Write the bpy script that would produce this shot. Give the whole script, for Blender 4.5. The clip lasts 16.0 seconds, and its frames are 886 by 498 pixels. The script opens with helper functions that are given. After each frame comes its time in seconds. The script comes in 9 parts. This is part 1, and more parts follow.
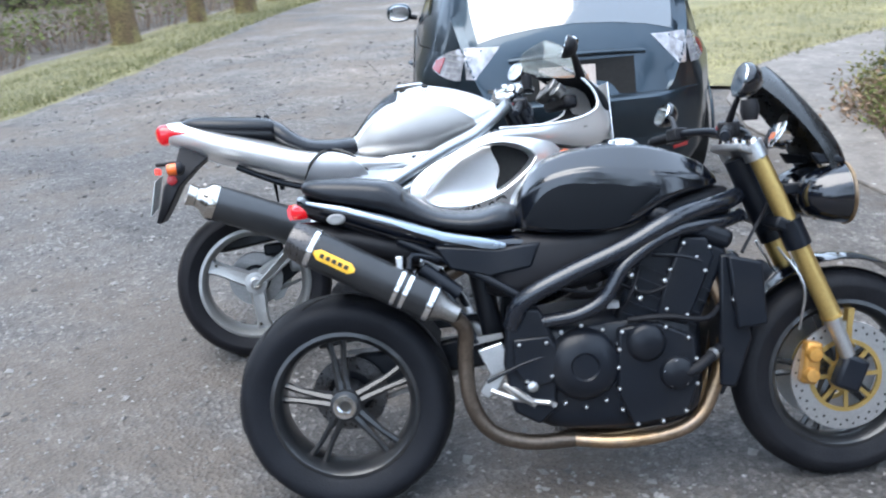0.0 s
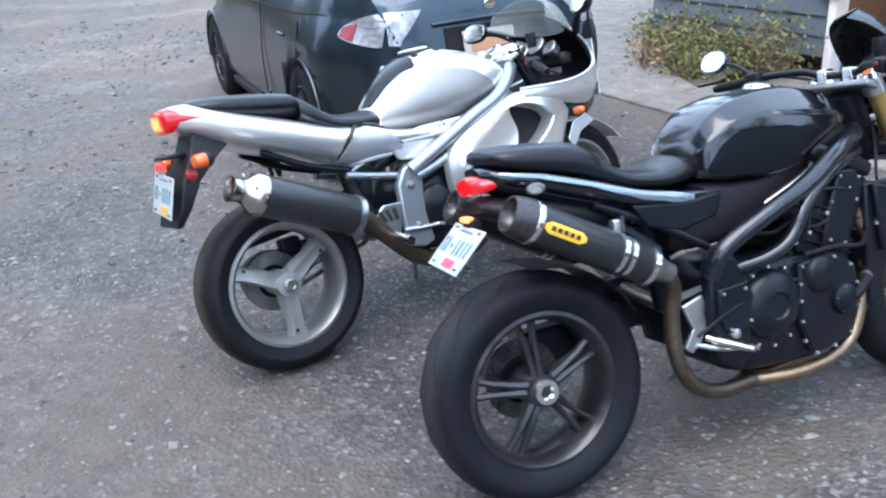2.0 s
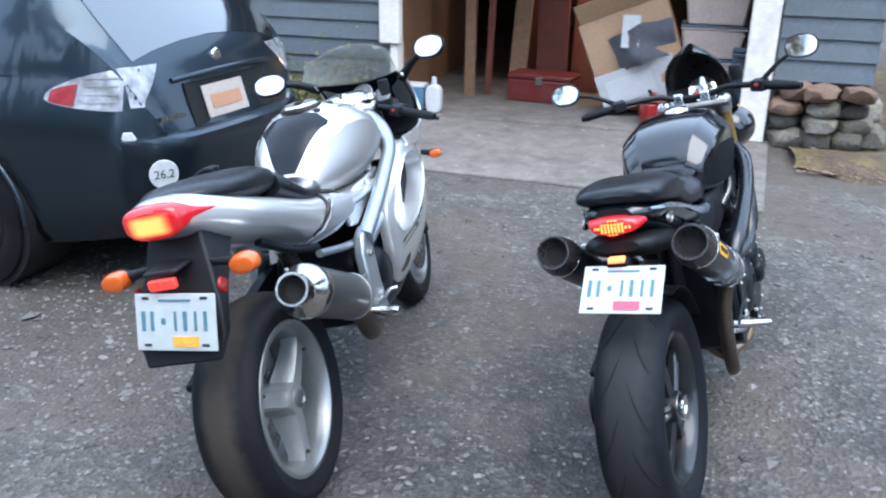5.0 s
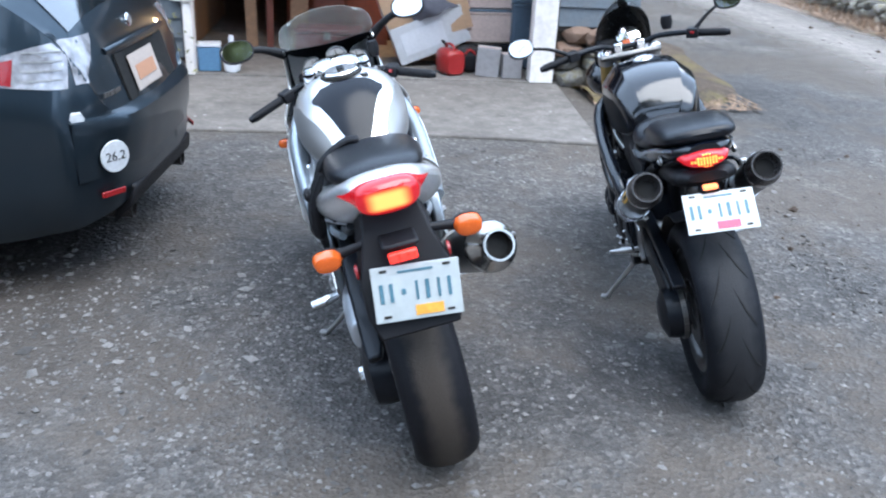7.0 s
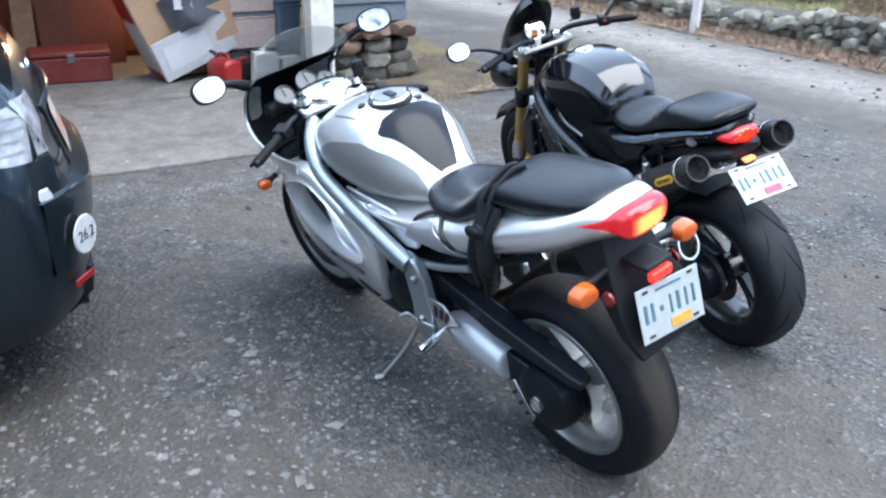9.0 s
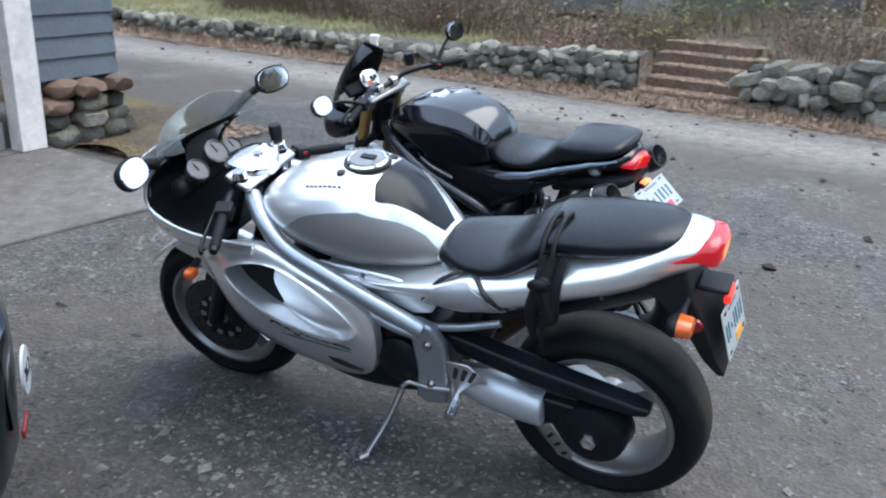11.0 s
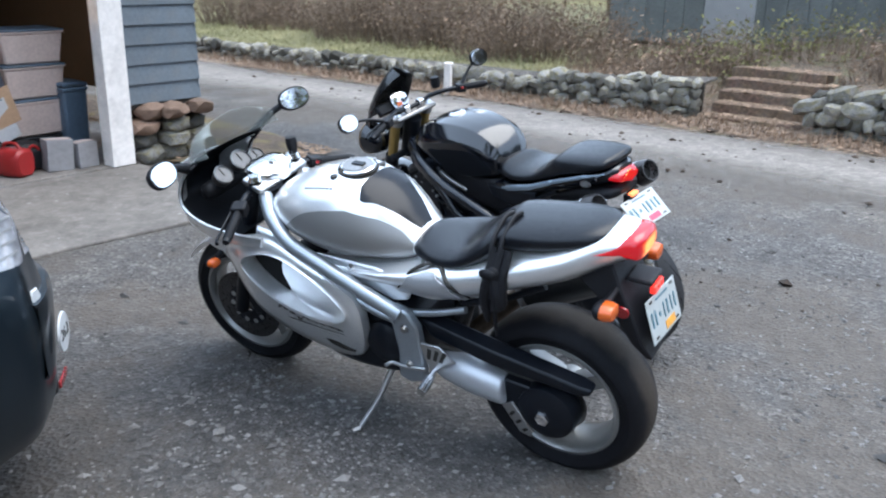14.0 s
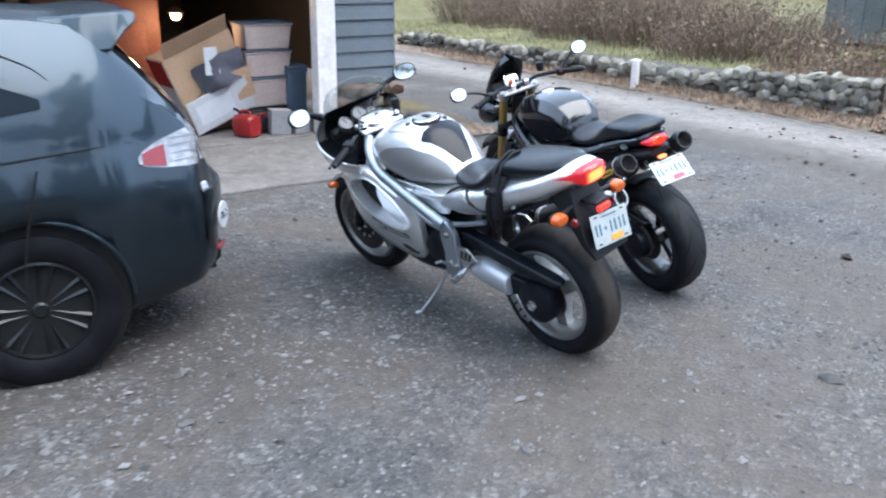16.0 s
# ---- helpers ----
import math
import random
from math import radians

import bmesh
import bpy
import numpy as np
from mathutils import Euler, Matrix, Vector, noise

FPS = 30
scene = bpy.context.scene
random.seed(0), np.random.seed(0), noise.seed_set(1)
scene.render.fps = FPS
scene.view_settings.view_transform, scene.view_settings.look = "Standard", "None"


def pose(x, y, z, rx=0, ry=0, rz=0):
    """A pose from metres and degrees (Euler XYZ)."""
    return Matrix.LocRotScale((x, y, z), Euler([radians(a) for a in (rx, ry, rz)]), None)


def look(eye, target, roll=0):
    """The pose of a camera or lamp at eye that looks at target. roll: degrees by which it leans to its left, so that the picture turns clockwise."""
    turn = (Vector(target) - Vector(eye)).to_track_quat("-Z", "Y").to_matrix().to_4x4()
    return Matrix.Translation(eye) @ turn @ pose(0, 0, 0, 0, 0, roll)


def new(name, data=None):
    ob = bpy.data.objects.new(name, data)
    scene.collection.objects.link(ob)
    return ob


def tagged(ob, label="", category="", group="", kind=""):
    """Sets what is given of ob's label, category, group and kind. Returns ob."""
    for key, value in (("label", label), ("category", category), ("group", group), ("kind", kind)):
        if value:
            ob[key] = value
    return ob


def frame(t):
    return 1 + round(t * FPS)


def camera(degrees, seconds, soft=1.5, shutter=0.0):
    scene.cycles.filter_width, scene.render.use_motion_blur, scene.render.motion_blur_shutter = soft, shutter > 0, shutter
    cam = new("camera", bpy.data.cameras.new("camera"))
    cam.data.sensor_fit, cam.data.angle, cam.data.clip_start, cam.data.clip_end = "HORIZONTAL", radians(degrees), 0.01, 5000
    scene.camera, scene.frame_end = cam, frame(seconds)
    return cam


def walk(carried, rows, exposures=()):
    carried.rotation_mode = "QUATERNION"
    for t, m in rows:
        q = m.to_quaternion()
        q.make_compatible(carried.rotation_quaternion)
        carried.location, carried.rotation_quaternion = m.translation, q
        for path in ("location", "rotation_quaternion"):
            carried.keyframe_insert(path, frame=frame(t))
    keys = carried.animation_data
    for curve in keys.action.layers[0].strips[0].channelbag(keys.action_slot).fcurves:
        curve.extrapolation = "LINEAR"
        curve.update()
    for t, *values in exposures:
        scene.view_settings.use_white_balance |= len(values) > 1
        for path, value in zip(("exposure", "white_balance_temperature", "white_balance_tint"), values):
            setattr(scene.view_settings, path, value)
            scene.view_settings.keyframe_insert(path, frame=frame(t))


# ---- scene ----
cam = camera(55.1, 16.0, soft=2.1, shutter=0.4)
PATH = [
    (0, (3.491, 0.478, 1.57), (1.624, 0.655, 0.875), -4.9),
    (0.5, (3.429, 0.119, 1.558), (1.587, 0.469, 0.863), -6.0),
    (1, (3.293, -0.175, 1.551), (1.468, 0.301, 0.885), -5.0),
    (1.5, (3.094, -0.426, 1.558), (1.385, 0.281, 0.796), -3.3),
    (2, (2.868, -0.799, 1.573), (1.258, 0.084, 0.78), -3.6),
    (2.5, (2.595, -0.945, 1.555), (1.055, 0.076, 0.788), -5.2),
    (3, (2.312, -1.122, 1.553), (0.967, 0.107, 0.728), -1.3),
    (3.5, (2.056, -1.343, 1.573), (0.9, 0.044, 0.712), -3.1),
    (3.7, (1.957, -1.406, 1.566), (0.856, 0.062, 0.771), -2.1),
    (5.8, (0.78, -2.134, 1.583), (0.501, -0.304, 0.827), -0.9),
    (6, (0.652, -2.186, 1.595), (0.421, -0.362, 0.805), -1.7),
    (6.5, (0.333, -2.19, 1.571), (0.334, -0.336, 0.822), 0.7),
    (7, (-0.019, -2.126, 1.588), (0.189, -0.304, 0.788), 2.8),
    (7.5, (-0.397, -2.097, 1.6), (0.071, -0.338, 0.77), 2.8),
    (8, (-0.712, -1.938, 1.578), (-0.122, -0.216, 0.748), -0.0),
    (8.5, (-1.048, -1.76, 1.586), (-0.261, -0.145, 0.708), 1.1),
    (9, (-1.289, -1.574, 1.599), (-0.322, -0.015, 0.805), 1.5),
    (9.5, (-1.455, -1.321, 1.622), (-0.301, 0.128, 0.869), 0.5),
    (10, (-1.695, -1.072, 1.624), (-0.341, 0.175, 0.841), 1.7),
    (10.2, (-1.766, -1.003, 1.609), (-0.352, 0.191, 0.851), 2.2),
    (12.3, (-2.231, -0.463, 1.631), (-0.517, 0.292, 0.931), 0.9),
    (12.5, (-2.217, -0.521, 1.636), (-0.533, 0.307, 0.945), 0.3),
    (13, (-2.195, -0.741, 1.623), (-0.596, 0.207, 0.886), 1.4),
    (13.5, (-2.213, -0.975, 1.626), (-0.629, 0.029, 0.932), 2.4),
    (14, (-2.093, -1.253, 1.645), (-0.61, -0.074, 1.005), 1.3),
    (14.5, (-2.054, -1.569, 1.66), (-0.662, -0.302, 0.983), 1.2),
    (15, (-2.147, -1.879, 1.637), (-0.847, -0.563, 0.876), 4.1),
    (15.5, (-2.157, -2.252, 1.671), (-0.957, -0.806, 0.989), 4.6),
    (16, (-2.279, -2.627, 1.698), (-1.204, -1.069, 1.051), 0.7),
]
EXPOSURES = [(0.0, 1.78, 5850, 8), (1.0, 1.80, 5800, 8), (1.6, 1.70, 5700, 8), (3.5, 1.68, 5500, 7), (6.0, 1.66, 5550, 7), (7.0, 1.68, 5550, 7), (9.3, 1.69, 5620, 7), (10.0, 1.27, 5680, 7), (12.5, 1.18, 5780, 7), (13.4, 1.38, 5780, 7), (14.5, 1.45, 5750, 7), (16.0, 1.64, 5680, 8)]
walk(cam, [(t, look(eye, target, roll)) for t, eye, target, roll in PATH], EXPOSURES)

# ---- light: a flat grey sky with a weak, wide sun ----
world = bpy.data.worlds.new("world")
scene.world = world
world.use_nodes = True
wn = world.node_tree.nodes
sky = wn.new("ShaderNodeTexSky")
sky.sky_type = "NISHITA"
sky.sun_disc = False
sky.sun_elevation = radians(68)
sky.sun_rotation = radians(150)
sky.air_density, sky.dust_density, sky.ozone_density = 1.0, 1.6, 1.5
wn["Background"].inputs["Strength"].default_value = 0.15
veil = wn.new("ShaderNodeMix")
veil.data_type = "RGBA"
veil.inputs["Factor"].default_value = 0.92
veil.inputs["B"].default_value = (5.3, 6.1, 7.25, 1.0)
world.node_tree.links.new(sky.outputs["Color"], veil.inputs["A"])
world.node_tree.links.new(veil.outputs["Result"], wn["Background"].inputs["Color"])

sun_data = bpy.data.lights.new("sun", "SUN")
sun_data.energy = 1.6
sun_data.angle = radians(55)
sun_data.color = (1.0, 0.89, 0.76)
sun = new("sun", sun_data)
sun.matrix_world = look((2 * math.sin(radians(150)), 2 * math.cos(radians(150)), 5.0), (0, 0, 0))

# ---- materials ----
def material(name, color, rough=0.5, metal=0.0, coat=0.0, vary=0.12, grain=60.0, stain=3.0, bump=0.0, bump_scale=None,
             alt=None, alt_amount=0.5, emit=None, emit_strength=0.0, alpha=1.0, transmission=0.0, island=0.0, rand=0.0, spec=0.5, ior=1.45, dirt=0.0):
    """A procedural surface: two scales of variation in colour and roughness, with an optional relief."""
    m = bpy.data.materials.new(name)
    m.use_nodes = True
    nt = m.node_tree
    n, l = nt.nodes, nt.links
    b = n["Principled BSDF"]
    tc = n.new("ShaderNodeTexCoord")
    geo = n.new("ShaderNodeNewGeometry")

    def noise_at(scale, detail=4.0):
        t = n.new("ShaderNodeTexNoise")
        t.inputs["Scale"].default_value = scale
        t.inputs["Detail"].default_value = detail
        l.new(tc.outputs["Object"], t.inputs["Vector"])
        return t.outputs["Fac"]

    def remap(sock, lo, hi, a, z):
        r = n.new("ShaderNodeMapRange")
        r.inputs["From Min"].default_value, r.inputs["From Max"].default_value = lo, hi
        r.inputs["To Min"].default_value, r.inputs["To Max"].default_value = a, z
        l.new(sock, r.inputs["Value"])
        return r.outputs["Result"]

    def mix(kind, fac, a, z):
        x = n.new("ShaderNodeMix")
        x.data_type, x.blend_type = "RGBA", kind
        for sock, val in ((x.inputs["Factor"], fac), (x.inputs["A"], a), (x.inputs["B"], z)):
            if hasattr(val, "default_value"):
                l.new(val, sock)
            else:
                sock.default_value = val
        return x.outputs["Result"]

    fine, broad = noise_at(grain), noise_at(stain, 6.0)
    col = (*color, 1.0)
    if alt is not None:
        col = mix("MIX", remap(broad, 0.5 - 0.16, 0.5 + 0.16, 0.0, alt_amount * 1.6), col, (*alt, 1.0))
    if vary:
        g1 = remap(fine, 0.3, 0.7, 1 - vary, 1 + vary)
        g2 = remap(broad, 0.3, 0.7, 1 - vary * 0.7, 1 + vary * 0.7)
        mul = n.new("ShaderNodeMath")
        mul.operation = "MULTIPLY"
        l.new(g1, mul.inputs[0]), l.new(g2, mul.inputs[1])
        val = mul.outputs[0]
        if island or rand:
            src = geo.outputs["Random Per Island"]
            if rand:
                src = n.new("ShaderNodeObjectInfo").outputs["Random"]
            m2 = n.new("ShaderNodeMath")
            m2.operation = "MULTIPLY"
            l.new(val, m2.inputs[0])
            l.new(remap(src, 0, 1, 1 - (island or rand), 1 + (island or rand)), m2.inputs[1])
            val = m2.outputs[0]
        hsv = n.new("ShaderNodeHueSaturation")
        if hasattr(col, "default_value"):
            l.new(col, hsv.inputs["Color"])
        else:
            hsv.inputs["Color"].default_value = col
        l.new(val, hsv.inputs["Value"])
        col = hsv.outputs["Color"]
    if dirt:
        d = remap(noise_at(7.0, 8.0), 0.48, 0.75, 0.0, dirt)
        col = mix("MIX", d, col, (0.16, 0.14, 0.12, 1.0))
    if hasattr(col, "default_value"):
        l.new(col, b.inputs["Base Color"])
    else:
        b.inputs["Base Color"].default_value = col
    l.new(remap(fine, 0.25, 0.75, max(0.0, rough - 0.08), min(1.0, rough + 0.08)), b.inputs["Roughness"])
    b.inputs["Metallic"].default_value = metal
    b.inputs["Coat Weight"].default_value = coat
    b.inputs["Coat Roughness"].default_value = 0.06
    b.inputs["Alpha"].default_value = alpha
    b.inputs["Transmission Weight"].default_value = transmission
    b.inputs["Specular IOR Level"].default_value = spec
    b.inputs["IOR"].default_value = ior
    if emit is not None:
        b.inputs["Emission Color"].default_value = (*emit, 1.0)
        b.inputs["Emission Strength"].default_value = emit_strength
    if bump:
        bp = n.new("ShaderNodeBump")
        bp.inputs["Strength"].default_value = bump
        bp.inputs["Distance"].default_value = 0.01
        l.new(noise_at(bump_scale or grain, 6.0), bp.inputs["Height"])
        l.new(bp.outputs["Normal"], b.inputs["Normal"])
    return m


SILVER = material("silver_paint", (0.86, 0.865, 0.87), 0.32, 0.8, 0.9, 0.04, 900, 4, dirt=0.05)
SATIN_SILVER = material("satin_silver_cover", (0.50, 0.51, 0.53), 0.42, 0.6, 0.1, 0.06, 500, 6, dirt=0.12)
TITAN = material("grey_satin_paint", (0.34, 0.333, 0.325), 0.44, 0.65, 0.1, 0.06, 700, 5)
FRAME = material("frame_lacquer", (0.34, 0.37, 0.40), 0.34, 0.75, 0.3, 0.08, 300, 6, dirt=0.15)
BLACK = material("black_gloss_paint", (0.002, 0.003, 0.006), 0.17, 0.0, 0.65, 0.1, 400, 4, spec=0.5, ior=1.5)
SATIN = material("black_satin_metal", (0.005, 0.0065, 0.010), 0.36, 0.0, 0.08, 0.25, 200, 6, dirt=0.03, spec=0.24)
PLASTIC = material("black_plastic", (0.008, 0.008, 0.010), 0.5, 0.0, 0.0, 0.2, 500, 8, 0.15, spec=0.3)
RUBBER = material("tyre_rubber", (0.006, 0.0065, 0.009), 0.58, 0.0, 0.0, 0.25, 160, 9, 0.2, alt=(0.012, 0.012, 0.013), alt_amount=0.35, spec=0.2)


def tyre_tread(name, rubber, dust, half, amount):
    """Black rubber, dusty on the running band round its middle."""
    m = material(name, rubber, 0.60, 0.0, 0.0, 0.25, 200, 12, 0.2, spec=0.18)
    n, l = m.node_tree.nodes, m.node_tree.links
    tc, xyz = n.new("ShaderNodeTexCoord"), n.new("ShaderNodeSeparateXYZ")
    l.new(tc.outputs["Object"], xyz.inputs[0])
    dist = n.new("ShaderNodeMath")
    dist.operation = "ABSOLUTE"
    l.new(xyz.outputs["X"], dist.inputs[0])
    t = n.new("ShaderNodeTexNoise")
    t.inputs["Scale"].default_value, t.inputs["Detail"].default_value = 18.0, 7.0
    l.new(tc.outputs["Object"], t.inputs["Vector"])
    w = n.new("ShaderNodeMath")
    w.operation = "MULTIPLY_ADD"
    l.new(t.outputs["Fac"], w.inputs[0])
    w.inputs[1].default_value = 0.05
    l.new(dist.outputs[0], w.inputs[2])
    r = n.new("ShaderNodeMapRange")
    r.inputs["From Min"].default_value, r.inputs["From Max"].default_value = half + 0.010, half + 0.045
    r.inputs["To Min"].default_value, r.inputs["To Max"].default_value = amount, 0.0
    l.new(w.outputs[0], r.inputs["Value"])
    x = n.new("ShaderNodeMix")
    x.data_type = "RGBA"
    b = n["Principled BSDF"]
    l.new(b.inputs["Base Color"].links[0].from_socket, x.inputs["A"])
    x.inputs["B"].default_value = (*dust, 1.0)
    l.new(r.outputs["Result"], x.inputs["Factor"])
    l.new(x.outputs["Result"], b.inputs["Base Color"])
    return m


DUSTY = tyre_tread("dusty_tyre", (0.008, 0.008, 0.010), (0.052, 0.043, 0.035), 0.040, 0.85)
TREAD = tyre_tread("worn_tread", (0.008, 0.009, 0.012), (0.032, 0.032, 0.034), 0.055, 0.75)
GROOVE = material("groove_black", (0.006, 0.006, 0.006), 0.9)
VINYL = material("seat_vinyl", (0.006, 0.007, 0.010), 0.30, 0.0, 0.0, 0.12, 500, 5, 0.07, 700, spec=0.42)
CHROME = material("chrome", (0.75, 0.75, 0.76), 0.12, 1.0, 0.0, 0.05, 80, 6)
ALU = material("bare_aluminium", (0.55, 0.55, 0.55), 0.35, 1.0, 0.0, 0.12, 200, 10, dirt=0.2)
STEEL = material("dull_steel", (0.30, 0.29, 0.28), 0.4, 1.0, 0.0, 0.15, 120, 8, dirt=0.2)
GOLD = material("gold_anodised", (0.48, 0.34, 0.12), 0.36, 0.85, 0.0, 0.08, 150, 8)
CALIPER = material("gold_caliper_paint", (0.42, 0.22, 0.05), 0.42, 0.5, 0.1, 0.15, 90, 12, dirt=0.2)
COPPER = material("heat_tinted_pipe", (0.315, 0.203, 0.098), 0.36, 0.9, 0.0, 0.2, 60, 5, alt=(0.20, 0.17, 0.15), alt_amount=0.6)
PIPE = material("browned_steel_pipe", (0.130, 0.107, 0.088), 0.42, 0.9, 0.0, 0.2, 70, 7, alt=(0.11, 0.085, 0.065), alt_amount=0.5)
CARBON = material("carbon_sleeve", (0.018, 0.019, 0.021), 0.42, 0.2, 0.25, 0.2, 900, 20)
ALUCAN = material("satin_muffler", (0.045, 0.047, 0.05), 0.36, 0.5, 0.2, 0.1, 400, 10)
WHEEL_GREY = material("wheel_lacquer", (0.36, 0.36, 0.35), 0.42, 0.6, 0.1, 0.08, 200, 6, dirt=0.4)
WHEEL_RIM = material("rim_lacquer", (0.27, 0.27, 0.265), 0.36, 0.7, 0.1, 0.1, 200, 6, dirt=0.3)
WHEEL_BLACK = material("black_wheel_lacquer", (0.012, 0.013, 0.015), 0.35, 0.1, 0.4, 0.15, 200, 6, dirt=0.10)
RED_LENS = material("red_lens", (0.24, 0.005, 0.009), 0.18, 0.0, 0.6, 0.05, emit=(1.0, 0.012, 0.022), emit_strength=0.17)
def lit_lens(name, base, edge, core, centre, half, edge_strength, core_strength):
    """A lit lens: red all over, with the bulb's warm glow showing through round its centre."""
    m = material(name, base, 0.18, 0.0, 0.6, 0.05)
    n, l = m.node_tree.nodes, m.node_tree.links
    tc = n.new("ShaderNodeTexCoord")
    off = n.new("ShaderNodeVectorMath")
    off.operation = "SUBTRACT"
    l.new(tc.outputs["Object"], off.inputs[0])
    off.inputs[1].default_value = centre
    xyz = n.new("ShaderNodeSeparateXYZ")
    l.new(off.outputs[0], xyz.inputs[0])
    falls = []
    for axis, size in zip("XYZ", half):
        dist = n.new("ShaderNodeMath")
        dist.operation = "ABSOLUTE"
        l.new(xyz.outputs[axis], dist.inputs[0])
        r = n.new("ShaderNodeMapRange")
        r.interpolation_type = "SMOOTHSTEP"
        r.inputs["From Min"].default_value, r.inputs["From Max"].default_value = size * 0.55, size * 1.35
        r.inputs["To Min"].default_value, r.inputs["To Max"].default_value = 1.0, 0.0
        l.new(dist.outputs[0], r.inputs["Value"])
        falls.append(r.outputs["Result"])
    total = falls[0]
    for f in falls[1:]:
        k = n.new("ShaderNodeMath")
        k.operation = "MULTIPLY"
        l.new(total, k.inputs[0]), l.new(f, k.inputs[1])
        total = k.outputs[0]
    x = n.new("ShaderNodeMix")
    x.data_type = "RGBA"
    l.new(total, x.inputs["Factor"])
    x.inputs["A"].default_value = (*(c * edge_strength for c in edge), 1.0)
    x.inputs["B"].default_value = (*(c * core_strength for c in core), 1.0)
    b = n["Principled BSDF"]
    l.new(x.outputs["Result"], b.inputs["Emission Color"])
    b.inputs["Emission Strength"].default_value = 1.0
    return m


SV_LENS = lit_lens("lit_tail_lens", (0.24, 0.005, 0.009), (1.0, 0.012, 0.022), (1.0, 0.25, 0.05), (0.0, -0.291, 0.938), (0.045, 0.012, 0.022), 0.15, 1.15)
LAMP_CORE = material("lit_lamp_core", (0.75, 0.24, 0.06), 0.3, emit=(1.0, 0.20, 0.07), emit_strength=0.9)
LAMP_LED = material("lit_diodes", (0.9, 0.25, 0.05), 0.3, emit=(1.0, 0.26, 0.04), emit_strength=1.25)
RED_LIT = material("lit_red", (0.8, 0.05, 0.03), 0.3, emit=(1.0, 0.03, 0.02), emit_strength=0.35)
RED_REFLECTOR = material("red_reflector", (0.25, 0.01, 0.012), 0.25, 0.0, 0.5, 0.1, 300)
AMBER = material("amber_lens", (0.58, 0.105, 0.012), 0.22, 0.0, 0.5, 0.08, 200)
PLATE = material("plate_white", (0.43, 0.46, 0.46), 0.4, 0.0, 0.2, 0.05, 40, 12, dirt=0.15)
INK = material("plate_ink", (0.08, 0.17, 0.22), 0.5)
ORANGE_TAG = material("tag_orange", (0.75, 0.35, 0.05), 0.5)
PINK_TAG = material("tag_red", (0.55, 0.08, 0.14), 0.5)
YELLOW = material("yellow_badge", (0.78, 0.44, 0.03), 0.4, 0.0, 0.2, 0.08, 100)
DARK_INK = material("dark_ink", (0.02, 0.018, 0.015), 0.5)
WHITE_DIAL = material("dial_white", (0.10, 0.10, 0.105), 0.35)
PAD = material("black_pad_vinyl", (0.004, 0.005, 0.009), 0.22, 0.0, 0.0, 0.1, 400, 4, spec=0.32)
MIRROR = material("mirror_glass", (0.70, 0.71, 0.73), 0.03, 1.0, vary=0.0)
SCREEN = material("tinted_screen", (0.42, 0.44, 0.41), 0.08, 0.0, alpha=0.30, vary=0.03)
FLY = material("smoked_screen", (0.008, 0.009, 0.010), 0.3, 0.0, 0.25, 0.05)
LIP_TRIM = material("bright_lip", (0.24, 0.29, 0.35), 0.22, 0.6, 0.6, 0.0, 20)
FRAME_BLACK = material("black_frame_paint", (0.005, 0.007, 0.012), 0.26, 0.0, 0.5, 0.1, 300, 6)
MATT = material("matt_black_panel", (0.006, 0.007, 0.009), 0.5, 0.0, 0.0, 0.15, 500, 6, 0.05, spec=0.08)
BURNT = material("burnt_steel", (0.065, 0.062, 0.062), 0.30, 0.7, 0.0, 0.2, 100, 8)
TRIM_GREY = material("grey_plug", (0.22, 0.22, 0.22), 0.5)
POLISHED = material("polished_tip", (0.52, 0.50, 0.47), 0.16, 1.0, 0.0, 0.1, 60, 8, dirt=0.1)
CHAIN = material("chain_steel", (0.20, 0.19, 0.18), 0.45, 0.9, 0.0, 0.3, 300)


# ---- mesh tools ----
def part(name, bm, mat, parent=None, label="", smooth=True, bevel=0.0, m=None, sharp=38, up=False):
    """Links a bmesh as one mesh object, under a thing or a part."""
    if m is not None:
        bmesh.ops.transform(bm, matrix=m, verts=bm.verts)
    bmesh.ops.recalc_face_normals(bm, faces=bm.faces)
    if up and sum(f.normal.z * f.calc_area() for f in bm.faces) < 0:
        bmesh.ops.reverse_faces(bm, faces=bm.faces)
    me = bpy.data.meshes.new(name)
    bm.to_mesh(me)
    bm.free()
    if smooth:
        me.shade_smooth()
        me.set_sharp_from_angle(angle=radians(sharp))
    for mt in (mat if isinstance(mat, (list, tuple)) else [mat]):
        me.materials.append(mt)
    ob = new(name, me)
    if parent is not None:
        ob.parent = parent
    if label:
        ob["label"] = label
    if bevel:
        mod = ob.modifiers.new("bevel", "BEVEL")
        mod.width, mod.segments, mod.limit_method, mod.angle_limit = bevel, 2, "ANGLE", radians(40)
    return ob


def thing(name, m, label, category, group="", kind=""):
    ob = new(name)
    ob.empty_display_size = 0.1
    ob.matrix_world = m
    return tagged(ob, label, category, group, kind)


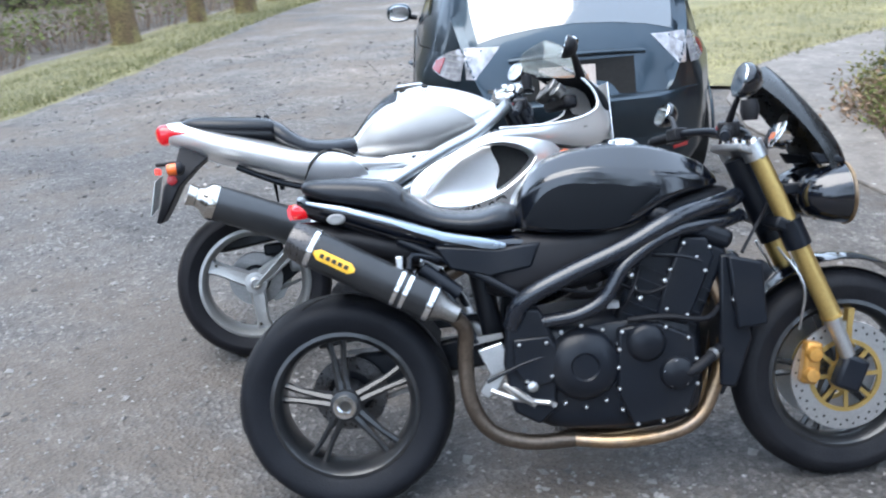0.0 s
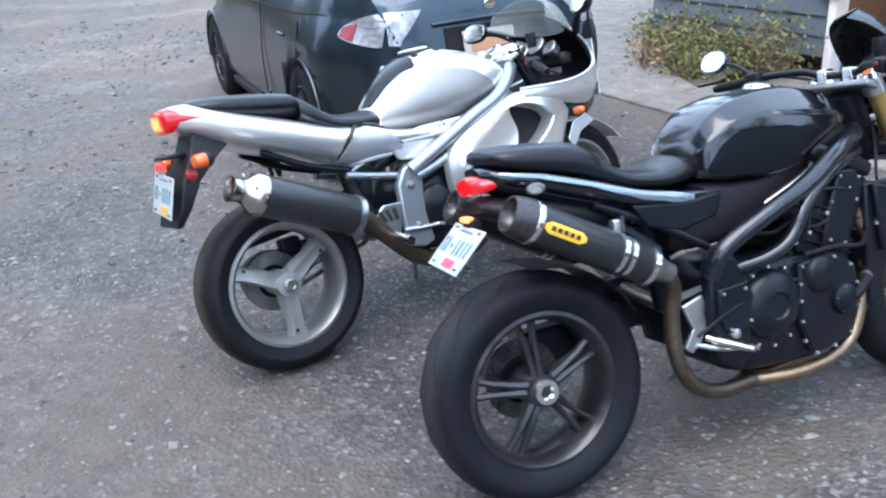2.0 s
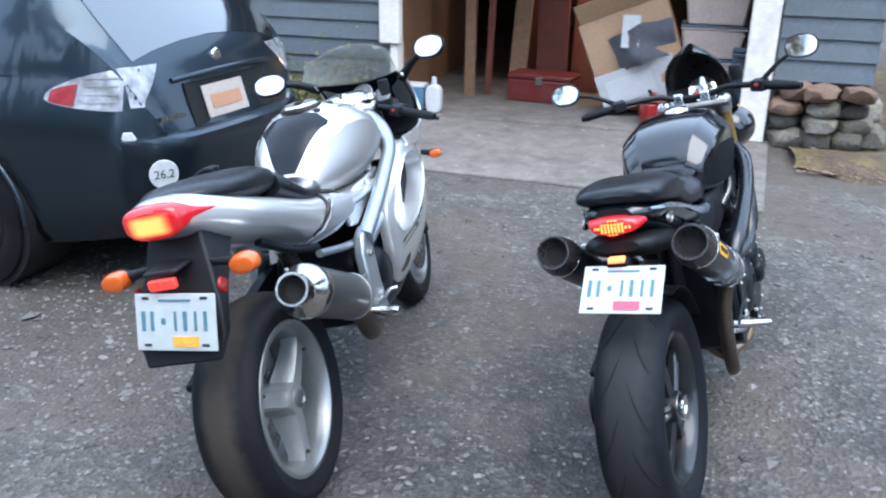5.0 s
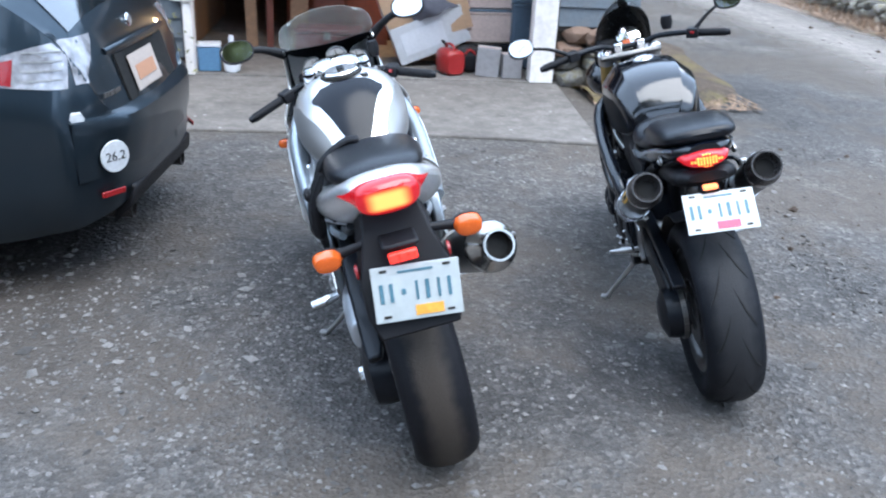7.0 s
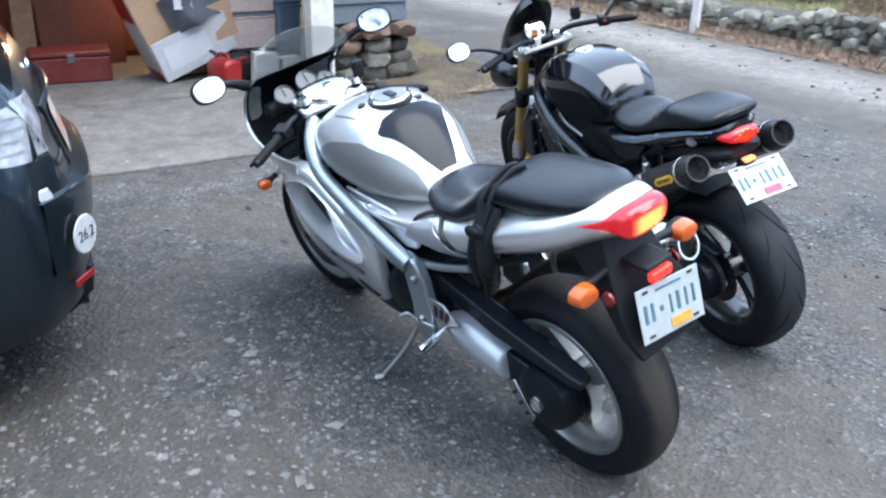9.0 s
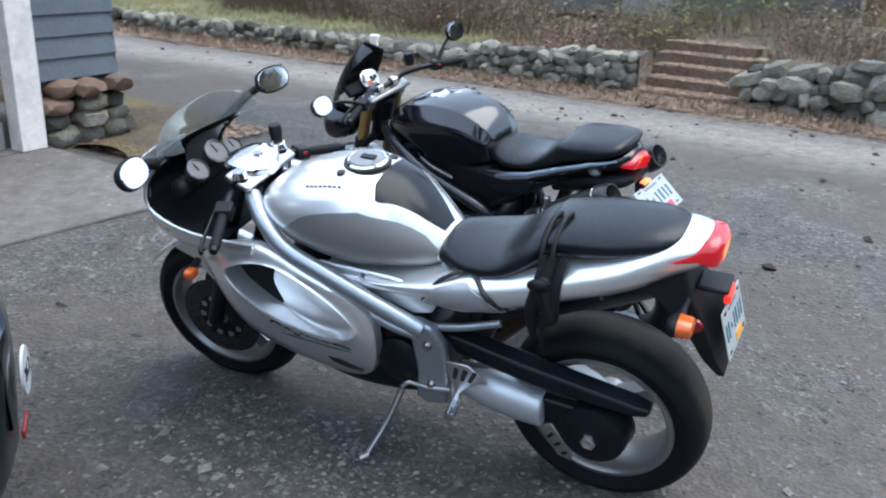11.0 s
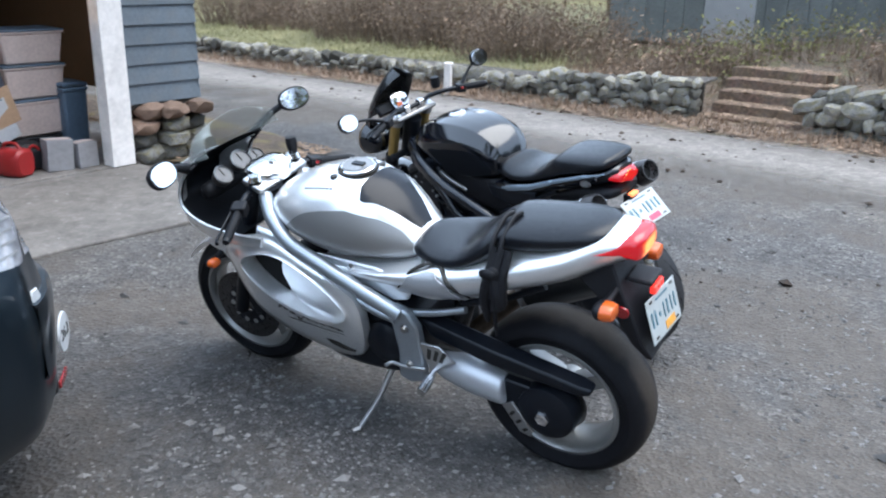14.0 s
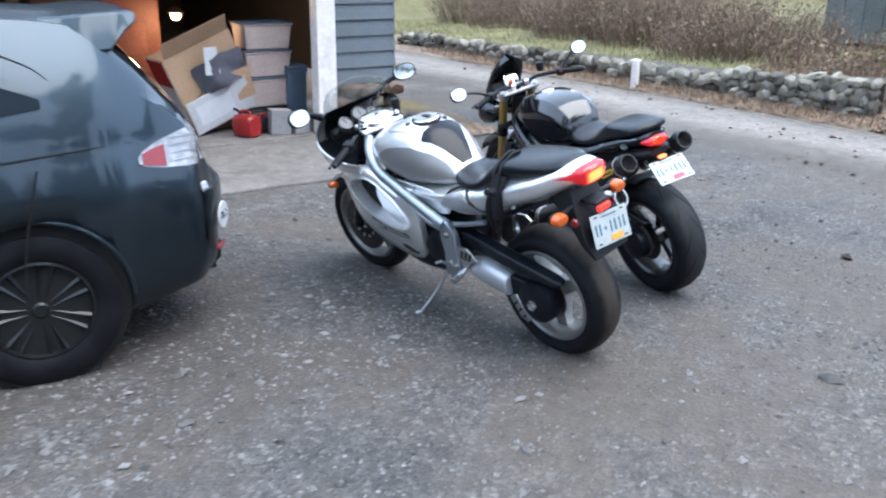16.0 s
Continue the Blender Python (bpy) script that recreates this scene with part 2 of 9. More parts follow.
def catmull(pts, k):
    """Points on a smooth line through the given tuples, k steps to each span."""
    p = [np.array(q, float) for q in pts]
    if k <= 1 or len(p) < 3:
        return p
    q = [2 * p[0] - p[1], *p, 2 * p[-1] - p[-2]]
    out = []
    for i in range(1, len(q) - 2):
        a, b, c, d = q[i - 1], q[i], q[i + 1], q[i + 2]
        for j in range(k):
            t = j / k
            out.append(0.5 * (2 * b + (c - a) * t + (2 * a - 5 * b + 4 * c - d) * t * t + (3 * b - a - 3 * c + d) * t**3))
    return out + [p[-1]]


def skin(rings, closed=True, caps=True, bm=None):
    bm = bm or bmesh.new()
    rows = [[bm.verts.new(Vector(p)) for p in ring] for ring in rings]
    n = len(rows[0])
    for a, b in zip(rows, rows[1:]):
        for i in range(n if closed else n - 1):
            j = (i + 1) % n
            bm.faces.new((a[i], a[j], b[j], b[i]))
    if caps and closed:
        bm.faces.new(rows[0][::-1])
        bm.faces.new(rows[-1])
    return bm


def pod(stations, n=28, k=4, dx=0.0):
    """A body along y. Station: y, z of the middle, half width, height above, depth below, squareness above, below."""
    rings = []
    for y, zc, hu, up, dn, eu, ed in catmull(stations, k):
        ring = []
        for i in range(n):
            a = 2 * math.pi * i / n
            c, s = math.cos(a), math.sin(a)
            e = eu if s >= 0 else ed
            x = float(hu) * math.copysign(abs(c) ** (2 / e), c)
            z = zc + (up if s >= 0 else dn) * math.copysign(abs(s) ** (2 / e), s)
            ring.append((x + dx, y, z))
        rings.append(ring)
    return skin(rings)


def tube(pts, r, n=10, k=5, bm=None, caps=True):
    """A round bar through the points; r: one radius or one for each point."""
    rs = r if isinstance(r, (list, tuple)) else [r] * len(pts)
    line = catmull([(*p, q) for p, q in zip(pts, rs)], k)
    rings, up = [], None
    for i, q in enumerate(line):
        a, b = line[max(0, i - 1)][:3], line[min(len(line) - 1, i + 1)][:3]
        d = Vector(b - a).normalized()
        if up is None:
            up = d.orthogonal().normalized()
        side = d.cross(up).normalized()
        up = side.cross(d).normalized()
        rings.append([Vector(q[:3]) + float(q[3]) * (math.cos(t) * up + math.sin(t) * side) for t in (2 * math.pi * j / n for j in range(n))])
    return skin(rings, True, caps, bm)


def lathe(profile, n=40, axis="X", closed=False, bm=None, m=None):
    """Turns (radius, along) pairs about an axis."""
    bm = bm or bmesh.new()
    rings = []
    for r, x in profile:
        ring = []
        for i in range(n):
            a = 2 * math.pi * i / n
            p = Vector((x, r * math.cos(a), r * math.sin(a)))
            if axis == "Y":
                p = Vector((p.y, p.x, p.z))
            if axis == "Z":
                p = Vector((p.y, p.z, p.x))
            ring.append(m @ p if m is not None else p)
        rings.append(ring)
    if closed:
        rings.append(rings[0])
    return skin(rings, True, not closed, bm)


def slab(outline, u0, u1, k=1, bm=None):
    """A plate in the y, z plane, from x = u0 to u1."""
    bm = bm or bmesh.new()
    pts = catmull([*outline, outline[0]], k)[:-1] if k > 1 else outline
    a = [bm.verts.new((u0, p[0], p[1])) for p in pts]
    b = [bm.verts.new((u1, p[0], p[1])) for p in pts]
    bm.faces.new(a)
    bm.faces.new(b[::-1])
    for i in range(len(a)):
        j = (i + 1) % len(a)
        bm.faces.new((a[i], b[i], b[j], a[j]))
    return bm


def box(x0, x1, y0, y1, z0, z1, bm=None, m=None):
    bm = bm or bmesh.new()
    v = [bm.verts.new((m @ Vector(p)) if m is not None else p) for p in
         ((x0, y0, z0), (x1, y0, z0), (x1, y1, z0), (x0, y1, z0), (x0, y0, z1), (x1, y0, z1), (x1, y1, z1), (x0, y1, z1))]
    for f in ((0, 3, 2, 1), (4, 5, 6, 7), (0, 1, 5, 4), (1, 2, 6, 5), (2, 3, 7, 6), (3, 0, 4, 7)):
        bm.faces.new([v[i] for i in f])
    return bm


def ball(c, r, sx=1.0, sy=1.0, sz=1.0, n=12, m=None):
    bm = bmesh.new()
    bmesh.ops.create_uvsphere(bm, u_segments=n, v_segments=max(6, n // 2), radius=r)
    bmesh.ops.scale(bm, vec=(sx, sy, sz), verts=bm.verts)
    if m is not None:
        bmesh.ops.transform(bm, matrix=m, verts=bm.verts)
    bmesh.ops.translate(bm, vec=c, verts=bm.verts)
    return bm


def strip(rows, thick=0.0, bm=None):
    """An open sheet from rows of points."""
    bm = skin(rows, False, False, bm)
    if thick:
        bmesh.ops.recalc_face_normals(bm, faces=bm.faces)
        bm.normal_update()
        faces, rim = bm.faces[:], [e for e in bm.edges if len(e.link_faces) == 1]
        under = {v: bm.verts.new(v.co - v.normal * thick) for v in bm.verts[:]}
        ends = [(e.verts[0], e.verts[1]) for e in rim]
        for f in faces:
            bm.faces.new([under[v] for v in reversed(f.verts)])
        for v, w in ends:
            bm.faces.new((v, w, under[w], under[v]))
    return bm


# ---- the ground, the drive, the walls ----
def ground_material(name, dark, light, speck, speck_amount, scale=1.0, bump=0.85, moss=None, coarse=1.0, edge=None, stain=None, moss_from=0.55):
    """Gravel and packed earth: broad patches, grit and pale chips."""
    m = bpy.data.materials.new(name)
    m.use_nodes = True
    nt = m.node_tree
    n, l = nt.nodes, nt.links
    b = n["Principled BSDF"]
    tc = n.new("ShaderNodeTexCoord")

    def tex(kind, s, detail=6.0, rough=0.6):
        t = n.new(kind)
        t.inputs["Scale"].default_value = s * scale
        if kind == "ShaderNodeTexNoise":
            t.inputs["Detail"].default_value, t.inputs["Roughness"].default_value = detail, rough
        l.new(tc.outputs["Object"], t.inputs["Vector"])
        return t

    def ramp(sock, *stops):
        r = n.new("ShaderNodeValToRGB")
        e = r.color_ramp.elements
        while len(e) < len(stops):
            e.new(0.5)
        for q, (p, c) in zip(e, stops):
            q.position, q.color = p, (*c, 1.0)
        l.new(sock, r.inputs["Fac"])
        return r.outputs["Color"]

    def mix(kind, fac, a, z):
        x = n.new("ShaderNodeMix")
        x.data_type, x.blend_type = "RGBA", kind
        for sock, val in ((x.inputs["Factor"], fac), (x.inputs["A"], a), (x.inputs["B"], z)):
            if hasattr(val, "default_value"):
                l.new(val, sock)
            else:
                sock.default_value = val
        return x.outputs["Result"]

    broad = tex("ShaderNodeTexNoise", 0.8, 9.0, 0.68)
    mid = tex("ShaderNodeTexNoise", 9.0, 8.0, 0.7)
    grit = tex("ShaderNodeTexNoise", 120.0, 3.0, 0.7)
    cells = tex("ShaderNodeTexVoronoi", 55.0)
    chips = tex("ShaderNodeTexVoronoi", 36.0)
    col = ramp(broad.outputs["Fac"], (0.32, dark), (0.5, tuple((a + c) / 2 for a, c in zip(dark, light))), (0.68, light))
    if stain:
        wide = tex("ShaderNodeTexNoise", 0.33, 5.0, 0.6)
        col = mix("MULTIPLY", 0.85, col, ramp(wide.outputs["Fac"], (0.36, (0.58, 0.61, 0.66)), (0.52, (1.0, 1.0, 1.0)), (0.66, (1.28, 1.20, 1.10))))
    col = mix("MULTIPLY", 0.75, col, ramp(mid.outputs["Fac"], (0.3, (0.52, 0.51, 0.50)), (0.7, (1.42, 1.42, 1.42))))
    col = mix("MULTIPLY", 0.8 * coarse, col, ramp(grit.outputs["Fac"], (0.3, (0.45, 0.45, 0.45)), (0.7, (1.5, 1.5, 1.5))))
    tint = n.new("ShaderNodeSeparateColor")
    l.new(cells.outputs["Color"], tint.inputs["Color"])
    col = mix("MULTIPLY", 0.8 * coarse, col, ramp(tint.outputs["Red"], (0.0, (0.50, 0.50, 0.51)), (0.8, (1.12, 1.12, 1.12)), (1.0, (2.1, 2.1, 2.15))))
    pick = n.new("ShaderNodeSeparateColor")
    l.new(chips.outputs["Color"], pick.inputs["Color"])
    rare = ramp(pick.outputs["Green"], (1 - speck_amount, (0, 0, 0)), (1 - speck_amount + 0.01, (1, 1, 1)))
    near = ramp(chips.outputs["Distance"], (0.25, (1, 1, 1)), (0.38, (0, 0, 0)))
    both = mix("MULTIPLY", 1.0, rare, near)
    col = mix("MIX", both, col, (*speck, 1.0))
    if stain:
        # trodden patches of fine brown earth between the gravel
        soft = mix("MULTIPLY", 0.7, (*stain, 1.0), ramp(mid.outputs["Fac"], (0.3, (0.62, 0.61, 0.60)), (0.7, (1.35, 1.34, 1.32))))
        soft = mix("MULTIPLY", 0.45, soft, ramp(grit.outputs["Fac"], (0.3, (0.5, 0.5, 0.5)), (0.7, (1.5, 1.5, 1.5))))
        # the gravel colour gets paler towards -x, between -1.5 and -7
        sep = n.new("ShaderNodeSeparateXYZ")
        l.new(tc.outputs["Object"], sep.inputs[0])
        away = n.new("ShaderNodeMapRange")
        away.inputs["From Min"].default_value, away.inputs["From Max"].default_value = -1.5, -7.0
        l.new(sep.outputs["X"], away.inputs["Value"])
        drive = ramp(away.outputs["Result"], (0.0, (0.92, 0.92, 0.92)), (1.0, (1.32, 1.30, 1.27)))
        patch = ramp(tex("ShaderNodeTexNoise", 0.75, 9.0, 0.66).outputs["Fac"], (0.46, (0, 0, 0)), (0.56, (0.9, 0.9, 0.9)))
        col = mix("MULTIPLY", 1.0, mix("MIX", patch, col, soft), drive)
        # painted shade: a darker stretch of gravel colour beside the parked car
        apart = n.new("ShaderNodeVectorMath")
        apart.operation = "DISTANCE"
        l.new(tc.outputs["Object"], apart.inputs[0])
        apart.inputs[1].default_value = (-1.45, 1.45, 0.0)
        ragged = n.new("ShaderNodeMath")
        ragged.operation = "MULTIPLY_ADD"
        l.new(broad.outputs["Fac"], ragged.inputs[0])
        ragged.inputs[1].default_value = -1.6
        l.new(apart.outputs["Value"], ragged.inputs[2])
        car_shade = n.new("ShaderNodeMapRange")
        car_shade.inputs["From Min"].default_value, car_shade.inputs["From Max"].default_value = -0.35, 0.85
        l.new(ragged.outputs[0], car_shade.inputs["Value"])
        col = mix("MULTIPLY", 1.0, col, ramp(car_shade.outputs["Result"], (0.0, (0.64, 0.65, 0.67)), (1.0, (1.0, 1.0, 1.0))))
    if moss:
        mo = ramp(tex("ShaderNodeTexNoise", 2.2, 8.0, 0.7).outputs["Fac"], (moss_from, (0, 0, 0)), (moss_from + 0.15, (0.8, 0.8, 0.8)))
        col = mix("MIX", mo, col, (*moss, 1.0))
    if edge:
        # the surface peters out into gravel on both sides of its middle line
        sx = n.new("ShaderNodeSeparateXYZ")
        l.new(tc.outputs["Object"], sx.inputs[0])
        off = n.new("ShaderNodeMath")
        off.operation = "SUBTRACT"
        l.new(sx.outputs["X"], off.inputs[0])
        off.inputs[1].default_value = edge[0]
        away = n.new("ShaderNodeMath")
        away.operation = "ABSOLUTE"
        l.new(off.outputs[0], away.inputs[0])
        wob = n.new("ShaderNodeMath")
        wob.operation = "MULTIPLY_ADD"
        l.new(broad.outputs["Fac"], wob.inputs[0])
        wob.inputs[1].default_value = 1.5
        l.new(away.outputs[0], wob.inputs[2])
        mr = n.new("ShaderNodeMapRange")
        l.new(wob.outputs[0], mr.inputs["Value"])
        mr.inputs["From Min"].default_value, mr.inputs["From Max"].default_value = edge[1] + 0.75, edge[2] + 0.75
        inv = n.new("ShaderNodeMath")
        inv.operation = "SUBTRACT"
        inv.inputs[0].default_value = 1.0
        l.new(mr.outputs["Result"], inv.inputs[1])
        l.new(inv.outputs[0], b.inputs["Alpha"])
    l.new(col, b.inputs["Base Color"])
    b.inputs["Roughness"].default_value = 0.78
    b.inputs["Specular IOR Level"].default_value = 0.5
    bp = n.new("ShaderNodeBump")
    bp.inputs["Strength"].default_value, bp.inputs["Distance"].default_value = bump, 0.012
    add = n.new("ShaderNodeMath")
    add.operation = "ADD"
    l.new(mid.outputs["Fac"], add.inputs[0])
    l.new(cells.outputs["Distance"], add.inputs[1])
    l.new(add.outputs[0], bp.inputs["Height"])
    l.new(bp.outputs["Normal"], b.inputs["Normal"])
    return m


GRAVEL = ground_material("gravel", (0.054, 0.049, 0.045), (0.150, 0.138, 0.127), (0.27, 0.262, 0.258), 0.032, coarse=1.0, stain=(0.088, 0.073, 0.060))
LANE = ground_material("packed_lane", (0.148, 0.130, 0.114), (0.228, 0.202, 0.178), (0.28, 0.26, 0.24), 0.02, 0.8, 0.2, coarse=0.4, edge=(5.70, 0.25, 1.25))
CONCRETE = ground_material("old_concrete", (0.112, 0.100, 0.089), (0.192, 0.174, 0.157), (0.33, 0.32, 0.30), 0.02, 0.7, 0.1, coarse=0.25)
LITTER = ground_material("leaf_litter", (0.125, 0.086, 0.060), (0.245, 0.180, 0.130), (0.38, 0.29, 0.22), 0.14, 1.0, 0.9, moss=(0.13, 0.125, 0.045))
LAWN = ground_material("thin_lawn", (0.105, 0.098, 0.040), (0.215, 0.190, 0.080), (0.26, 0.22, 0.13), 0.05, 1.0, 0.8)
MOSSY = ground_material("mossy_earth", (0.046, 0.031, 0.019), (0.120, 0.080, 0.048), (0.16, 0.13, 0.10), 0.05, 1.0, 0.9, moss=(0.150, 0.118, 0.030), moss_from=0.49)
BANK = ground_material("bank_litter", (0.075, 0.054, 0.036), (0.170, 0.122, 0.082), (0.28, 0.21, 0.15), 0.12, 1.0, 0.9, moss=(0.105, 0.100, 0.032), moss_from=0.5)
SOIL = ground_material("dark_soil", (0.05, 0.042, 0.035), (0.10, 0.085, 0.07), (0.20, 0.17, 0.14), 0.06, 1.0, 0.9)


def terrain(name, mat, x0, x1, y0, y1, nx, ny, height, label, category, ragged=0.0, keep=None):
    """A sheet of ground; height(x, y). ragged: how far its rim wanders."""
    bm = bmesh.new()
    grid = []
    for i in range(nx + 1):
        row = []
        for j in range(ny + 1):
            x, y = x0 + (x1 - x0) * i / nx, y0 + (y1 - y0) * j / ny
            if ragged and (i in (0, nx) or j in (0, ny)):
                w = noise.noise(Vector((x * 0.9, y * 0.9, 3.1))) + 0.5 * noise.noise(Vector((x * 3.1, y * 3.1, 1.7)))
                if i in (0, nx):
                    x += ragged * w
                else:
                    y += ragged * w
            row.append(bm.verts.new((x, y, height(x, y))))
        grid.append(row)
    for i in range(nx):
        for j in range(ny):
            bm.faces.new((grid[i][j], grid[i + 1][j], grid[i + 1][j + 1], grid[i][j + 1]))
    ob = part(name, bm, mat, up=True)
    return tagged(ob, label, category, kind="structure")


def uneven(x, y, a=0.012):
    d = math.hypot(x - 0.5, y - 0.7)
    dip = -0.040 * math.exp(-(((x - 1.40) / 0.62) ** 4)) * math.exp(-(((y - 1.1) / 1.5) ** 4))
    return dip + a * noise.noise(Vector((x * 0.5, y * 0.5, 0.0))) * min(1.0, max(0.0, (d - 2.2) / 2.0))


# one sheet of gravel out to the horizon, finer near the machines
bm = bmesh.new()
cs = sorted({round(math.copysign(abs(q) ** 3.2 * 900.0, q) + 0.9, 3) for q in np.linspace(-1, 1, 161)})
gridv = [[bm.verts.new((x, y, uneven(x, y) if abs(x) < 12 and abs(y) < 12 else 0.0)) for y in cs] for x in cs]
for i in range(len(cs) - 1):
    for j in range(len(cs) - 1):
        bm.faces.new((gridv[i][j], gridv[i + 1][j], gridv[i + 1][j + 1], gridv[i][j + 1]))
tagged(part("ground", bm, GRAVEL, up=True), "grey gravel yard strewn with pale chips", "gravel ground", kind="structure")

terrain("road", LANE, 4.3, 7.0, -9.0, 40.0, 12, 160, lambda x, y: -0.012 + 0.030 * max(0.0, 1 - ((x - 5.65) / 1.32) ** 4) + uneven(x, y), "pale packed lane along the stone wall", "lane", 0.35)
terrain("verge", LITTER, 6.45, 7.4, -9.0, 40.0, 6, 200, lambda x, y: -0.01 + 0.03 * min(1.0, max(0.0, (x - 6.4) * 5)) + 0.09 * max(0.0, (x - 6.5) / 0.9) ** 1.3 + 0.02 * noise.noise(Vector((x * 3, y * 3, 0))), "strip of fallen leaves at the foot of the wall", "leaf litter", 0.12)


def bank(x, y):
    r = min(1.0, max(0.0, (x - 7.15) / 0.25))
    top = float(np.interp(y, (-1.0, 1.0, 2.5, 4.7, 9.0), (1.25, 1.1, 1.0, 0.62, 0.45)))
    if 1.05 < y < 2.7 and x < 8.9:
        return 0.02 + 0.40 * max(0.0, x - 7.1) / 1.8
    return top * (0.36 + 0.10 * min(1.0, max(0.0, (x - 7.4) / 2.5)) + 0.45 * min(1.0, max(0.0, (x - 9.0) / 8.0)) + 0.08 * noise.noise(Vector((x * 0.8, y * 0.8, 2.0))) + 0.03 * noise.noise(Vector((x * 3, y * 3, 2.0)))) * r


terrain("bank", BANK, 7.12, 40.0, -12.0, 4.6, 90, 60, bank, "leaf-strewn bank behind the stone wall", "bank")
terrain("lawn", LAWN, 7.12, 40.0, 4.6, 40.0, 70, 70, bank, "mossy lawn behind the stone wall", "lawn")

# concrete apron before the garage, and the path that leads away from it
def slab_sheet(name, outline, z0, z1, mat, label, category, bevel=0.012):
    bm = bmesh.new()
    a = [bm.verts.new((x, y, z0)) for x, y in outline]
    b = [bm.verts.new((x, y, z1)) for x, y in outline]
    bm.faces.new(b)
    for i in range(len(a)):
        bm.faces.new((a[i], a[(i + 1) % len(a)], b[(i + 1) % len(a)], b[i]))
    return tagged(part(name, bm, mat, smooth=False, bevel=bevel), label, category, kind="structure")


slab_sheet("apron", [(-1.75, 3.40), (-0.6, 3.375), (0.3, 3.36), (1.0, 3.30), (1.62, 3.20), (1.70, 4.98), (-1.75, 4.98)], -0.05, 0.022, CONCRETE, "worn concrete apron before the garage", "concrete apron")
slab_sheet("path", [(-1.757, 3.405), (-1.757, 4.05), (-2.4, 4.35), (-3.3, 4.95), (-4.3, 5.9), (-5.4, 7.6), (-6.6, 10.4), (-7.7, 14.0), (-9.2, 14.0), (-7.9, 9.6), (-6.6, 7.0), (-5.6, 5.4), (-4.7, 4.4), (-3.6, 3.75), (-2.6, 3.45)], -0.05, 0.020, CONCRETE, "concrete garden path", "path")
terrain("grass", LAWN, -26.0, -8.5, 3.5, 20.0, 50, 40, lambda x, y: 0.03 + 0.03 * noise.noise(Vector((x, y, 0))), "mown lawn beyond the path", "lawn", 0.3)


def strip_ground(name, mat, left, right, n, m, lift, label, category):
    """Ground between two wandering lines of points."""
    a, b = catmull(left, n), catmull(right, n)
    rows = []
    for p, q in zip(a, b):
        row = []
        for j in range(m + 1):
            f = j / m
            x, y = p[0] + (q[0] - p[0]) * f, p[1] + (q[1] - p[1]) * f
            e = 0.10 * noise.noise(Vector((x * 1.3, y * 1.3, 5.0))) if 0 < j < m else 0.25 * noise.noise(Vector((x * 1.1, y * 1.1, 9.0)))
            up = math.sin(math.pi * f)
            row.append((x + e, y + e, -0.012 + (lift + 0.016) * up ** 0.7 + 0.02 * up * noise.noise(Vector((x * 2, y * 2, 0)))))
        rows.append(row)
    return tagged(part(name, strip(rows), mat, up=True), label, category, kind="structure")


strip_ground("grass", LAWN, [(-4.0, -4.6), (-7.0, -3.1), (-11.5, -2.2), (-20.0, -0.7), (-32.0, 3.0)], [(-4.0, -12.0), (-8.0, -6.2), (-13.0, -4.8), (-21.0, -3.2), (-33.0, -1.0)], 8, 10, 0.05, "mossy grass verge along the drive", "grass verge")
strip_ground("grass", LAWN, [(-3.9, 4.3), (-5.0, 4.9), (-6.0, 6.4), (-7.2, 9.0), (-8.6, 13.6)], [(-4.6, 2.95), (-7.0, 3.3), (-8.6, 4.6), (-9.6, 8.0), (-10.5, 13.6)], 8, 10, 0.04, "lawn between drive and path", "lawn")
strip_ground("woodland_floor", SOIL, [(-3.0, -11.0), (-7.5, -6.0), (-12.5, -4.7), (-20.5, -3.1), (-32.5, -0.9)], [(-3.0, -30.0), (-9.0, -28.0), (-16.0, -26.0), (-26.0, -22.0), (-40.0, -18.0)], 8, 14, 0.12, "dark woodland floor", "woodland floor")
strip_ground("planting_bed", SOIL, [(-1.74, 4.10), (-2.3, 4.42), (-3.1, 5.05), (-3.8, 5.9)], [(-1.74, 4.96), (-2.3, 4.98), (-2.9, 5.4), (-3.3, 6.2)], 6, 8, 0.10, "raised planting bed beside the garage", "planting bed")
strip_ground("planting_bed", MOSSY, [(1.80, 4.16), (2.3, 4.10), (2.9, 4.35), (3.35, 4.9), (3.45, 6.0), (3.4, 9.0)], [(1.80, 4.92), (2.0, 4.93), (2.36, 4.95), (2.42, 5.2), (2.42, 6.0), (2.42, 9.0)], 6, 10, 0.075, "dark mossy mound at the garage corner", "earth mound")

# ---- the garage ----
SIDING = material("grey_blue_siding", (0.115, 0.135, 0.155), 0.6, 0.0, 0.0, 0.12, 40, 3, 0.3, 90, rand=0.10, dirt=0.25)
TRIM_WHITE = material("white_trim", (0.76, 0.71, 0.67), 0.55, 0.0, 0.0, 0.08, 30, 3, 0.15, dirt=0.25)
PLY = material("raw_plywood", (0.20, 0.115, 0.065), 0.7, 0.0, 0.0, 0.2, 25, 2, 0.1)
ROOFING = material("roof_felt", (0.06, 0.06, 0.062), 0.9, 0.0, 0.0, 0.2, 80, 3, 0.4)
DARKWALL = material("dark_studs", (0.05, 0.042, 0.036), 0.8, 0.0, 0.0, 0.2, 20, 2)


def wall(name, x0, x1, y0, y1, z0, z1, mat, label):
    return tagged(part(name, box(x0, x1, y0, y1, z0, z1), mat, smooth=False, bevel=0.004), label, "wall", kind="structure")


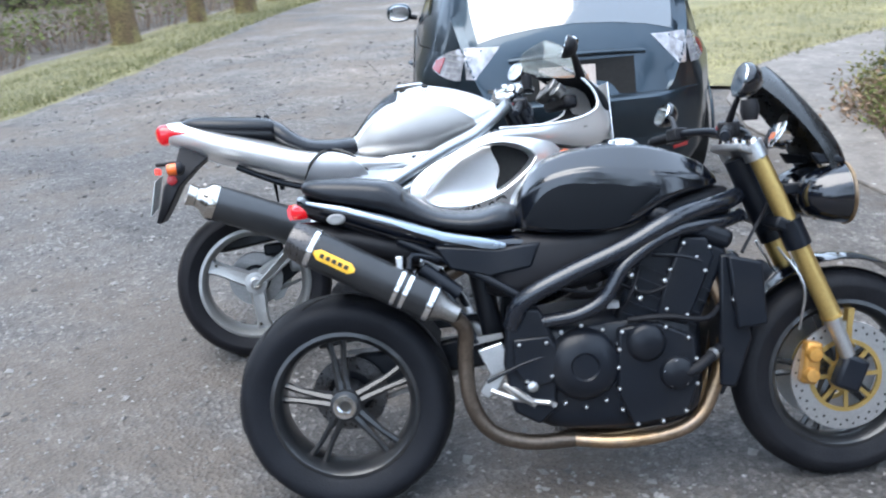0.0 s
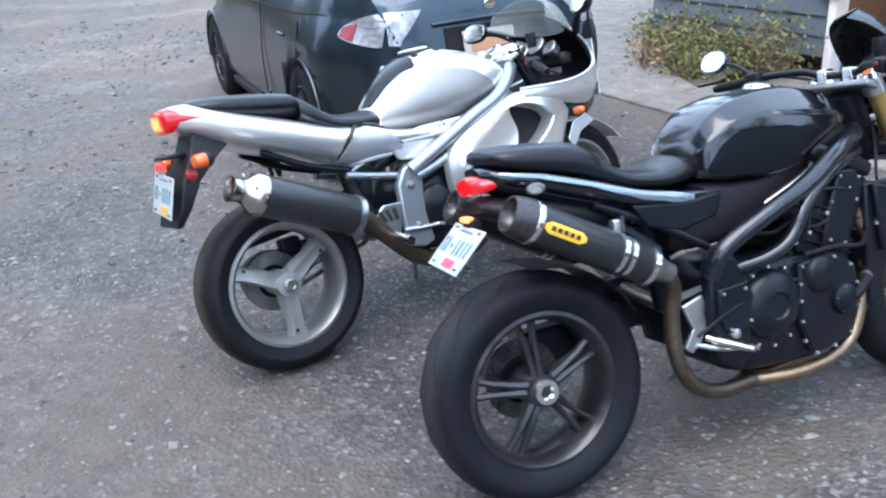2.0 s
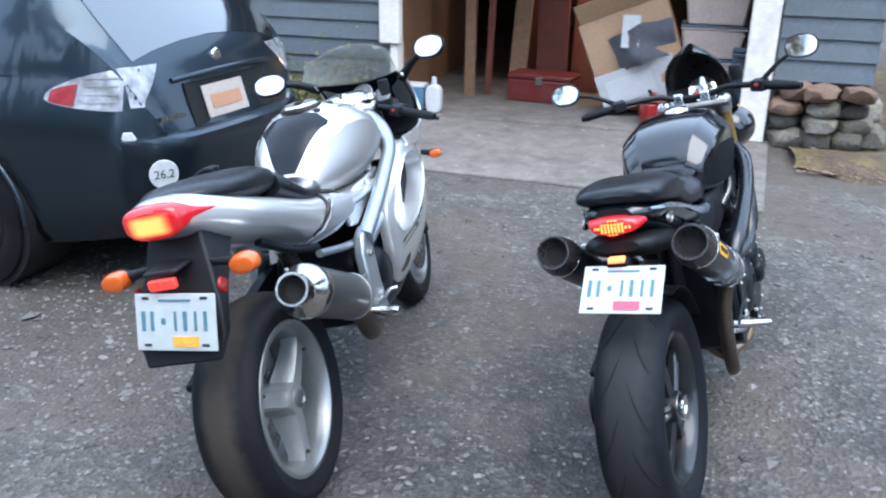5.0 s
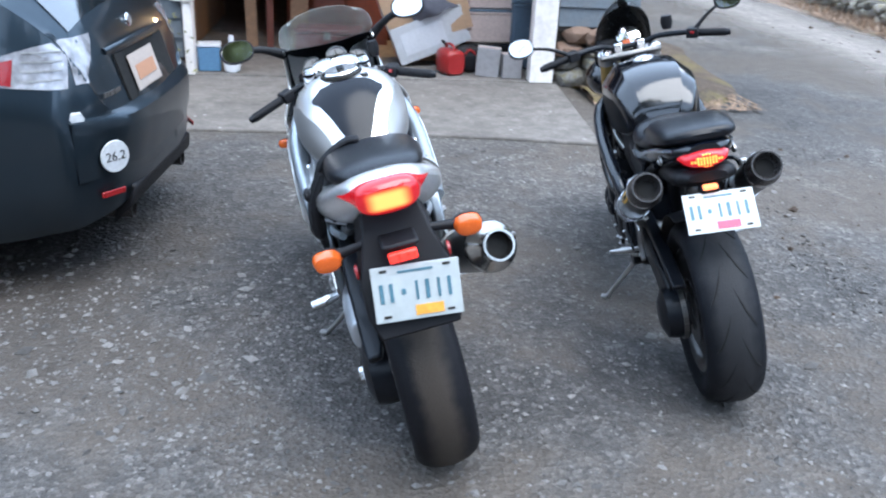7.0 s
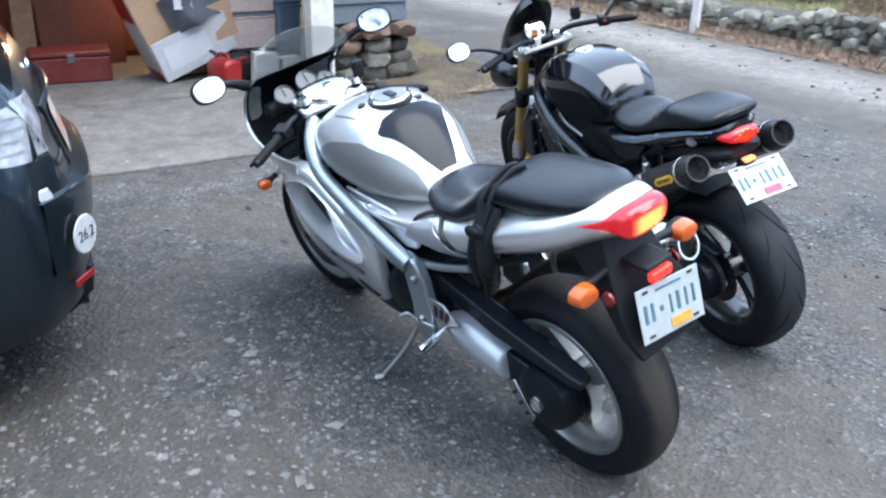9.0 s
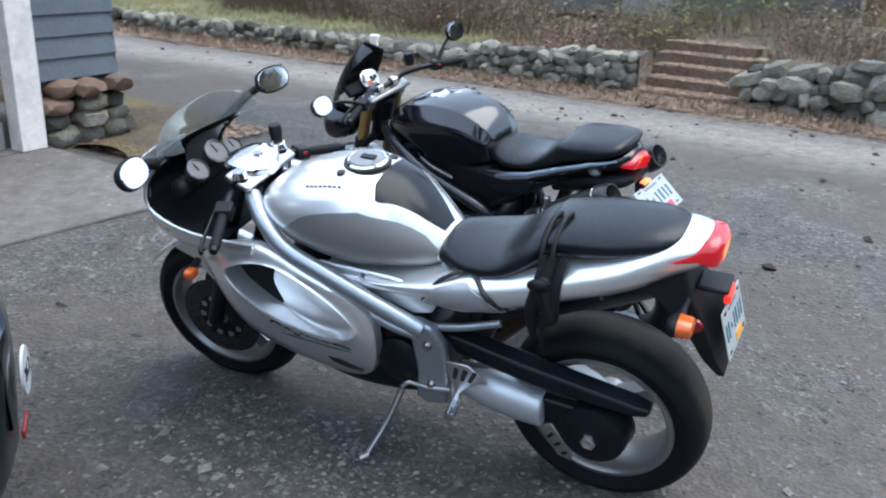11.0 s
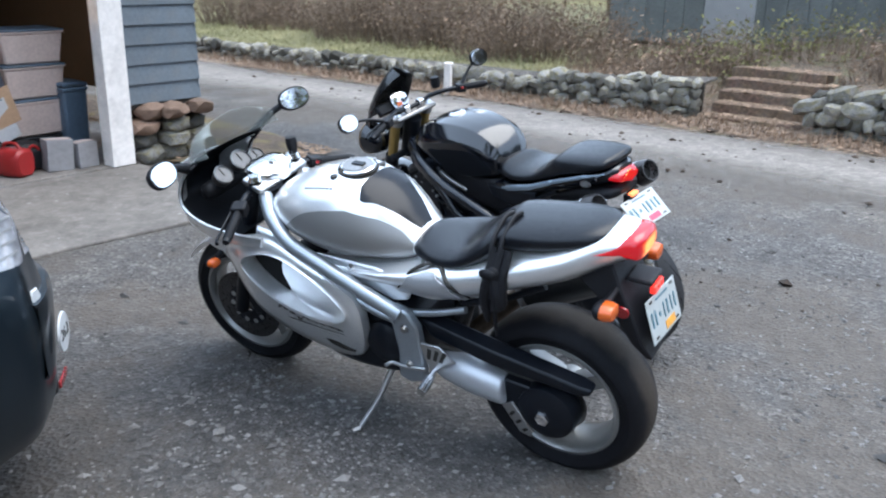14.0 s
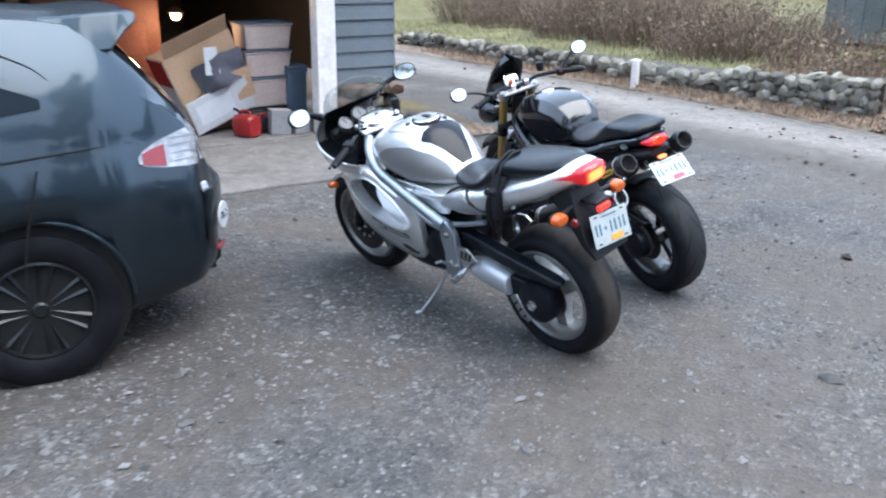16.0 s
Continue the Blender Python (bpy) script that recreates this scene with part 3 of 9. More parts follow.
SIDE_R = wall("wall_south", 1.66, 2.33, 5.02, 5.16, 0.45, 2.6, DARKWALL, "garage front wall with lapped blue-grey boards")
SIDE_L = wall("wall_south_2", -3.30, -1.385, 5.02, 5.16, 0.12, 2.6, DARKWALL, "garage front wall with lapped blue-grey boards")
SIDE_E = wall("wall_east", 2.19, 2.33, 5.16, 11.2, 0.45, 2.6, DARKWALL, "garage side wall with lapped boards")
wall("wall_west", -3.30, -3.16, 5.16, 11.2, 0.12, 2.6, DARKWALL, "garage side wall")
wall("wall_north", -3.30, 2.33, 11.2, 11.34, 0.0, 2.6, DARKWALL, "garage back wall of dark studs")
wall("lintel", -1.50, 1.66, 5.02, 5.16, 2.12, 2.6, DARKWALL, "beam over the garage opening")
wall("inner_wall", -1.60, -1.52, 5.17, 8.2, 0.0, 2.6, PLY, "plywood partition inside the garage")
tagged(part("ceiling", box(-3.3, 2.33, 5.02, 11.34, 2.6, 2.68), PLY, smooth=False), "plywood garage ceiling", "ceiling", kind="structure")
tagged(part("roof", skin([[(-3.7, 4.6, 2.69), (2.75, 4.6, 2.69), (2.75, 4.6, 2.78), (-3.7, 4.6, 2.78)], [(-3.7, 8.2, 3.2), (2.75, 8.2, 3.2), (2.75, 8.2, 3.3), (-3.7, 8.2, 3.3)], [(-3.7, 11.8, 2.69), (2.75, 11.8, 2.69), (2.75, 11.8, 2.78), (-3.7, 11.8, 2.78)]]), ROOFING, smooth=False), "dark felt garage roof", "roof", kind="structure")
tagged(part("garage_floor", box(-3.16, 2.19, 4.985, 11.2, -0.05, 0.030), CONCRETE, smooth=False, bevel=0.006), "stained concrete garage floor", "floor", kind="structure")
tagged(part("trim", box(1.455, 1.655, 4.955, 5.10, 0.026, 2.14), TRIM_WHITE, smooth=False, bevel=0.006), "white painted door trim", "trim", kind="structure")
tagged(part("trim", box(-1.384, -1.315, 4.955, 5.10, 0.026, 0.606), TRIM_WHITE, smooth=False, bevel=0.006), "narrow white post at the foot of the door trim", "trim", kind="structure")
tagged(part("trim", box(-1.47, -1.29, 4.93, 5.012, 0.61, 2.14), TRIM_WHITE, smooth=False, bevel=0.006), "white painted door trim", "trim", kind="structure")
tagged(part("trim", box(-1.52, 1.69, 4.945, 5.02, 2.145, 2.30), TRIM_WHITE, smooth=False, bevel=0.006), "white painted trim over the opening", "trim", kind="structure")

# ---- motorcycles: shared pieces ----
POD_ROWS = {}


def ring_point(st, y, a, off=0.0):
    """A point on a pod's surface at y and angle a (degrees, 0 to the right, 90 on top)."""
    if id(st) not in POD_ROWS:
        POD_ROWS[id(st)] = np.array(sorted(tuple(r) for r in catmull(st, 6)))
    rows = POD_ROWS[id(st)]
    q = [float(np.interp(y, rows[:, 0], rows[:, i])) for i in range(7)]
    c, s = math.cos(radians(a)), math.sin(radians(a))
    e = q[5] if s >= 0 else q[6]
    x = (q[2] + off) * math.copysign(abs(c) ** (2 / e), c)
    z = q[1] + ((q[3] if s >= 0 else q[4]) + off) * math.copysign(abs(s) ** (2 / e), s)
    return (x, y, z)


def angle_at(st, y, z, side=1):
    """The angle at which a pod's surface reaches the height z at y."""
    best = min(range(-88, 89, 2), key=lambda a: abs(ring_point(st, y, a)[2] - z))
    return best if side > 0 else 180 - best


def side_patch(st, edge, side, off=0.003, nv=14, nw=8, thick=0.002):
    """A panel on a pod's side between a lower and an upper line. edge: rows of y, lower z, upper z."""
    ys = [e[0] for e in edge]
    rows = []
    for i in range(nv + 1):
        y = ys[0] + (ys[-1] - ys[0]) * i / nv
        lo, hi = float(np.interp(y, ys, [e[1] for e in edge])), float(np.interp(y, ys, [e[2] for e in edge]))
        a0, a1 = angle_at(st, y, lo), angle_at(st, y, hi)
        row = [ring_point(st, y, a0 + (a1 - a0) * j / nw, off) for j in range(nw + 1)]
        rows.append([(side * p[0], p[1], p[2]) for p in row])
    return strip(rows, thick)


def tyre_mesh(radius, width, bead=0.214):
    w, r = width / 2, radius
    prof = [(bead, -w * 0.70), (bead + 0.012, -w * 0.82), (bead + 0.04, -w * 0.97), (r - 0.045, -w), (r - 0.024, -w * 0.86), (r - 0.009, -w * 0.56),
            (r - 0.002, -w * 0.26), (r, 0)]
    prof = prof + [(a, -b) for a, b in prof[-2::-1]]
    prof = catmull(prof, 3)
    return lathe([tuple(p) for p in prof] + [(bead - 0.008, w * 0.5), (bead - 0.008, -w * 0.5)], 64, closed=True)


def groove_mesh(radius, width, count, depth=0.0012, swing=0.09, only=None):
    """Slanting tread grooves that follow the crown of a tyre."""
    bm = bmesh.new()
    w = width / 2
    for i in (range(count) if only is None else [only]):
        base = 2 * math.pi * i / count
        side = 1 if i % 2 else -1
        pts = []
        for j in range(5):
            f = j / 4
            x = side * w * (0.10 + 0.62 * f)
            r = radius - 0.0005 - 0.032 * (abs(x) / w) ** 2.6
            a = base + (f - 0.5) * 2 * swing * 2.2 + 0.05 * math.sin(f * 3)
            pts.append((x, r * math.cos(a), r * math.sin(a), 0.0052 * (1 - abs(2 * f - 1) ** 3) + 0.0008))
        rings = []
        for q in pts:
            out = Vector((0, q[1], q[2])).normalized()
            tang = Vector((0, -q[2], q[1])).normalized()
            c = Vector(q[:3])
            rings.append([c + out * depth + tang * q[3], c + out * depth - tang * q[3], c - out * 0.003 - tang * q[3], c - out * 0.003 + tang * q[3]])
        skin(rings, True, True, bm)
    return bm


def rim_mesh(half):
    prof = [(0.221, -half), (0.224, -half + 0.006), (0.213, -half + 0.012), (0.206, -half * 0.55), (0.204, 0), (0.206, half * 0.55), (0.213, half - 0.012),
            (0.224, half - 0.006), (0.221, half), (0.210, half + 0.002), (0.198, half - 0.010), (0.190, half * 0.5), (0.187, 0), (0.190, -half * 0.5),
            (0.198, -half + 0.010), (0.210, -half - 0.002)]
    return lathe(prof, 64, closed=True)


def wide_spokes(bm, count, turn, x0, x1):
    """Broad, slightly hollowed spokes."""
    for i in range(count):
        m = Matrix.Rotation(radians(turn + 360 * i / count), 4, "X")
        rings = []
        for r, hw, a, b in ((0.028, 0.030, x0, x1), (0.07, 0.030, x0 + 0.004, x1), (0.12, 0.026, x0 + 0.008, x1 - 0.006), (0.165, 0.026, x0 + 0.010, x1 - 0.012),
                            (0.193, 0.036, x0 + 0.006, x1 - 0.016)):
            ring = [(a, -hw, r), (a, hw, r), (b - 0.012, hw, r), (b, hw * 0.72, r), (b - 0.004, 0, r), (b, -hw * 0.72, r), (b - 0.012, -hw, r)]
            rings.append([m @ Vector(p) for p in ring])
        skin(rings, True, True, bm)
    return bm


def twin_spokes(bm, count, turn, x0, x1):
    """Pairs of slim spokes that part towards the rim."""
    for i in range(count):
        for s in (-1, 1):
            m = Matrix.Rotation(radians(turn + 360 * i / count), 4, "X")
            rings = []
            for r, off, hw, a, b in ((0.03, 0.010, 0.013, x0, x1), (0.075, 0.011, 0.010, x0 + 0.006, x1 - 0.004), (0.14, 0.015, 0.0075, x0 + 0.012, x1 - 0.012), (0.195, 0.023, 0.010, x0 + 0.010, x1 - 0.02)):
                rings.append([m @ Vector(p) for p in ((a, s * off - hw, r), (a, s * off + hw, r), (b - 0.006, s * off + hw, r), (b, s * off, r), (b - 0.006, s * off - hw, r))])
            skin(rings, True, True, bm)
    return bm


def disc_mesh(r0, r1, x, thick=0.005, holes=0):
    bm = lathe([(r0, x - thick / 2), (r1, x - thick / 2), (r1, x + thick / 2), (r0, x + thick / 2)], 56, closed=True)
    return bm


def add_spokes(wheel, kind, count, turn, x0, x1, mat):
    for i in range(count):
        part("spoke", kind(bmesh.new(), 1, turn + 360 * i / count, x0, x1), mat, wheel)


def add_holes(disc, r, x, count, size, mat, turn=0.0):
    for i in range(count):
        a = 2 * math.pi * i / count + turn
        part("hole", lathe([(0.0005, x - 0.001), (size, x - 0.001), (size, x + 0.001), (0.0005, x + 0.001)], 8, m=Matrix.Translation((0, r * math.cos(a), r * math.sin(a)))), mat, disc)


def at(ob, *p):
    ob.location = p
    return ob


def indicator(bike, base, tip, lens_label="amber lens", size=1.0):
    """A stalked turn signal with a black body and an amber lens that looks rearwards."""
    b, t = Vector(base), Vector(tip)
    body = part("indicator", tube([b, b.lerp(t, 0.6), t], [0.011, 0.012, 0.020], 12, 3), PLASTIC, bike)
    c = t + Vector((math.copysign(0.012, t.x), -0.006, 0))
    bm = pod([(-0.036, 0, 0.012, 0.010, 0.010, 2, 2), (-0.032, 0, 0.030, 0.021, 0.021, 2.4, 2.4), (-0.01, 0, 0.036, 0.024, 0.024, 2.4, 2.4), (0.004, 0, 0.036, 0.024, 0.024, 2.4, 2.4)], 20, 2)
    part("lens", bm, AMBER, body, lens_label, m=Matrix.Translation(c) @ Matrix.Scale(size, 4))
    bm = pod([(0.003, 0, 0.037, 0.025, 0.025, 2.4, 2.4), (0.018, 0, 0.034, 0.023, 0.023, 2.4, 2.4), (0.03, 0, 0.018, 0.012, 0.012, 2, 2)], 20, 2)
    part("shell", bm, PLASTIC, body, m=Matrix.Translation(c) @ Matrix.Scale(size, 4))
    return body


def mirror(bike, base, c, w, h, face=(0.0, -1.0, 0.12), body_mat=PLASTIC, r=0.007):
    """A mirror on a stalk, with real mirror glass facing the rider."""
    c = Vector(c)
    back = -Vector(face).normalized()
    q = back.to_track_quat("Y", "Z").to_matrix().to_4x4()
    stalk = part("mirror", tube([base, Vector(base).lerp(c, 0.5) + Vector((0, 0.01, 0.012)), c + back * 0.02], [r * 1.5, r, r], 10, 4), PLASTIC, bike)
    st = [(-0.002, 0, w, h, h, 2.3, 2.3), (0.012, 0, w * 1.02, h * 1.02, h * 1.02, 2.3, 2.3), (0.035, 0, w * 0.75, h * 0.75, h * 0.75, 2.2, 2.2), (0.05, 0, w * 0.25, h * 0.25, h * 0.25, 2, 2)]
    part("shell", pod(st, 24, 3), body_mat, stalk, m=Matrix.Translation(c) @ q)
    part("mirror_glass", pod([(-0.005, 0, w * 0.9, h * 0.88, h * 0.88, 2.3, 2.3), (-0.0025, 0, w * 0.93, h * 0.91, h * 0.91, 2.3, 2.3)], 24, 1), MIRROR, stalk, m=Matrix.Translation(c) @ q)
    return stalk


def number_plate(bike, c, w, h, tilt, tag_mat, tag_dx, roll=0.0):
    """A white plate; its number is shown by plain bars."""
    m = Matrix.Translation(c) @ Matrix.Rotation(radians(-tilt), 4, "X") @ Matrix.Rotation(radians(roll), 4, "Y")
    pl = part("number_plate", box(-w / 2, w / 2, -0.0015, 0.0015, -h / 2, h / 2), PLATE, bike, "white plate with blue bars", bevel=0.003, m=m)
    z = h * 0.02
    for i, (x, bw) in enumerate(((-0.40, 0.045), (-0.29, 0.04), (-0.15, 0.05), (0.0, 0.03), (0.12, 0.045), (0.25, 0.03), (0.37, 0.04))):
        hh = h * (0.05 if i == 2 else 0.17)
        part("bar", box(x * w - bw * w / 2, x * w + bw * w / 2, -0.0035, -0.0012, z - hh, z + hh), INK, pl, smooth=False, m=m)
    part("bar", box(-0.2 * w, 0.2 * w, -0.0032, -0.0012, h * 0.36, h * 0.40), INK, pl, smooth=False, m=m)
    part("tag", box(tag_dx * w - 0.16 * w, tag_dx * w + 0.16 * w, -0.0036, -0.0012, -h * 0.43, -h * 0.25), tag_mat, pl, smooth=False, m=m)
    for sx in (-0.36, 0.36):
        for sz in (-0.40, 0.42):
            part("slot", box(sx * w - 0.009, sx * w + 0.009, -0.0034, -0.001, sz * h - 0.003, sz * h + 0.003), DARK_INK, pl, smooth=False, m=m)
    return pl


def grip_set(bike, inner, outer, side, lever_drop=0.02):
    i, o = Vector(inner), Vector(outer)
    d = (o - i).normalized()
    g = part("grip", tube([i + d * 0.04, o], 0.0165, 14, 3), RUBBER, bike)
    part("bar_end", tube([o, o + d * 0.018], [0.015, 0.012], 12, 1), SATIN, g)
    part("switch_box", box(-0.025, 0.025, -0.026, 0.028, -0.02, 0.022), PLASTIC, g, bevel=0.006, m=Matrix.Translation(i + d * 0.02) @ d.to_track_quat("X", "Z").to_matrix().to_4x4())
    part("switch", box(-0.008, 0.008, -0.03, -0.02, 0.0, 0.012), RED_REFLECTOR, g, "red switch", bevel=0.002, m=Matrix.Translation(i + d * 0.02) @ d.to_track_quat("X", "Z").to_matrix().to_4x4())
    f = Vector((0, 0.055, -lever_drop))
    part("lever", tube([i + Vector((0, 0.03, -0.005)), i + d * 0.05 + f * 0.9, o + f * 1.1 - d * 0.01, o + f * 0.9 + d * 0.015], [0.009, 0.006, 0.0055, 0.007], 8, 5), SATIN, g)
    return g


def bolts(parent, pts, r, d, mat=ALU):
    """Small domed screw heads, each a mesh of its own on one shared mesh."""
    bm = lathe([(0.0006, r * 0.9), (r * 0.7, r * 0.7), (r, 0.0), (r, -r)], 8, "X")
    first = part("bolt", bm, mat, parent)
    first.matrix_local = Matrix.Translation(pts[0]) @ Vector(d).to_track_quat("X", "Z").to_matrix().to_4x4()
    for p in pts[1:]:
        b = first.copy()
        scene.collection.objects.link(b)
        b.matrix_local = Matrix.Translation(p) @ Vector(d).to_track_quat("X", "Z").to_matrix().to_4x4()

# ---- the silver sports motorcycle ----
SV = thing("motorcycle", pose(0.256, 0.02, -0.006, 0, -14, 6), "silver faired sports motorcycle leaning on its side stand, black seat", "motorcycle", "parked motorcycles")

# wheels
rear = part("wheel", rim_mesh(0.078), WHEEL_RIM, SV, "grey three-spoke wheel, dusty")
at(rear, 0, 0, 0.311)
part("hub", lathe([(0.03, -0.06), (0.046, -0.06), (0.05, 0.02), (0.044, 0.072), (0.02, 0.076)], 32), WHEEL_GREY, rear)
add_spokes(rear, wide_spokes, 3, 62, -0.01, 0.062, WHEEL_GREY)
part("tyre", tyre_mesh(0.311, 0.186), DUSTY, rear, "black tyre with a brown dusty tread")
part("axle_nut", lathe([(0.012, 0.07), (0.026, 0.074), (0.026, 0.084), (0.016, 0.088), (0.012, 0.084)], 24), STEEL, rear)
part("brake_disc", disc_mesh(0.06, 0.11, -0.075), STEEL, rear)
bolts(rear, [(0.058, 0.17 * math.sin(radians(a)), 0.17 * math.cos(radians(a))) for a in (62, 182, 302)], 0.006, (1, 0, 0), DARK_INK)
front = part("wheel", rim_mesh(0.052), WHEEL_RIM, SV, "grey three-spoke front wheel")
front.matrix_local = pose(0, 1.43, 0.30, 0, 0, 4)
part("hub", lathe([(0.02, -0.05), (0.035, -0.05), (0.035, 0.05), (0.02, 0.05)], 28), WHEEL_GREY, front)
add_spokes(front, wide_spokes, 3, 20, -0.022, 0.022, WHEEL_GREY)
part("tyre", tyre_mesh(0.300, 0.122), RUBBER, front)
for s in (-1, 1):
    d = part("brake_disc", disc_mesh(0.095, 0.158, s * 0.062), BURNT, SV, "drilled front brake disc")
    d.matrix_local = pose(0, 1.43, 0.30, 0, 0, 4)
    part("disc_carrier", lathe([(0.03, s * 0.058), (0.098, s * 0.06), (0.098, s * 0.064), (0.03, s * 0.068)], 32, closed=True), SATIN, d)
    add_holes(d, 0.13, s * 0.065, 18, 0.006, DARK_INK)
    add_holes(d, 0.078, s * 0.0665, 10, 0.012, ALU)

# tank
S_TANK = [(0.455, 0.79, 0.07, 0.02, 0.03, 2, 2), (0.50, 0.80, 0.105, 0.06, 0.06, 2.1, 2.2), (0.56, 0.815, 0.14, 0.11, 0.08, 2.1, 2.3), (0.64, 0.83, 0.17, 0.155, 0.10, 2.2, 2.4),
          (0.75, 0.84, 0.188, 0.178, 0.12, 2.3, 2.5), (0.87, 0.845, 0.192, 0.155, 0.10, 2.3, 2.5), (0.98, 0.85, 0.172, 0.115, 0.07, 2.2, 2.4), (1.06, 0.86, 0.13, 0.065, 0.05, 2.1, 2.2),
          (1.105, 0.865, 0.07, 0.025, 0.025, 2, 2)]
tank = part("fuel_tank", pod(S_TANK, 36, 5), SILVER, SV, "silver metallic tank")
for s in (-1, 1):
    part("knee_panel", side_patch(S_TANK, [(0.485, 0.768, 0.815), (0.53, 0.750, 0.868), (0.60, 0.733, 0.910), (0.70, 0.720, 0.934), (0.80, 0.728, 0.926), (0.90, 0.752, 0.890), (0.985, 0.792, 0.815)], s), TITAN, tank, "satin grey knee panel")
rows = []
for i in range(13):
    y = 0.485 + 0.190 * i / 12
    half = float(np.interp(i / 12, (0, 0.2, 0.7, 0.9, 1.0), (18, 25, 35, 43, 25)))
    rows.append([ring_point(S_TANK, y, 90 - half + 2 * half * j / 10, 0.004) for j in range(11)])
part("tank_pad", strip(rows, 0.002), PAD, tank, "gloss black tank pad")
cap = part("filler_cap", lathe([(0.002, 0.01), (0.03, 0.012), (0.044, 0.008), (0.052, 0.010), (0.056, 0.0), (0.056, -0.02)], 32, "Z"), STEEL, tank, "round steel filler cap", m=Matrix.Translation((0, 0.745, 1.017)) @ Matrix.Rotation(radians(2), 4, "X"))
part("cap_gap", lathe([(0.060, 0.001), (0.070, 0.002), (0.072, -0.006), (0.060, -0.008)], 32, "Z", closed=True), DARK_INK, cap, m=Matrix.Translation((0, 0.745, 1.014)) @ Matrix.Rotation(radians(2), 4, "X"))
part("cap_latch", box(-0.012, 0.012, -0.03, 0.018, 0.012, 0.016), SATIN, cap, bevel=0.003, m=Matrix.Translation((0, 0.745, 1.017)))
part("cap_rim", lathe([(0.050, 0.006), (0.058, 0.010), (0.064, 0.004), (0.060, -0.01)], 32, "Z"), CHROME, cap, m=Matrix.Translation((0, 0.745, 1.015)))
for dx, dy in ((0.066, 0.70), (-0.066, 0.79), (0.075, 0.79)):
    part("plug", lathe([(0.001, 0.004), (0.013, 0.003), (0.015, -0.01)], 16, "Z"), DARK_INK, tank, m=Matrix.Translation(ring_point(S_TANK, dy, math.degrees(math.acos(max(-1, min(1, dx / 0.19)))), 0.001)))
for s in (-1, 1):
    for i in range(8):
        p = Vector(ring_point(S_TANK, 0.77 + 0.016 * i, 52, 0.001))
        part("bar", box(-0.0015, 0.0015, -0.005, 0.005, -0.005, 0.005), TITAN, tank, m=Matrix.Translation((s * p.x, p.y, p.z)))

# seat unit
S_TAIL = [(-0.272, 0.948, 0.04, 0.02, 0.012, 2, 2), (-0.245, 0.942, 0.078, 0.042, 0.04, 2.4, 2.4), (-0.175, 0.927, 0.112, 0.055, 0.065, 2.5, 2.4), (-0.06, 0.88, 0.156, 0.056, 0.082, 2.5, 2.3),
          (0.10, 0.822, 0.178, 0.06, 0.082, 2.4, 2.3), (0.25, 0.775, 0.186, 0.055, 0.098, 2.4, 2.3), (0.40, 0.745, 0.190, 0.050, 0.085, 2.5, 2.4), (0.52, 0.730, 0.192, 0.026, 0.06, 2.6, 2.6),
          (0.70, 0.712, 0.192, 0.020, 0.045, 2.6, 2.6), (0.84, 0.715, 0.176, 0.018, 0.035, 2.4, 2.4)]
tail = part("tail_fairing", pod(S_TAIL, 36, 5), SILVER, SV, "silver tail fairing")
for s in (-1, 1):
    part("scoop", side_patch(S_TAIL, [(0.245, 0.672, 0.690), (0.292, 0.680, 0.758), (0.36, 0.688, 0.785), (0.444, 0.690, 0.758), (0.50, 0.686, 0.695)], s, 0.014, 14, 6, 0.006), SATIN_SILVER, tail, "satin grey scoop")
    # a dark tube draws the shadow line over the scoop's hollow
    shadow_line = [ring_point(S_TAIL, y, angle_at(S_TAIL, y, z), 0.007) for y, z in ((0.252, 0.700), (0.292, 0.766), (0.36, 0.793), (0.444, 0.766), (0.50, 0.703))]
    part("scoop_gap", tube([(s * q[0], q[1], q[2]) for q in shadow_line], [0.003, 0.007, 0.008, 0.006, 0.003], 8, 5), DARK_INK, tail)
    lip = [ring_point(S_TAIL, y, angle_at(S_TAIL, y, z), 0.010) for y, z in ((0.51, 0.684), (0.45, 0.682), (0.37, 0.680), (0.30, 0.672), (0.24, 0.662))]
    part("scoop_lip", tube([(s * q[0], q[1], q[2]) for q in lip], [0.002, 0.010, 0.012, 0.009, 0.002], 10, 4), SILVER, tail)
    part("fastener", lathe([(0.001, 0.005), (0.011, 0.003), (0.012, -0.006)], 14), CHROME, tail, m=Matrix.Translation((s * 0.19, 0.69, 0.735)) @ Matrix.Rotation(radians(0 if s > 0 else 180), 4, "Z"))
lamp = part("tail_lamp", pod([(-0.288, 0.945, 0.05, 0.024, 0.026, 2.4, 2.4), (-0.274, 0.943, 0.074, 0.037, 0.042, 3.0, 2.6), (-0.242, 0.942, 0.083, 0.040, 0.038, 2.8, 2.5), (-0.20, 0.938, 0.104, 0.024, 0.020, 2.4, 2.4), (-0.15, 0.93, 0.121, 0.004, 0.004, 2, 2)], 32, 4), SV_LENS, SV, "lit red tail lamp with a glowing centre")

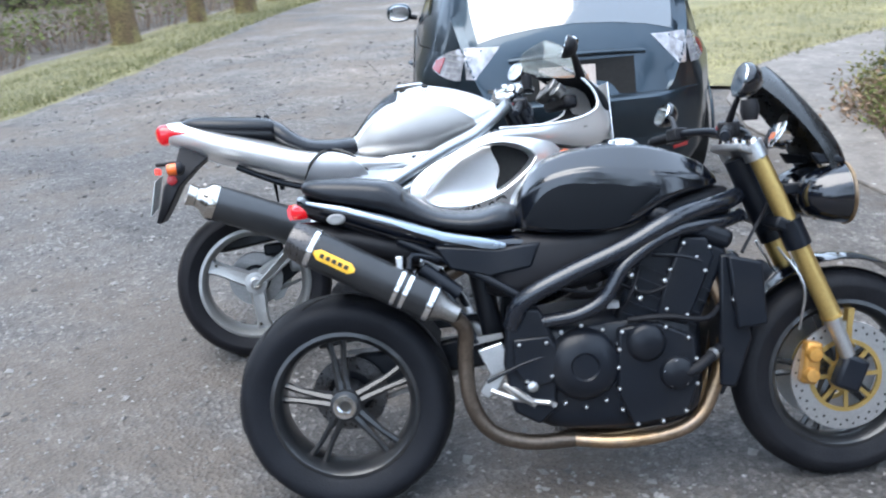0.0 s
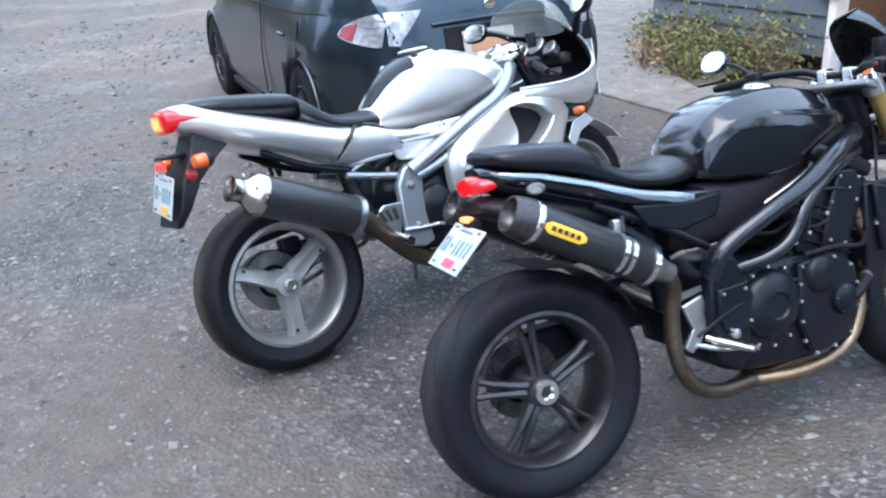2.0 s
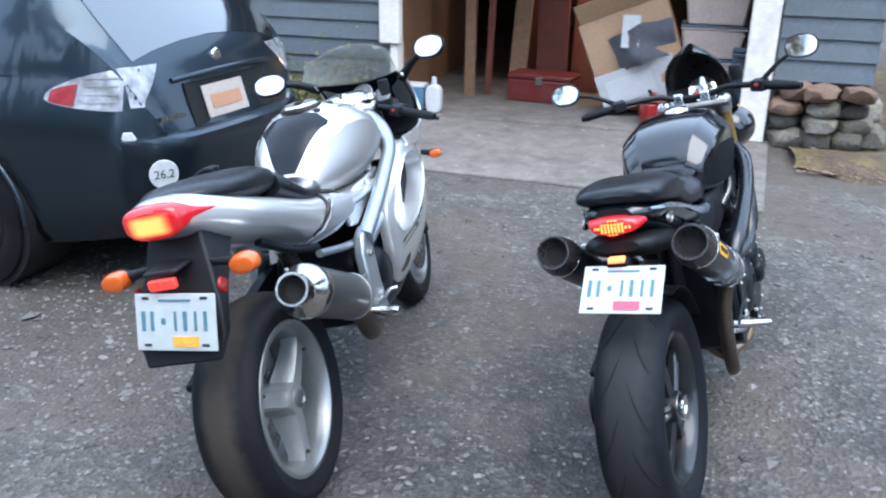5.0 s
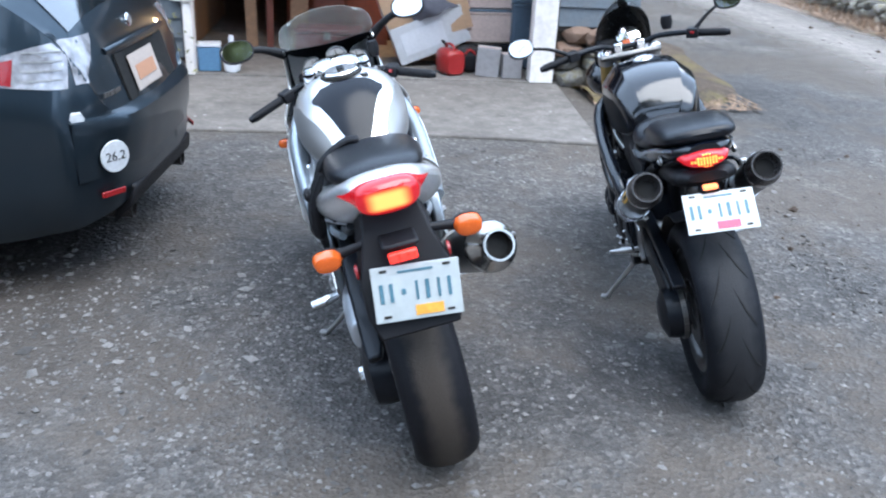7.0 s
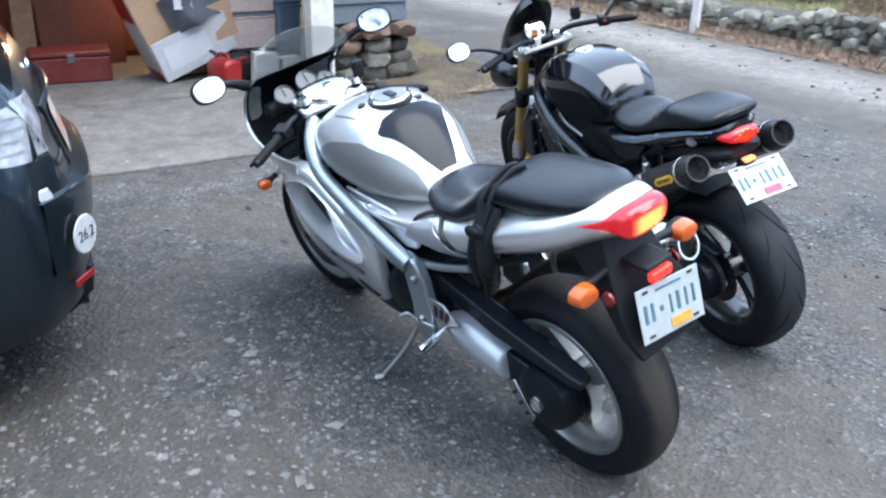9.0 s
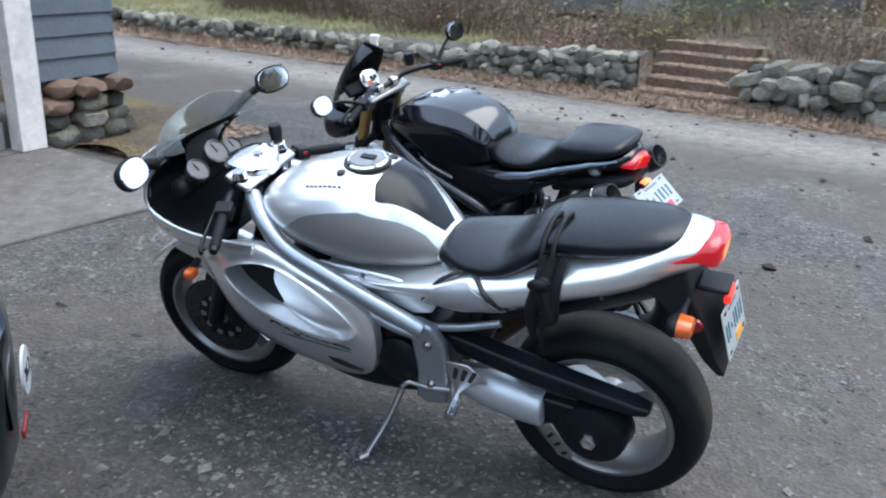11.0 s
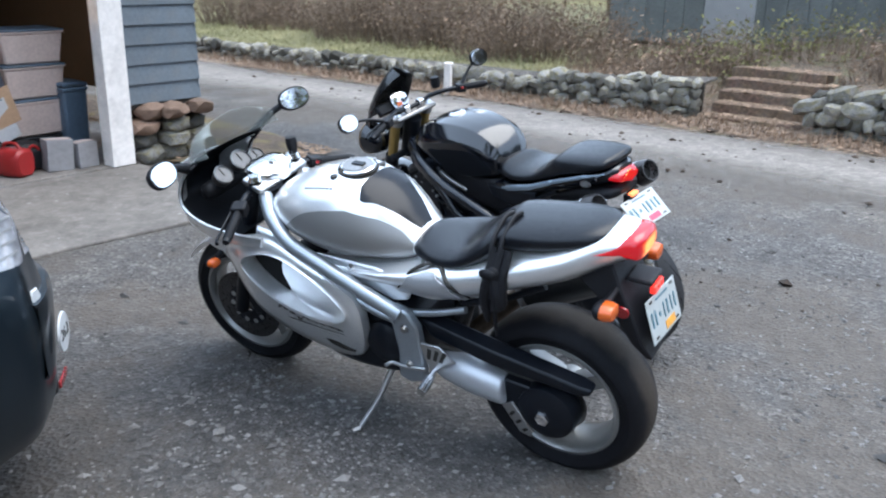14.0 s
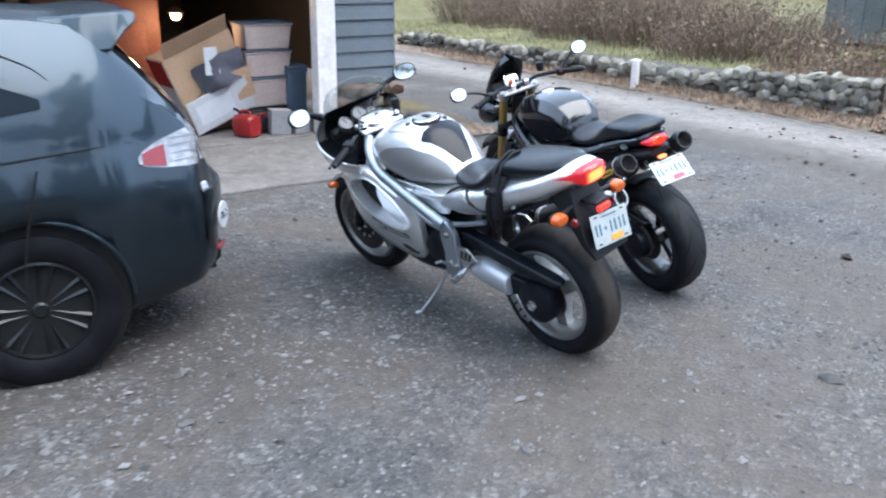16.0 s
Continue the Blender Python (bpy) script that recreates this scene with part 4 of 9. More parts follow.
# seats
part("rider_seat", pod([(0.505, 0.785, 0.06, 0.025, 0.02, 2, 2), (0.47, 0.795, 0.105, 0.045, 0.03, 2.3, 2.2), (0.38, 0.80, 0.148, 0.042, 0.035, 2.5, 2.2), (0.28, 0.818, 0.158, 0.045, 0.035, 2.5, 2.2), (0.20, 0.862, 0.146, 0.066, 0.045, 2.5, 2.2), (0.165, 0.890, 0.128, 0.060, 0.05, 2.4, 2.2)], 32, 5), VINYL, SV, "black vinyl rider seat")
part("pillion_seat", pod([(0.172, 0.912, 0.108, 0.022, 0.05, 2.3, 2.2), (0.145, 0.919, 0.126, 0.040, 0.055, 2.5, 2.2), (0.0, 0.936, 0.130, 0.046, 0.05, 2.5, 2.2), (-0.12, 0.956, 0.112, 0.038, 0.04, 2.5, 2.2), (-0.18, 0.964, 0.078, 0.026, 0.03, 2.2, 2), (-0.2, 0.965, 0.04, 0.010, 0.012, 2, 2)], 32, 5), VINYL, SV, "black vinyl pillion seat")

# rear mudguard, plate, indicators
guard = part("mudguard", skin([[(-0.07, -0.20, 0.90), (0.07, -0.20, 0.90), (0.09, -0.09, 0.84), (-0.09, -0.09, 0.84)], [(-0.088, -0.235, 0.815), (0.088, -0.235, 0.815), (0.10, -0.15, 0.80), (-0.10, -0.15, 0.80)],
             [(-0.116, -0.285, 0.74), (0.116, -0.285, 0.74), (0.112, -0.225, 0.735), (-0.112, -0.225, 0.735)], [(-0.118, -0.312, 0.66), (0.118, -0.312, 0.66), (0.112, -0.275, 0.655), (-0.112, -0.275, 0.655)], [(-0.100, -0.336, 0.605), (0.100, -0.336, 0.605), (0.095, -0.315, 0.600), (-0.095, -0.315, 0.600)]]), PLASTIC, SV, "black plastic mudguard", bevel=0.006)
part("reflector", box(-0.035, 0.035, -0.318, -0.30, 0.79, 0.815), RED_LIT, guard, "lit red strip", bevel=0.004)
part("lamp_hood", box(-0.045, 0.045, -0.312, -0.23, 0.822, 0.836), PLASTIC, guard, bevel=0.008)
for s in (-1, 1):
    part("reflector", lathe([(0.001, s * 0.009), (0.018, s * 0.007), (0.02, 0)], 20), RED_REFLECTOR, guard, "round red reflector", m=Matrix.Translation((s * 0.112, -0.250, 0.762)))
    indicator(SV, (s * 0.06, -0.22, 0.82), (s * 0.165, -0.215, 0.802))
number_plate(SV, (0.012, -0.327, 0.712), 0.212, 0.135, 16, ORANGE_TAG, 0.12, 7)

# frame, engine, swingarm
for s in (-1, 1):
    fr = part("frame_spar", tube([(s * 0.10, 1.12, 0.885), (s * 0.165, 1.04, 0.84), (s * 0.205, 0.94, 0.785), (s * 0.215, 0.80, 0.735), (s * 0.21, 0.62, 0.655), (s * 0.20, 0.50, 0.60)], 0.026, 14, 6), FRAME, SV, "grey oval frame tube")
    part("lower_tube", tube([(s * 0.15, 1.05, 0.78), (s * 0.195, 0.93, 0.735), (s * 0.205, 0.78, 0.67), (s * 0.205, 0.62, 0.60), (s * 0.20, 0.52, 0.575)], 0.017, 12, 5), FRAME, fr)
    pl = part("frame_plate", slab([(0.52, 0.63), (0.47, 0.615), (0.435, 0.56), (0.43, 0.45), (0.435, 0.335), (0.50, 0.315), (0.545, 0.33), (0.53, 0.44), (0.54, 0.55), (0.57, 0.61)], s * 0.17, s * 0.205), FRAME, SV, "cast grey frame plate", bevel=0.008)
    bolts(pl, [(s * 0.206, 0.485, 0.55), (s * 0.206, 0.485, 0.40)], 0.016, (s, 0, 0), STEEL)
    part("subframe", tube([(s * 0.16, 0.50, 0.585), (s * 0.155, 0.40, 0.605), (s * 0.13, 0.28, 0.635)], 0.013, 10, 4), FRAME, SV)
    part("seat_rail", tube([(s * 0.12, 0.30, 0.65), (s * 0.11, 0.15, 0.70), (s * 0.10, 0.0, 0.78)], 0.012, 10, 3), SATIN, SV)
    part("side_cover", slab([(0.44, 0.72), (0.60, 0.745), (0.86, 0.745), (0.80, 0.715), (0.66, 0.665), (0.54, 0.63), (0.48, 0.645)], s * 0.155, s * 0.176), SILVER, SV, "silver panel below the tank", bevel=0.008)
    br = part("footrest_bracket", slab([(0.44, 0.50), (0.36, 0.505), (0.30, 0.455), (0.345, 0.435), (0.39, 0.39), (0.41, 0.39)], s * 0.190, s * 0.200, 1), ALU, SV, "finned alloy heel guard", bevel=0.003)
    for i in range(3):
        part("slot", slab([(0.33 + 0.03 * i, 0.485), (0.345 + 0.03 * i, 0.488), (0.365 + 0.024 * i, 0.445), (0.352 + 0.024 * i, 0.442)], s * 0.1995, s * 0.2025), DARK_INK, br)
    part("footrest", tube([(s * 0.195, 0.40, 0.385), (s * 0.235, 0.395, 0.378), (s * 0.29, 0.39, 0.372)], [0.009, 0.018, 0.017], 12, 2), CHROME, br)
    part("pedal", tube([(s * 0.21, 0.42, 0.40), (s * 0.215, 0.50, 0.39), (s * 0.21, 0.56, 0.385), (s * 0.235, 0.575, 0.385)], 0.007, 8, 4), ALU, br)
eng = part("engine", pod([(0.50, 0.42, 0.12, 0.10, 0.12, 4, 4), (0.56, 0.43, 0.17, 0.14, 0.15, 5, 5), (0.80, 0.46, 0.185, 0.16, 0.20, 5, 5), (0.98, 0.52, 0.17, 0.18, 0.22, 5, 5), (1.04, 0.54, 0.14, 0.15, 0.15, 4, 4)], 32, 3), SATIN, SV, "black engine behind the fairing")
for s in (-1, 1):
    part("clutch_cover", lathe([(0.001, s * 0.045), (0.06, s * 0.04), (0.085, s * 0.02), (0.09, -s * 0.02)], 28), SATIN, eng, m=Matrix.Translation((s * 0.165, 0.60, 0.44)))
arm = part("swingarm", pod([(0.435, 0.388, 0.008, 0.010, 0.010, 2, 2), (0.425, 0.387, 0.028, 0.026, 0.026, 2.1, 2.1), (0.39, 0.385, 0.046, 0.044, 0.044, 2.2, 2.2), (0.32, 0.379, 0.056, 0.058, 0.056, 2.3, 2.3), (0.24, 0.369, 0.058, 0.062, 0.058, 2.4, 2.4), (0.165, 0.358, 0.053, 0.056, 0.052, 2.5, 2.5), (0.150, 0.356, 0.049, 0.052, 0.048, 2.5, 2.5), (0.145, 0.355, 0.038, 0.040, 0.038, 2.5, 2.5)], 28, 4, -0.135), SATIN_SILVER, SV, "grey single-sided swingarm")
part("arm_web", slab([(0.20, 0.41), (0.02, 0.40), (-0.06, 0.36), (-0.05, 0.28), (0.08, 0.25), (0.20, 0.32)], -0.10, -0.15), SATIN, arm, bevel=0.008)
hub = part("hub_carrier", lathe([(0.012, -0.175), (0.06, -0.172), (0.098, -0.155), (0.104, -0.13), (0.104, -0.095)], 40), SATIN, arm, "round black eccentric hub", m=Matrix.Translation((0, 0.0, 0.318)))
part("axle_nut", lathe([(0.010, -0.186), (0.017, -0.190), (0.024, -0.186), (0.026, -0.172)], 6), CHROME, hub, m=Matrix.Translation((0, 0.0, 0.315)))
part("chain_guard", skin([[(-0.10, 0.46, 0.575), (-0.155, 0.46, 0.565), (-0.155, 0.42, 0.50), (-0.10, 0.42, 0.51)], [(-0.10, 0.20, 0.53), (-0.16, 0.20, 0.52), (-0.16, 0.18, 0.455), (-0.10, 0.18, 0.465)],
     [(-0.10, -0.12, 0.478), (-0.155, -0.12, 0.468), (-0.155, -0.11, 0.432), (-0.10, -0.11, 0.44)], [(-0.11, -0.165, 0.468), (-0.15, -0.165, 0.462), (-0.15, -0.155, 0.438), (-0.11, -0.155, 0.442)]]), SATIN, SV, "black chain guard", bevel=0.008)
low = part("chain_shield", slab([(0.16, 0.30), (0.12, 0.325), (0.05, 0.22), (0.06, 0.195), (0.10, 0.205)], -0.15, -0.158), ALU, SV, "slotted alloy chain shield", bevel=0.003)
for i in range(3):
    part("slot", slab([(0.118 - 0.022 * i, 0.292 - 0.03 * i), (0.135 - 0.022 * i, 0.272 - 0.027 * i), (0.127 - 0.022 * i, 0.264 - 0.027 * i), (0.11 - 0.022 * i, 0.284 - 0.03 * i)], -0.157, -0.1595), DARK_INK, low)
# final drive chain along the left of the tyre
ch = bmesh.new()
for i in range(46):
    f = i / 45
    for dz, y0, z0, y1, z1 in ((0, 0.42, 0.43, 0.0, 0.405), (0, 0.42, 0.34, 0.0, 0.225)):
        box(-0.118, -0.102, -0.006, 0.006, -0.007, 0.007, ch, Matrix.Translation((0, y0 + (y1 - y0) * f, z0 + (z1 - z0) * f)))
for i in range(22):
    a = radians(90 + 180 * i / 21)
    box(-0.118, -0.102, -0.006, 0.006, -0.007, 0.007, ch, Matrix.Translation((0, 0.09 * math.cos(a), 0.315 + 0.09 * math.sin(a))) @ Matrix.Rotation(a - radians(90), 4, "X"))
part("chain", ch, CHAIN, SV, smooth=False)
part("shock", tube([(0.02, 0.42, 0.42), (0.0, 0.36, 0.56), (0, 0.33, 0.66)], 0.030, 14, 2), BURNT, SV, "dull rear spring")
part("rear_caliper", box(-0.10, -0.05, 0.05, 0.13, 0.40, 0.45), SATIN, SV, bevel=0.01)

# exhaust
pipe = part("exhaust_pipe", tube([(0.06, 0.98, 0.34), (0.05, 0.80, 0.22), (0.09, 0.62, 0.23), (0.14, 0.48, 0.29), (0.175, 0.36, 0.40), (0.20, 0.27, 0.485), (0.212, 0.235, 0.505)], 0.034, 16, 5), PIPE, SV, "dull steel exhaust pipe")
a, b = Vector((0.208, 0.245, 0.498)), Vector((0.252, -0.19, 0.703))
d = (b - a).normalized()
can = part("muffler", tube([a, a + d * 0.03, a + d * 0.38], [0.060, 0.068, 0.068], 28, 1), ALUCAN, SV, "satin dark muffler")
part("end_cap", lathe([(0.05, 0.375), (0.071, 0.375), (0.071, 0.395), (0.066, 0.408), (0.044, 0.428), (0.036, 0.45), (0.042, 0.482), (0.036, 0.482), (0.030, 0.455), (0.030, 0.43)], 32, closed=True), POLISHED, can, "polished end cap", m=Matrix.Translation(a) @ d.to_track_quat("X", "Z").to_matrix().to_4x4())
part("outlet", tube([a + d * 0.42, a + d * 0.45], [0.037, 0.037], 24, 1), GROOVE, can)
part("collar", tube([a + d * 0.0, a + d * 0.022], [0.0705, 0.0705], 28, 1), ALU, can)
bolts(can, [a + d * 0.41 + Vector((0.064 * math.cos(q), 0, 0.064 * math.sin(q))) for q in (0.3, 2.0, 4.2)], 0.006, (0, -1, 0), STEEL)

# side stand, with its foot on the ground
stand = part("side_stand", tube([(-0.13, 0.64, 0.27), (-0.20, 0.67, 0.17), (-0.293, 0.712, 0.080)], [0.012, 0.010, 0.009], 10, 3), ALU, SV, "alloy side stand, folded out")
part("foot", tube([(-0.285, 0.705, 0.084), (-0.31, 0.722, 0.084)], [0.016, 0.014], 10, 1), STEEL, stand)

# fairing sides with their oval ducts
OUT = [(1.315, 0.665), (1.27, 0.715), (1.16, 0.765), (1.06, 0.785), (0.97, 0.775), (0.85, 0.73), (0.72, 0.675), (0.655, 0.62), (0.645, 0.53), (0.668, 0.43), (0.715, 0.352), (0.80, 0.322), (0.93, 0.335), (1.06, 0.38), (1.18, 0.465), (1.25, 0.57)]
LIP = [(1.175, 0.665), (1.155, 0.692), (1.105, 0.720), (1.04, 0.738), (0.96, 0.738), (0.87, 0.706), (0.78, 0.652), (0.715, 0.592), (0.705, 0.565), (0.72, 0.545), (0.76, 0.527), (0.82, 0.515), (0.90, 0.517), (1.0, 0.542), (1.08, 0.584), (1.145, 0.63)]
HOLE = [(1.168, 0.662), (1.15, 0.688), (1.10, 0.712), (1.05, 0.728), (1.01, 0.728), (1.012, 0.70), (1.025, 0.668), (1.032, 0.642), (1.03, 0.616), (1.02, 0.59), (1.012, 0.57), (1.010, 0.558), (1.018, 0.552), (1.042, 0.564), (1.09, 0.592), (1.142, 0.632)]


def side_u(y, z):
    """How far the fairing stands out to the side."""
    u = 0.235 - 0.5 * max(0.0, 0.56 - z) ** 1.6 - 0.55 * max(0.0, y - 1.12) ** 1.5
    return u - 0.25 * max(0.0, z - 0.72) ** 1.2


def lerp2(a, b, f):
    return (a[0] + (b[0] - a[0]) * f, a[1] + (b[1] - a[1]) * f)


for s in (-1, 1):
    oo, ll, hh = (catmull([*q, q[0]], 3)[:-1] for q in (OUT, LIP, HOLE))
    rings = []
    for f, du in ((0.0, -0.035), (0.012, -0.012), (0.05, 0.0), (0.3, 0.006), (0.6, 0.010), (0.88, 0.012), (0.96, 0.018), (1.0, 0.014)):
        rings.append([(s * (side_u(*p) + du), p[0], p[1]) for p in (lerp2(o, q, f) for o, q in zip(oo, ll))])
    for f, du in ((0.05, -0.010), (0.22, -0.026), (0.55, -0.040), (1.0, -0.052)):
        rings.append([(s * (side_u(*p) + du), p[0], p[1]) for p in (lerp2(q, h, f) for q, h in zip(ll, hh))])
    fair = part("side_fairing", skin(rings, True, False), SILVER, SV, "silver side fairing with an oval duct", sharp=50)
    part("duct", skin([rings[-1], [(s * 0.10, p[1], p[2]) for p in rings[-1]]], True, True), GROOVE, fair, "dark duct opening")
    part("vent", slab([(0.86, 0.425), (0.80, 0.415), (0.72, 0.385), (0.78, 0.385), (0.83, 0.395)], s * (side_u(0.79, 0.405) - 0.02), s * (side_u(0.79, 0.405) + 0.010)), DARK_INK, fair)
    for y0, y1, z, rise, r in ((1.035, 0.985, 0.512, 0.016, 0.0045), (0.982, 0.955, 0.500, 0.010, 0.004), (0.950, 0.925, 0.497, -0.010, 0.004), (0.922, 0.885, 0.493, 0.018, 0.0055), (0.880, 0.850, 0.490, 0.009, 0.004), (0.846, 0.815, 0.488, 0.009, 0.004), (0.812, 0.735, 0.489, 0.004, 0.004), (1.00, 0.74, 0.474, 0.0, 0.0022)):
        pts = [(y0 + (y1 - y0) * f, z + rise * math.sin(math.pi * f) - 0.006 * f) for f in (0.0, 0.25, 0.5, 0.75, 1.0)]
        part("bar", tube([(s * (side_u(y, q) + 0.0095), y, q) for y, q in pts], [0.0015, r * 1.4, r * 1.1, r * 1.4, 0.0015], 6, 2), DARK_INK, fair)
part("belly", strip([[(x * w, y, z + 0.05 * abs(x) ** 2) for x in (-1, -0.5, 0, 0.5, 1)] for y, z, w in ((0.66, 0.27, 0.12), (0.85, 0.235, 0.14), (1.0, 0.28, 0.13), (1.12, 0.38, 0.10))], 0.004), SATIN, SV)

# nose cowl, screen and cockpit
RIM = [(0.235, 1.04, 0.795), (0.238, 1.16, 0.788), (0.232, 1.28, 0.786), (0.218, 1.39, 0.796), (0.200, 1.475, 0.828), (0.190, 1.475, 0.895), (0.186, 1.42, 0.965), (0.182, 1.36, 1.01)]
LOW = [(0.232, 1.04, 0.762), (0.222, 1.16, 0.735), (0.192, 1.28, 0.705), (0.155, 1.40, 0.680), (0.125, 1.50, 0.680), (0.105, 1.565, 0.74), (0.095, 1.565, 0.85), (0.085, 1.53, 0.93)]
rim, low = catmull(RIM, 5), catmull(LOW, 5)
halves = []
for s in (-1, 1):
    rows = []
    for p, q in zip(rim, low):
        row = []
        for f in (0.0, 0.06, 0.2, 0.4, 0.6, 0.8, 1.0):
            v = Vector(p).lerp(Vector(q), f)
            row.append((s * (v.x + 0.010 * math.sin(math.pi * f)), v.y + 0.008 * math.sin(math.pi * f), v.z - 0.012 * math.sin(math.pi * f)))
        rows.append(row)
    halves.append(part("nose_cowl", strip(rows, 0.005), SILVER, SV, "silver nose cowl side"))
    part("cowl_edge", tube([(s * p[0], p[1], p[2]) for p in rim[::4]], 0.006, 8, 2), SILVER, halves[-1])
rows = []
for p in rim[8:]:
    row = []
    for k in range(17):
        f = -1 + k / 8
        row.append((f * (p[0] - 0.008), p[1] - 0.004 + 0.115 * (1 - f * f) ** 0.7, p[2] - 0.004 - 0.03 * (1 - f * f)))
    rows.append(row)
part("inner_cowl", strip(rows, 0.003), MATT, SV, "black inner cowl")
part("front_panel", strip([[(x, 1.60 - 2.2 * x * x, z) for x in (-0.12, -0.06, 0.0, 0.06, 0.12)] for z in (0.69, 0.78, 0.87, 0.93)], 0.004), SILVER, SV, "silver nose between the lamps")
part("cowl_floor", strip([[(f * w, y, z) for f in (-1, -0.5, 0, 0.5, 1)] for y, z, w in ((1.18, 0.765, 0.226), (1.30, 0.755, 0.222), (1.42, 0.76, 0.205), (1.52, 0.775, 0.15))], 0.003), MATT, SV, "black inner panel below the dials")
rows = []
for i in range(9):
    f = i / 8
    row = []
    for j in range(19):
        q = radians(-92 + 184 * j / 18)
        c = 1 - math.cos(q)
        base = (0.186 * math.sin(q), 1.53 - 0.25 * c, 0.95 + 0.095 * c)
        top = (0.128 * math.sin(q), 1.345 - 0.055 * c, 1.142 - 0.03 * c)
        bow = 0.025 * math.sin(math.pi * f)
        row.append((base[0] + (top[0] - base[0]) * f ** 1.6, base[1] + (top[1] - base[1]) * f + bow * 0.6, base[2] + (top[2] - base[2]) * f + bow))
    rows.append(row)
part("windscreen", strip(rows, 0.003), SCREEN, SV, "clear smoke-tinted windscreen")
dash = part("instrument_panel", box(-0.15, 0.15, 1.36, 1.42, 0.84, 0.90), PLASTIC, SV, bevel=0.02)
for dx, dz, r in ((0.02, 0.940, 0.040), (-0.080, 0.922, 0.036), (0.100, 0.922, 0.032)):
    m = Matrix.Translation((dx, 1.345, dz)) @ Matrix.Rotation(radians(48), 4, "X")
    g = part("gauge", lathe([(r * 0.9, -0.03), (r * 1.08, 0.0), (r * 1.1, 0.008), (r * 0.98, 0.012), (r * 0.95, 0.004)], 28, "Z"), STEEL, dash, "steel gauge ring", m=m)
    part("dial", lathe([(0.0008, 0.006), (r * 0.97, 0.006), (r * 0.97, 0.002)], 28, "Z"), WHITE_DIAL, g, "pale dial", m=m)
    part("needle", box(-0.002, 0.002, -0.004, r * 0.75, 0.0065, 0.009), DARK_INK, g, m=m)
yoke = part("top_yoke", slab([(-0.13, -0.012), (0.13, -0.012), (0.13, 0.012), (-0.13, 0.012)], -0.055, 0.035), ALU, SV, "alloy top yoke", bevel=0.008, m=Matrix.Translation((0, 1.16, 0.935)) @ Matrix.Rotation(radians(90), 4, "Z") @ Matrix.Rotation(radians(-24), 4, "Y"))
part("stem_nut", lathe([(0.002, 0.03), (0.016, 0.03), (0.019, 0.0)], 6, "Z"), CHROME, yoke, m=Matrix.Translation((0, 1.155, 0.95)))
part("bar_clamp", pod([(1.10, 0.935, 0.03, 0.015, 0.02, 2, 2), (1.13, 0.942, 0.075, 0.022, 0.03, 3, 2), (1.17, 0.955, 0.09, 0.022, 0.04, 2.6, 3), (1.22, 0.955, 0.08, 0.022, 0.03, 3, 2), (1.27, 0.945, 0.04, 0.015, 0.02, 2, 2)], 16, 2), CHROME, yoke, "polished alloy clamp casting", sharp=25)
for s in (-1, 1):
    leg = part("fork_leg", tube([(s * 0.105, 1.415, 0.315), (s * 0.105, 1.32, 0.55), (s * 0.105, 1.15, 0.945)], [0.028, 0.027, 0.026], 16, 2), SATIN, SV)
    part("stanchion_cap", lathe([(0.002, 0.02), (0.02, 0.02), (0.027, 0.0)], 16, "Z"), CHROME, leg, m=Matrix.Translation((s * 0.105, 1.15, 0.945)))
    part("caliper", box(-0.02, 0.02, -0.035, 0.035, -0.06, 0.06), SATIN, leg, bevel=0.01, m=Matrix.Translation((s * 0.085, 1.33, 0.37)) @ Matrix.Rotation(radians(-24), 4, "X"))
    grip_set(SV, (s * 0.19, 1.155, 0.885), (s * 0.345, 1.085, 0.845), s)
    part("clip_on", tube([(s * 0.105, 1.165, 0.905), (s * 0.15, 1.165, 0.90), (s * 0.20, 1.15, 0.885)], 0.013, 10, 2), SATIN, SV)
    indicator(SV, (s * 0.215, 1.30, 0.675), (s * 0.262, 1.30, 0.662), size=0.68)
part("front_mudguard", strip([[(x, 1.43 + (0.325 - 0.35 * x * x) * math.cos(radians(q)), 0.30 + (0.325 - 2.2 * x * x) * math.sin(radians(q))) for x in (-0.075, -0.06, -0.03, 0, 0.03, 0.06, 0.075)] for q in range(35, 166, 10)], 0.004), SILVER, SV, "silver front mudguard")
mirror(SV, (-0.18, 1.41, 0.985), (-0.352, 1.315, 1.055), 0.066, 0.044, (0.24, -1, 0.40), r=0.014)
mirror(SV, (0.17, 1.43, 0.965), (0.338, 1.315, 1.075), 0.066, 0.044, (-0.30, -1, 0.42), r=0.014)
part("reservoir", lathe([(0.002, 0.03), (0.02, 0.028), (0.022, 0.0), (0.018, -0.03)], 18, "Z"), PLASTIC, SV, m=Matrix.Translation((0.16, 1.20, 0.97)))

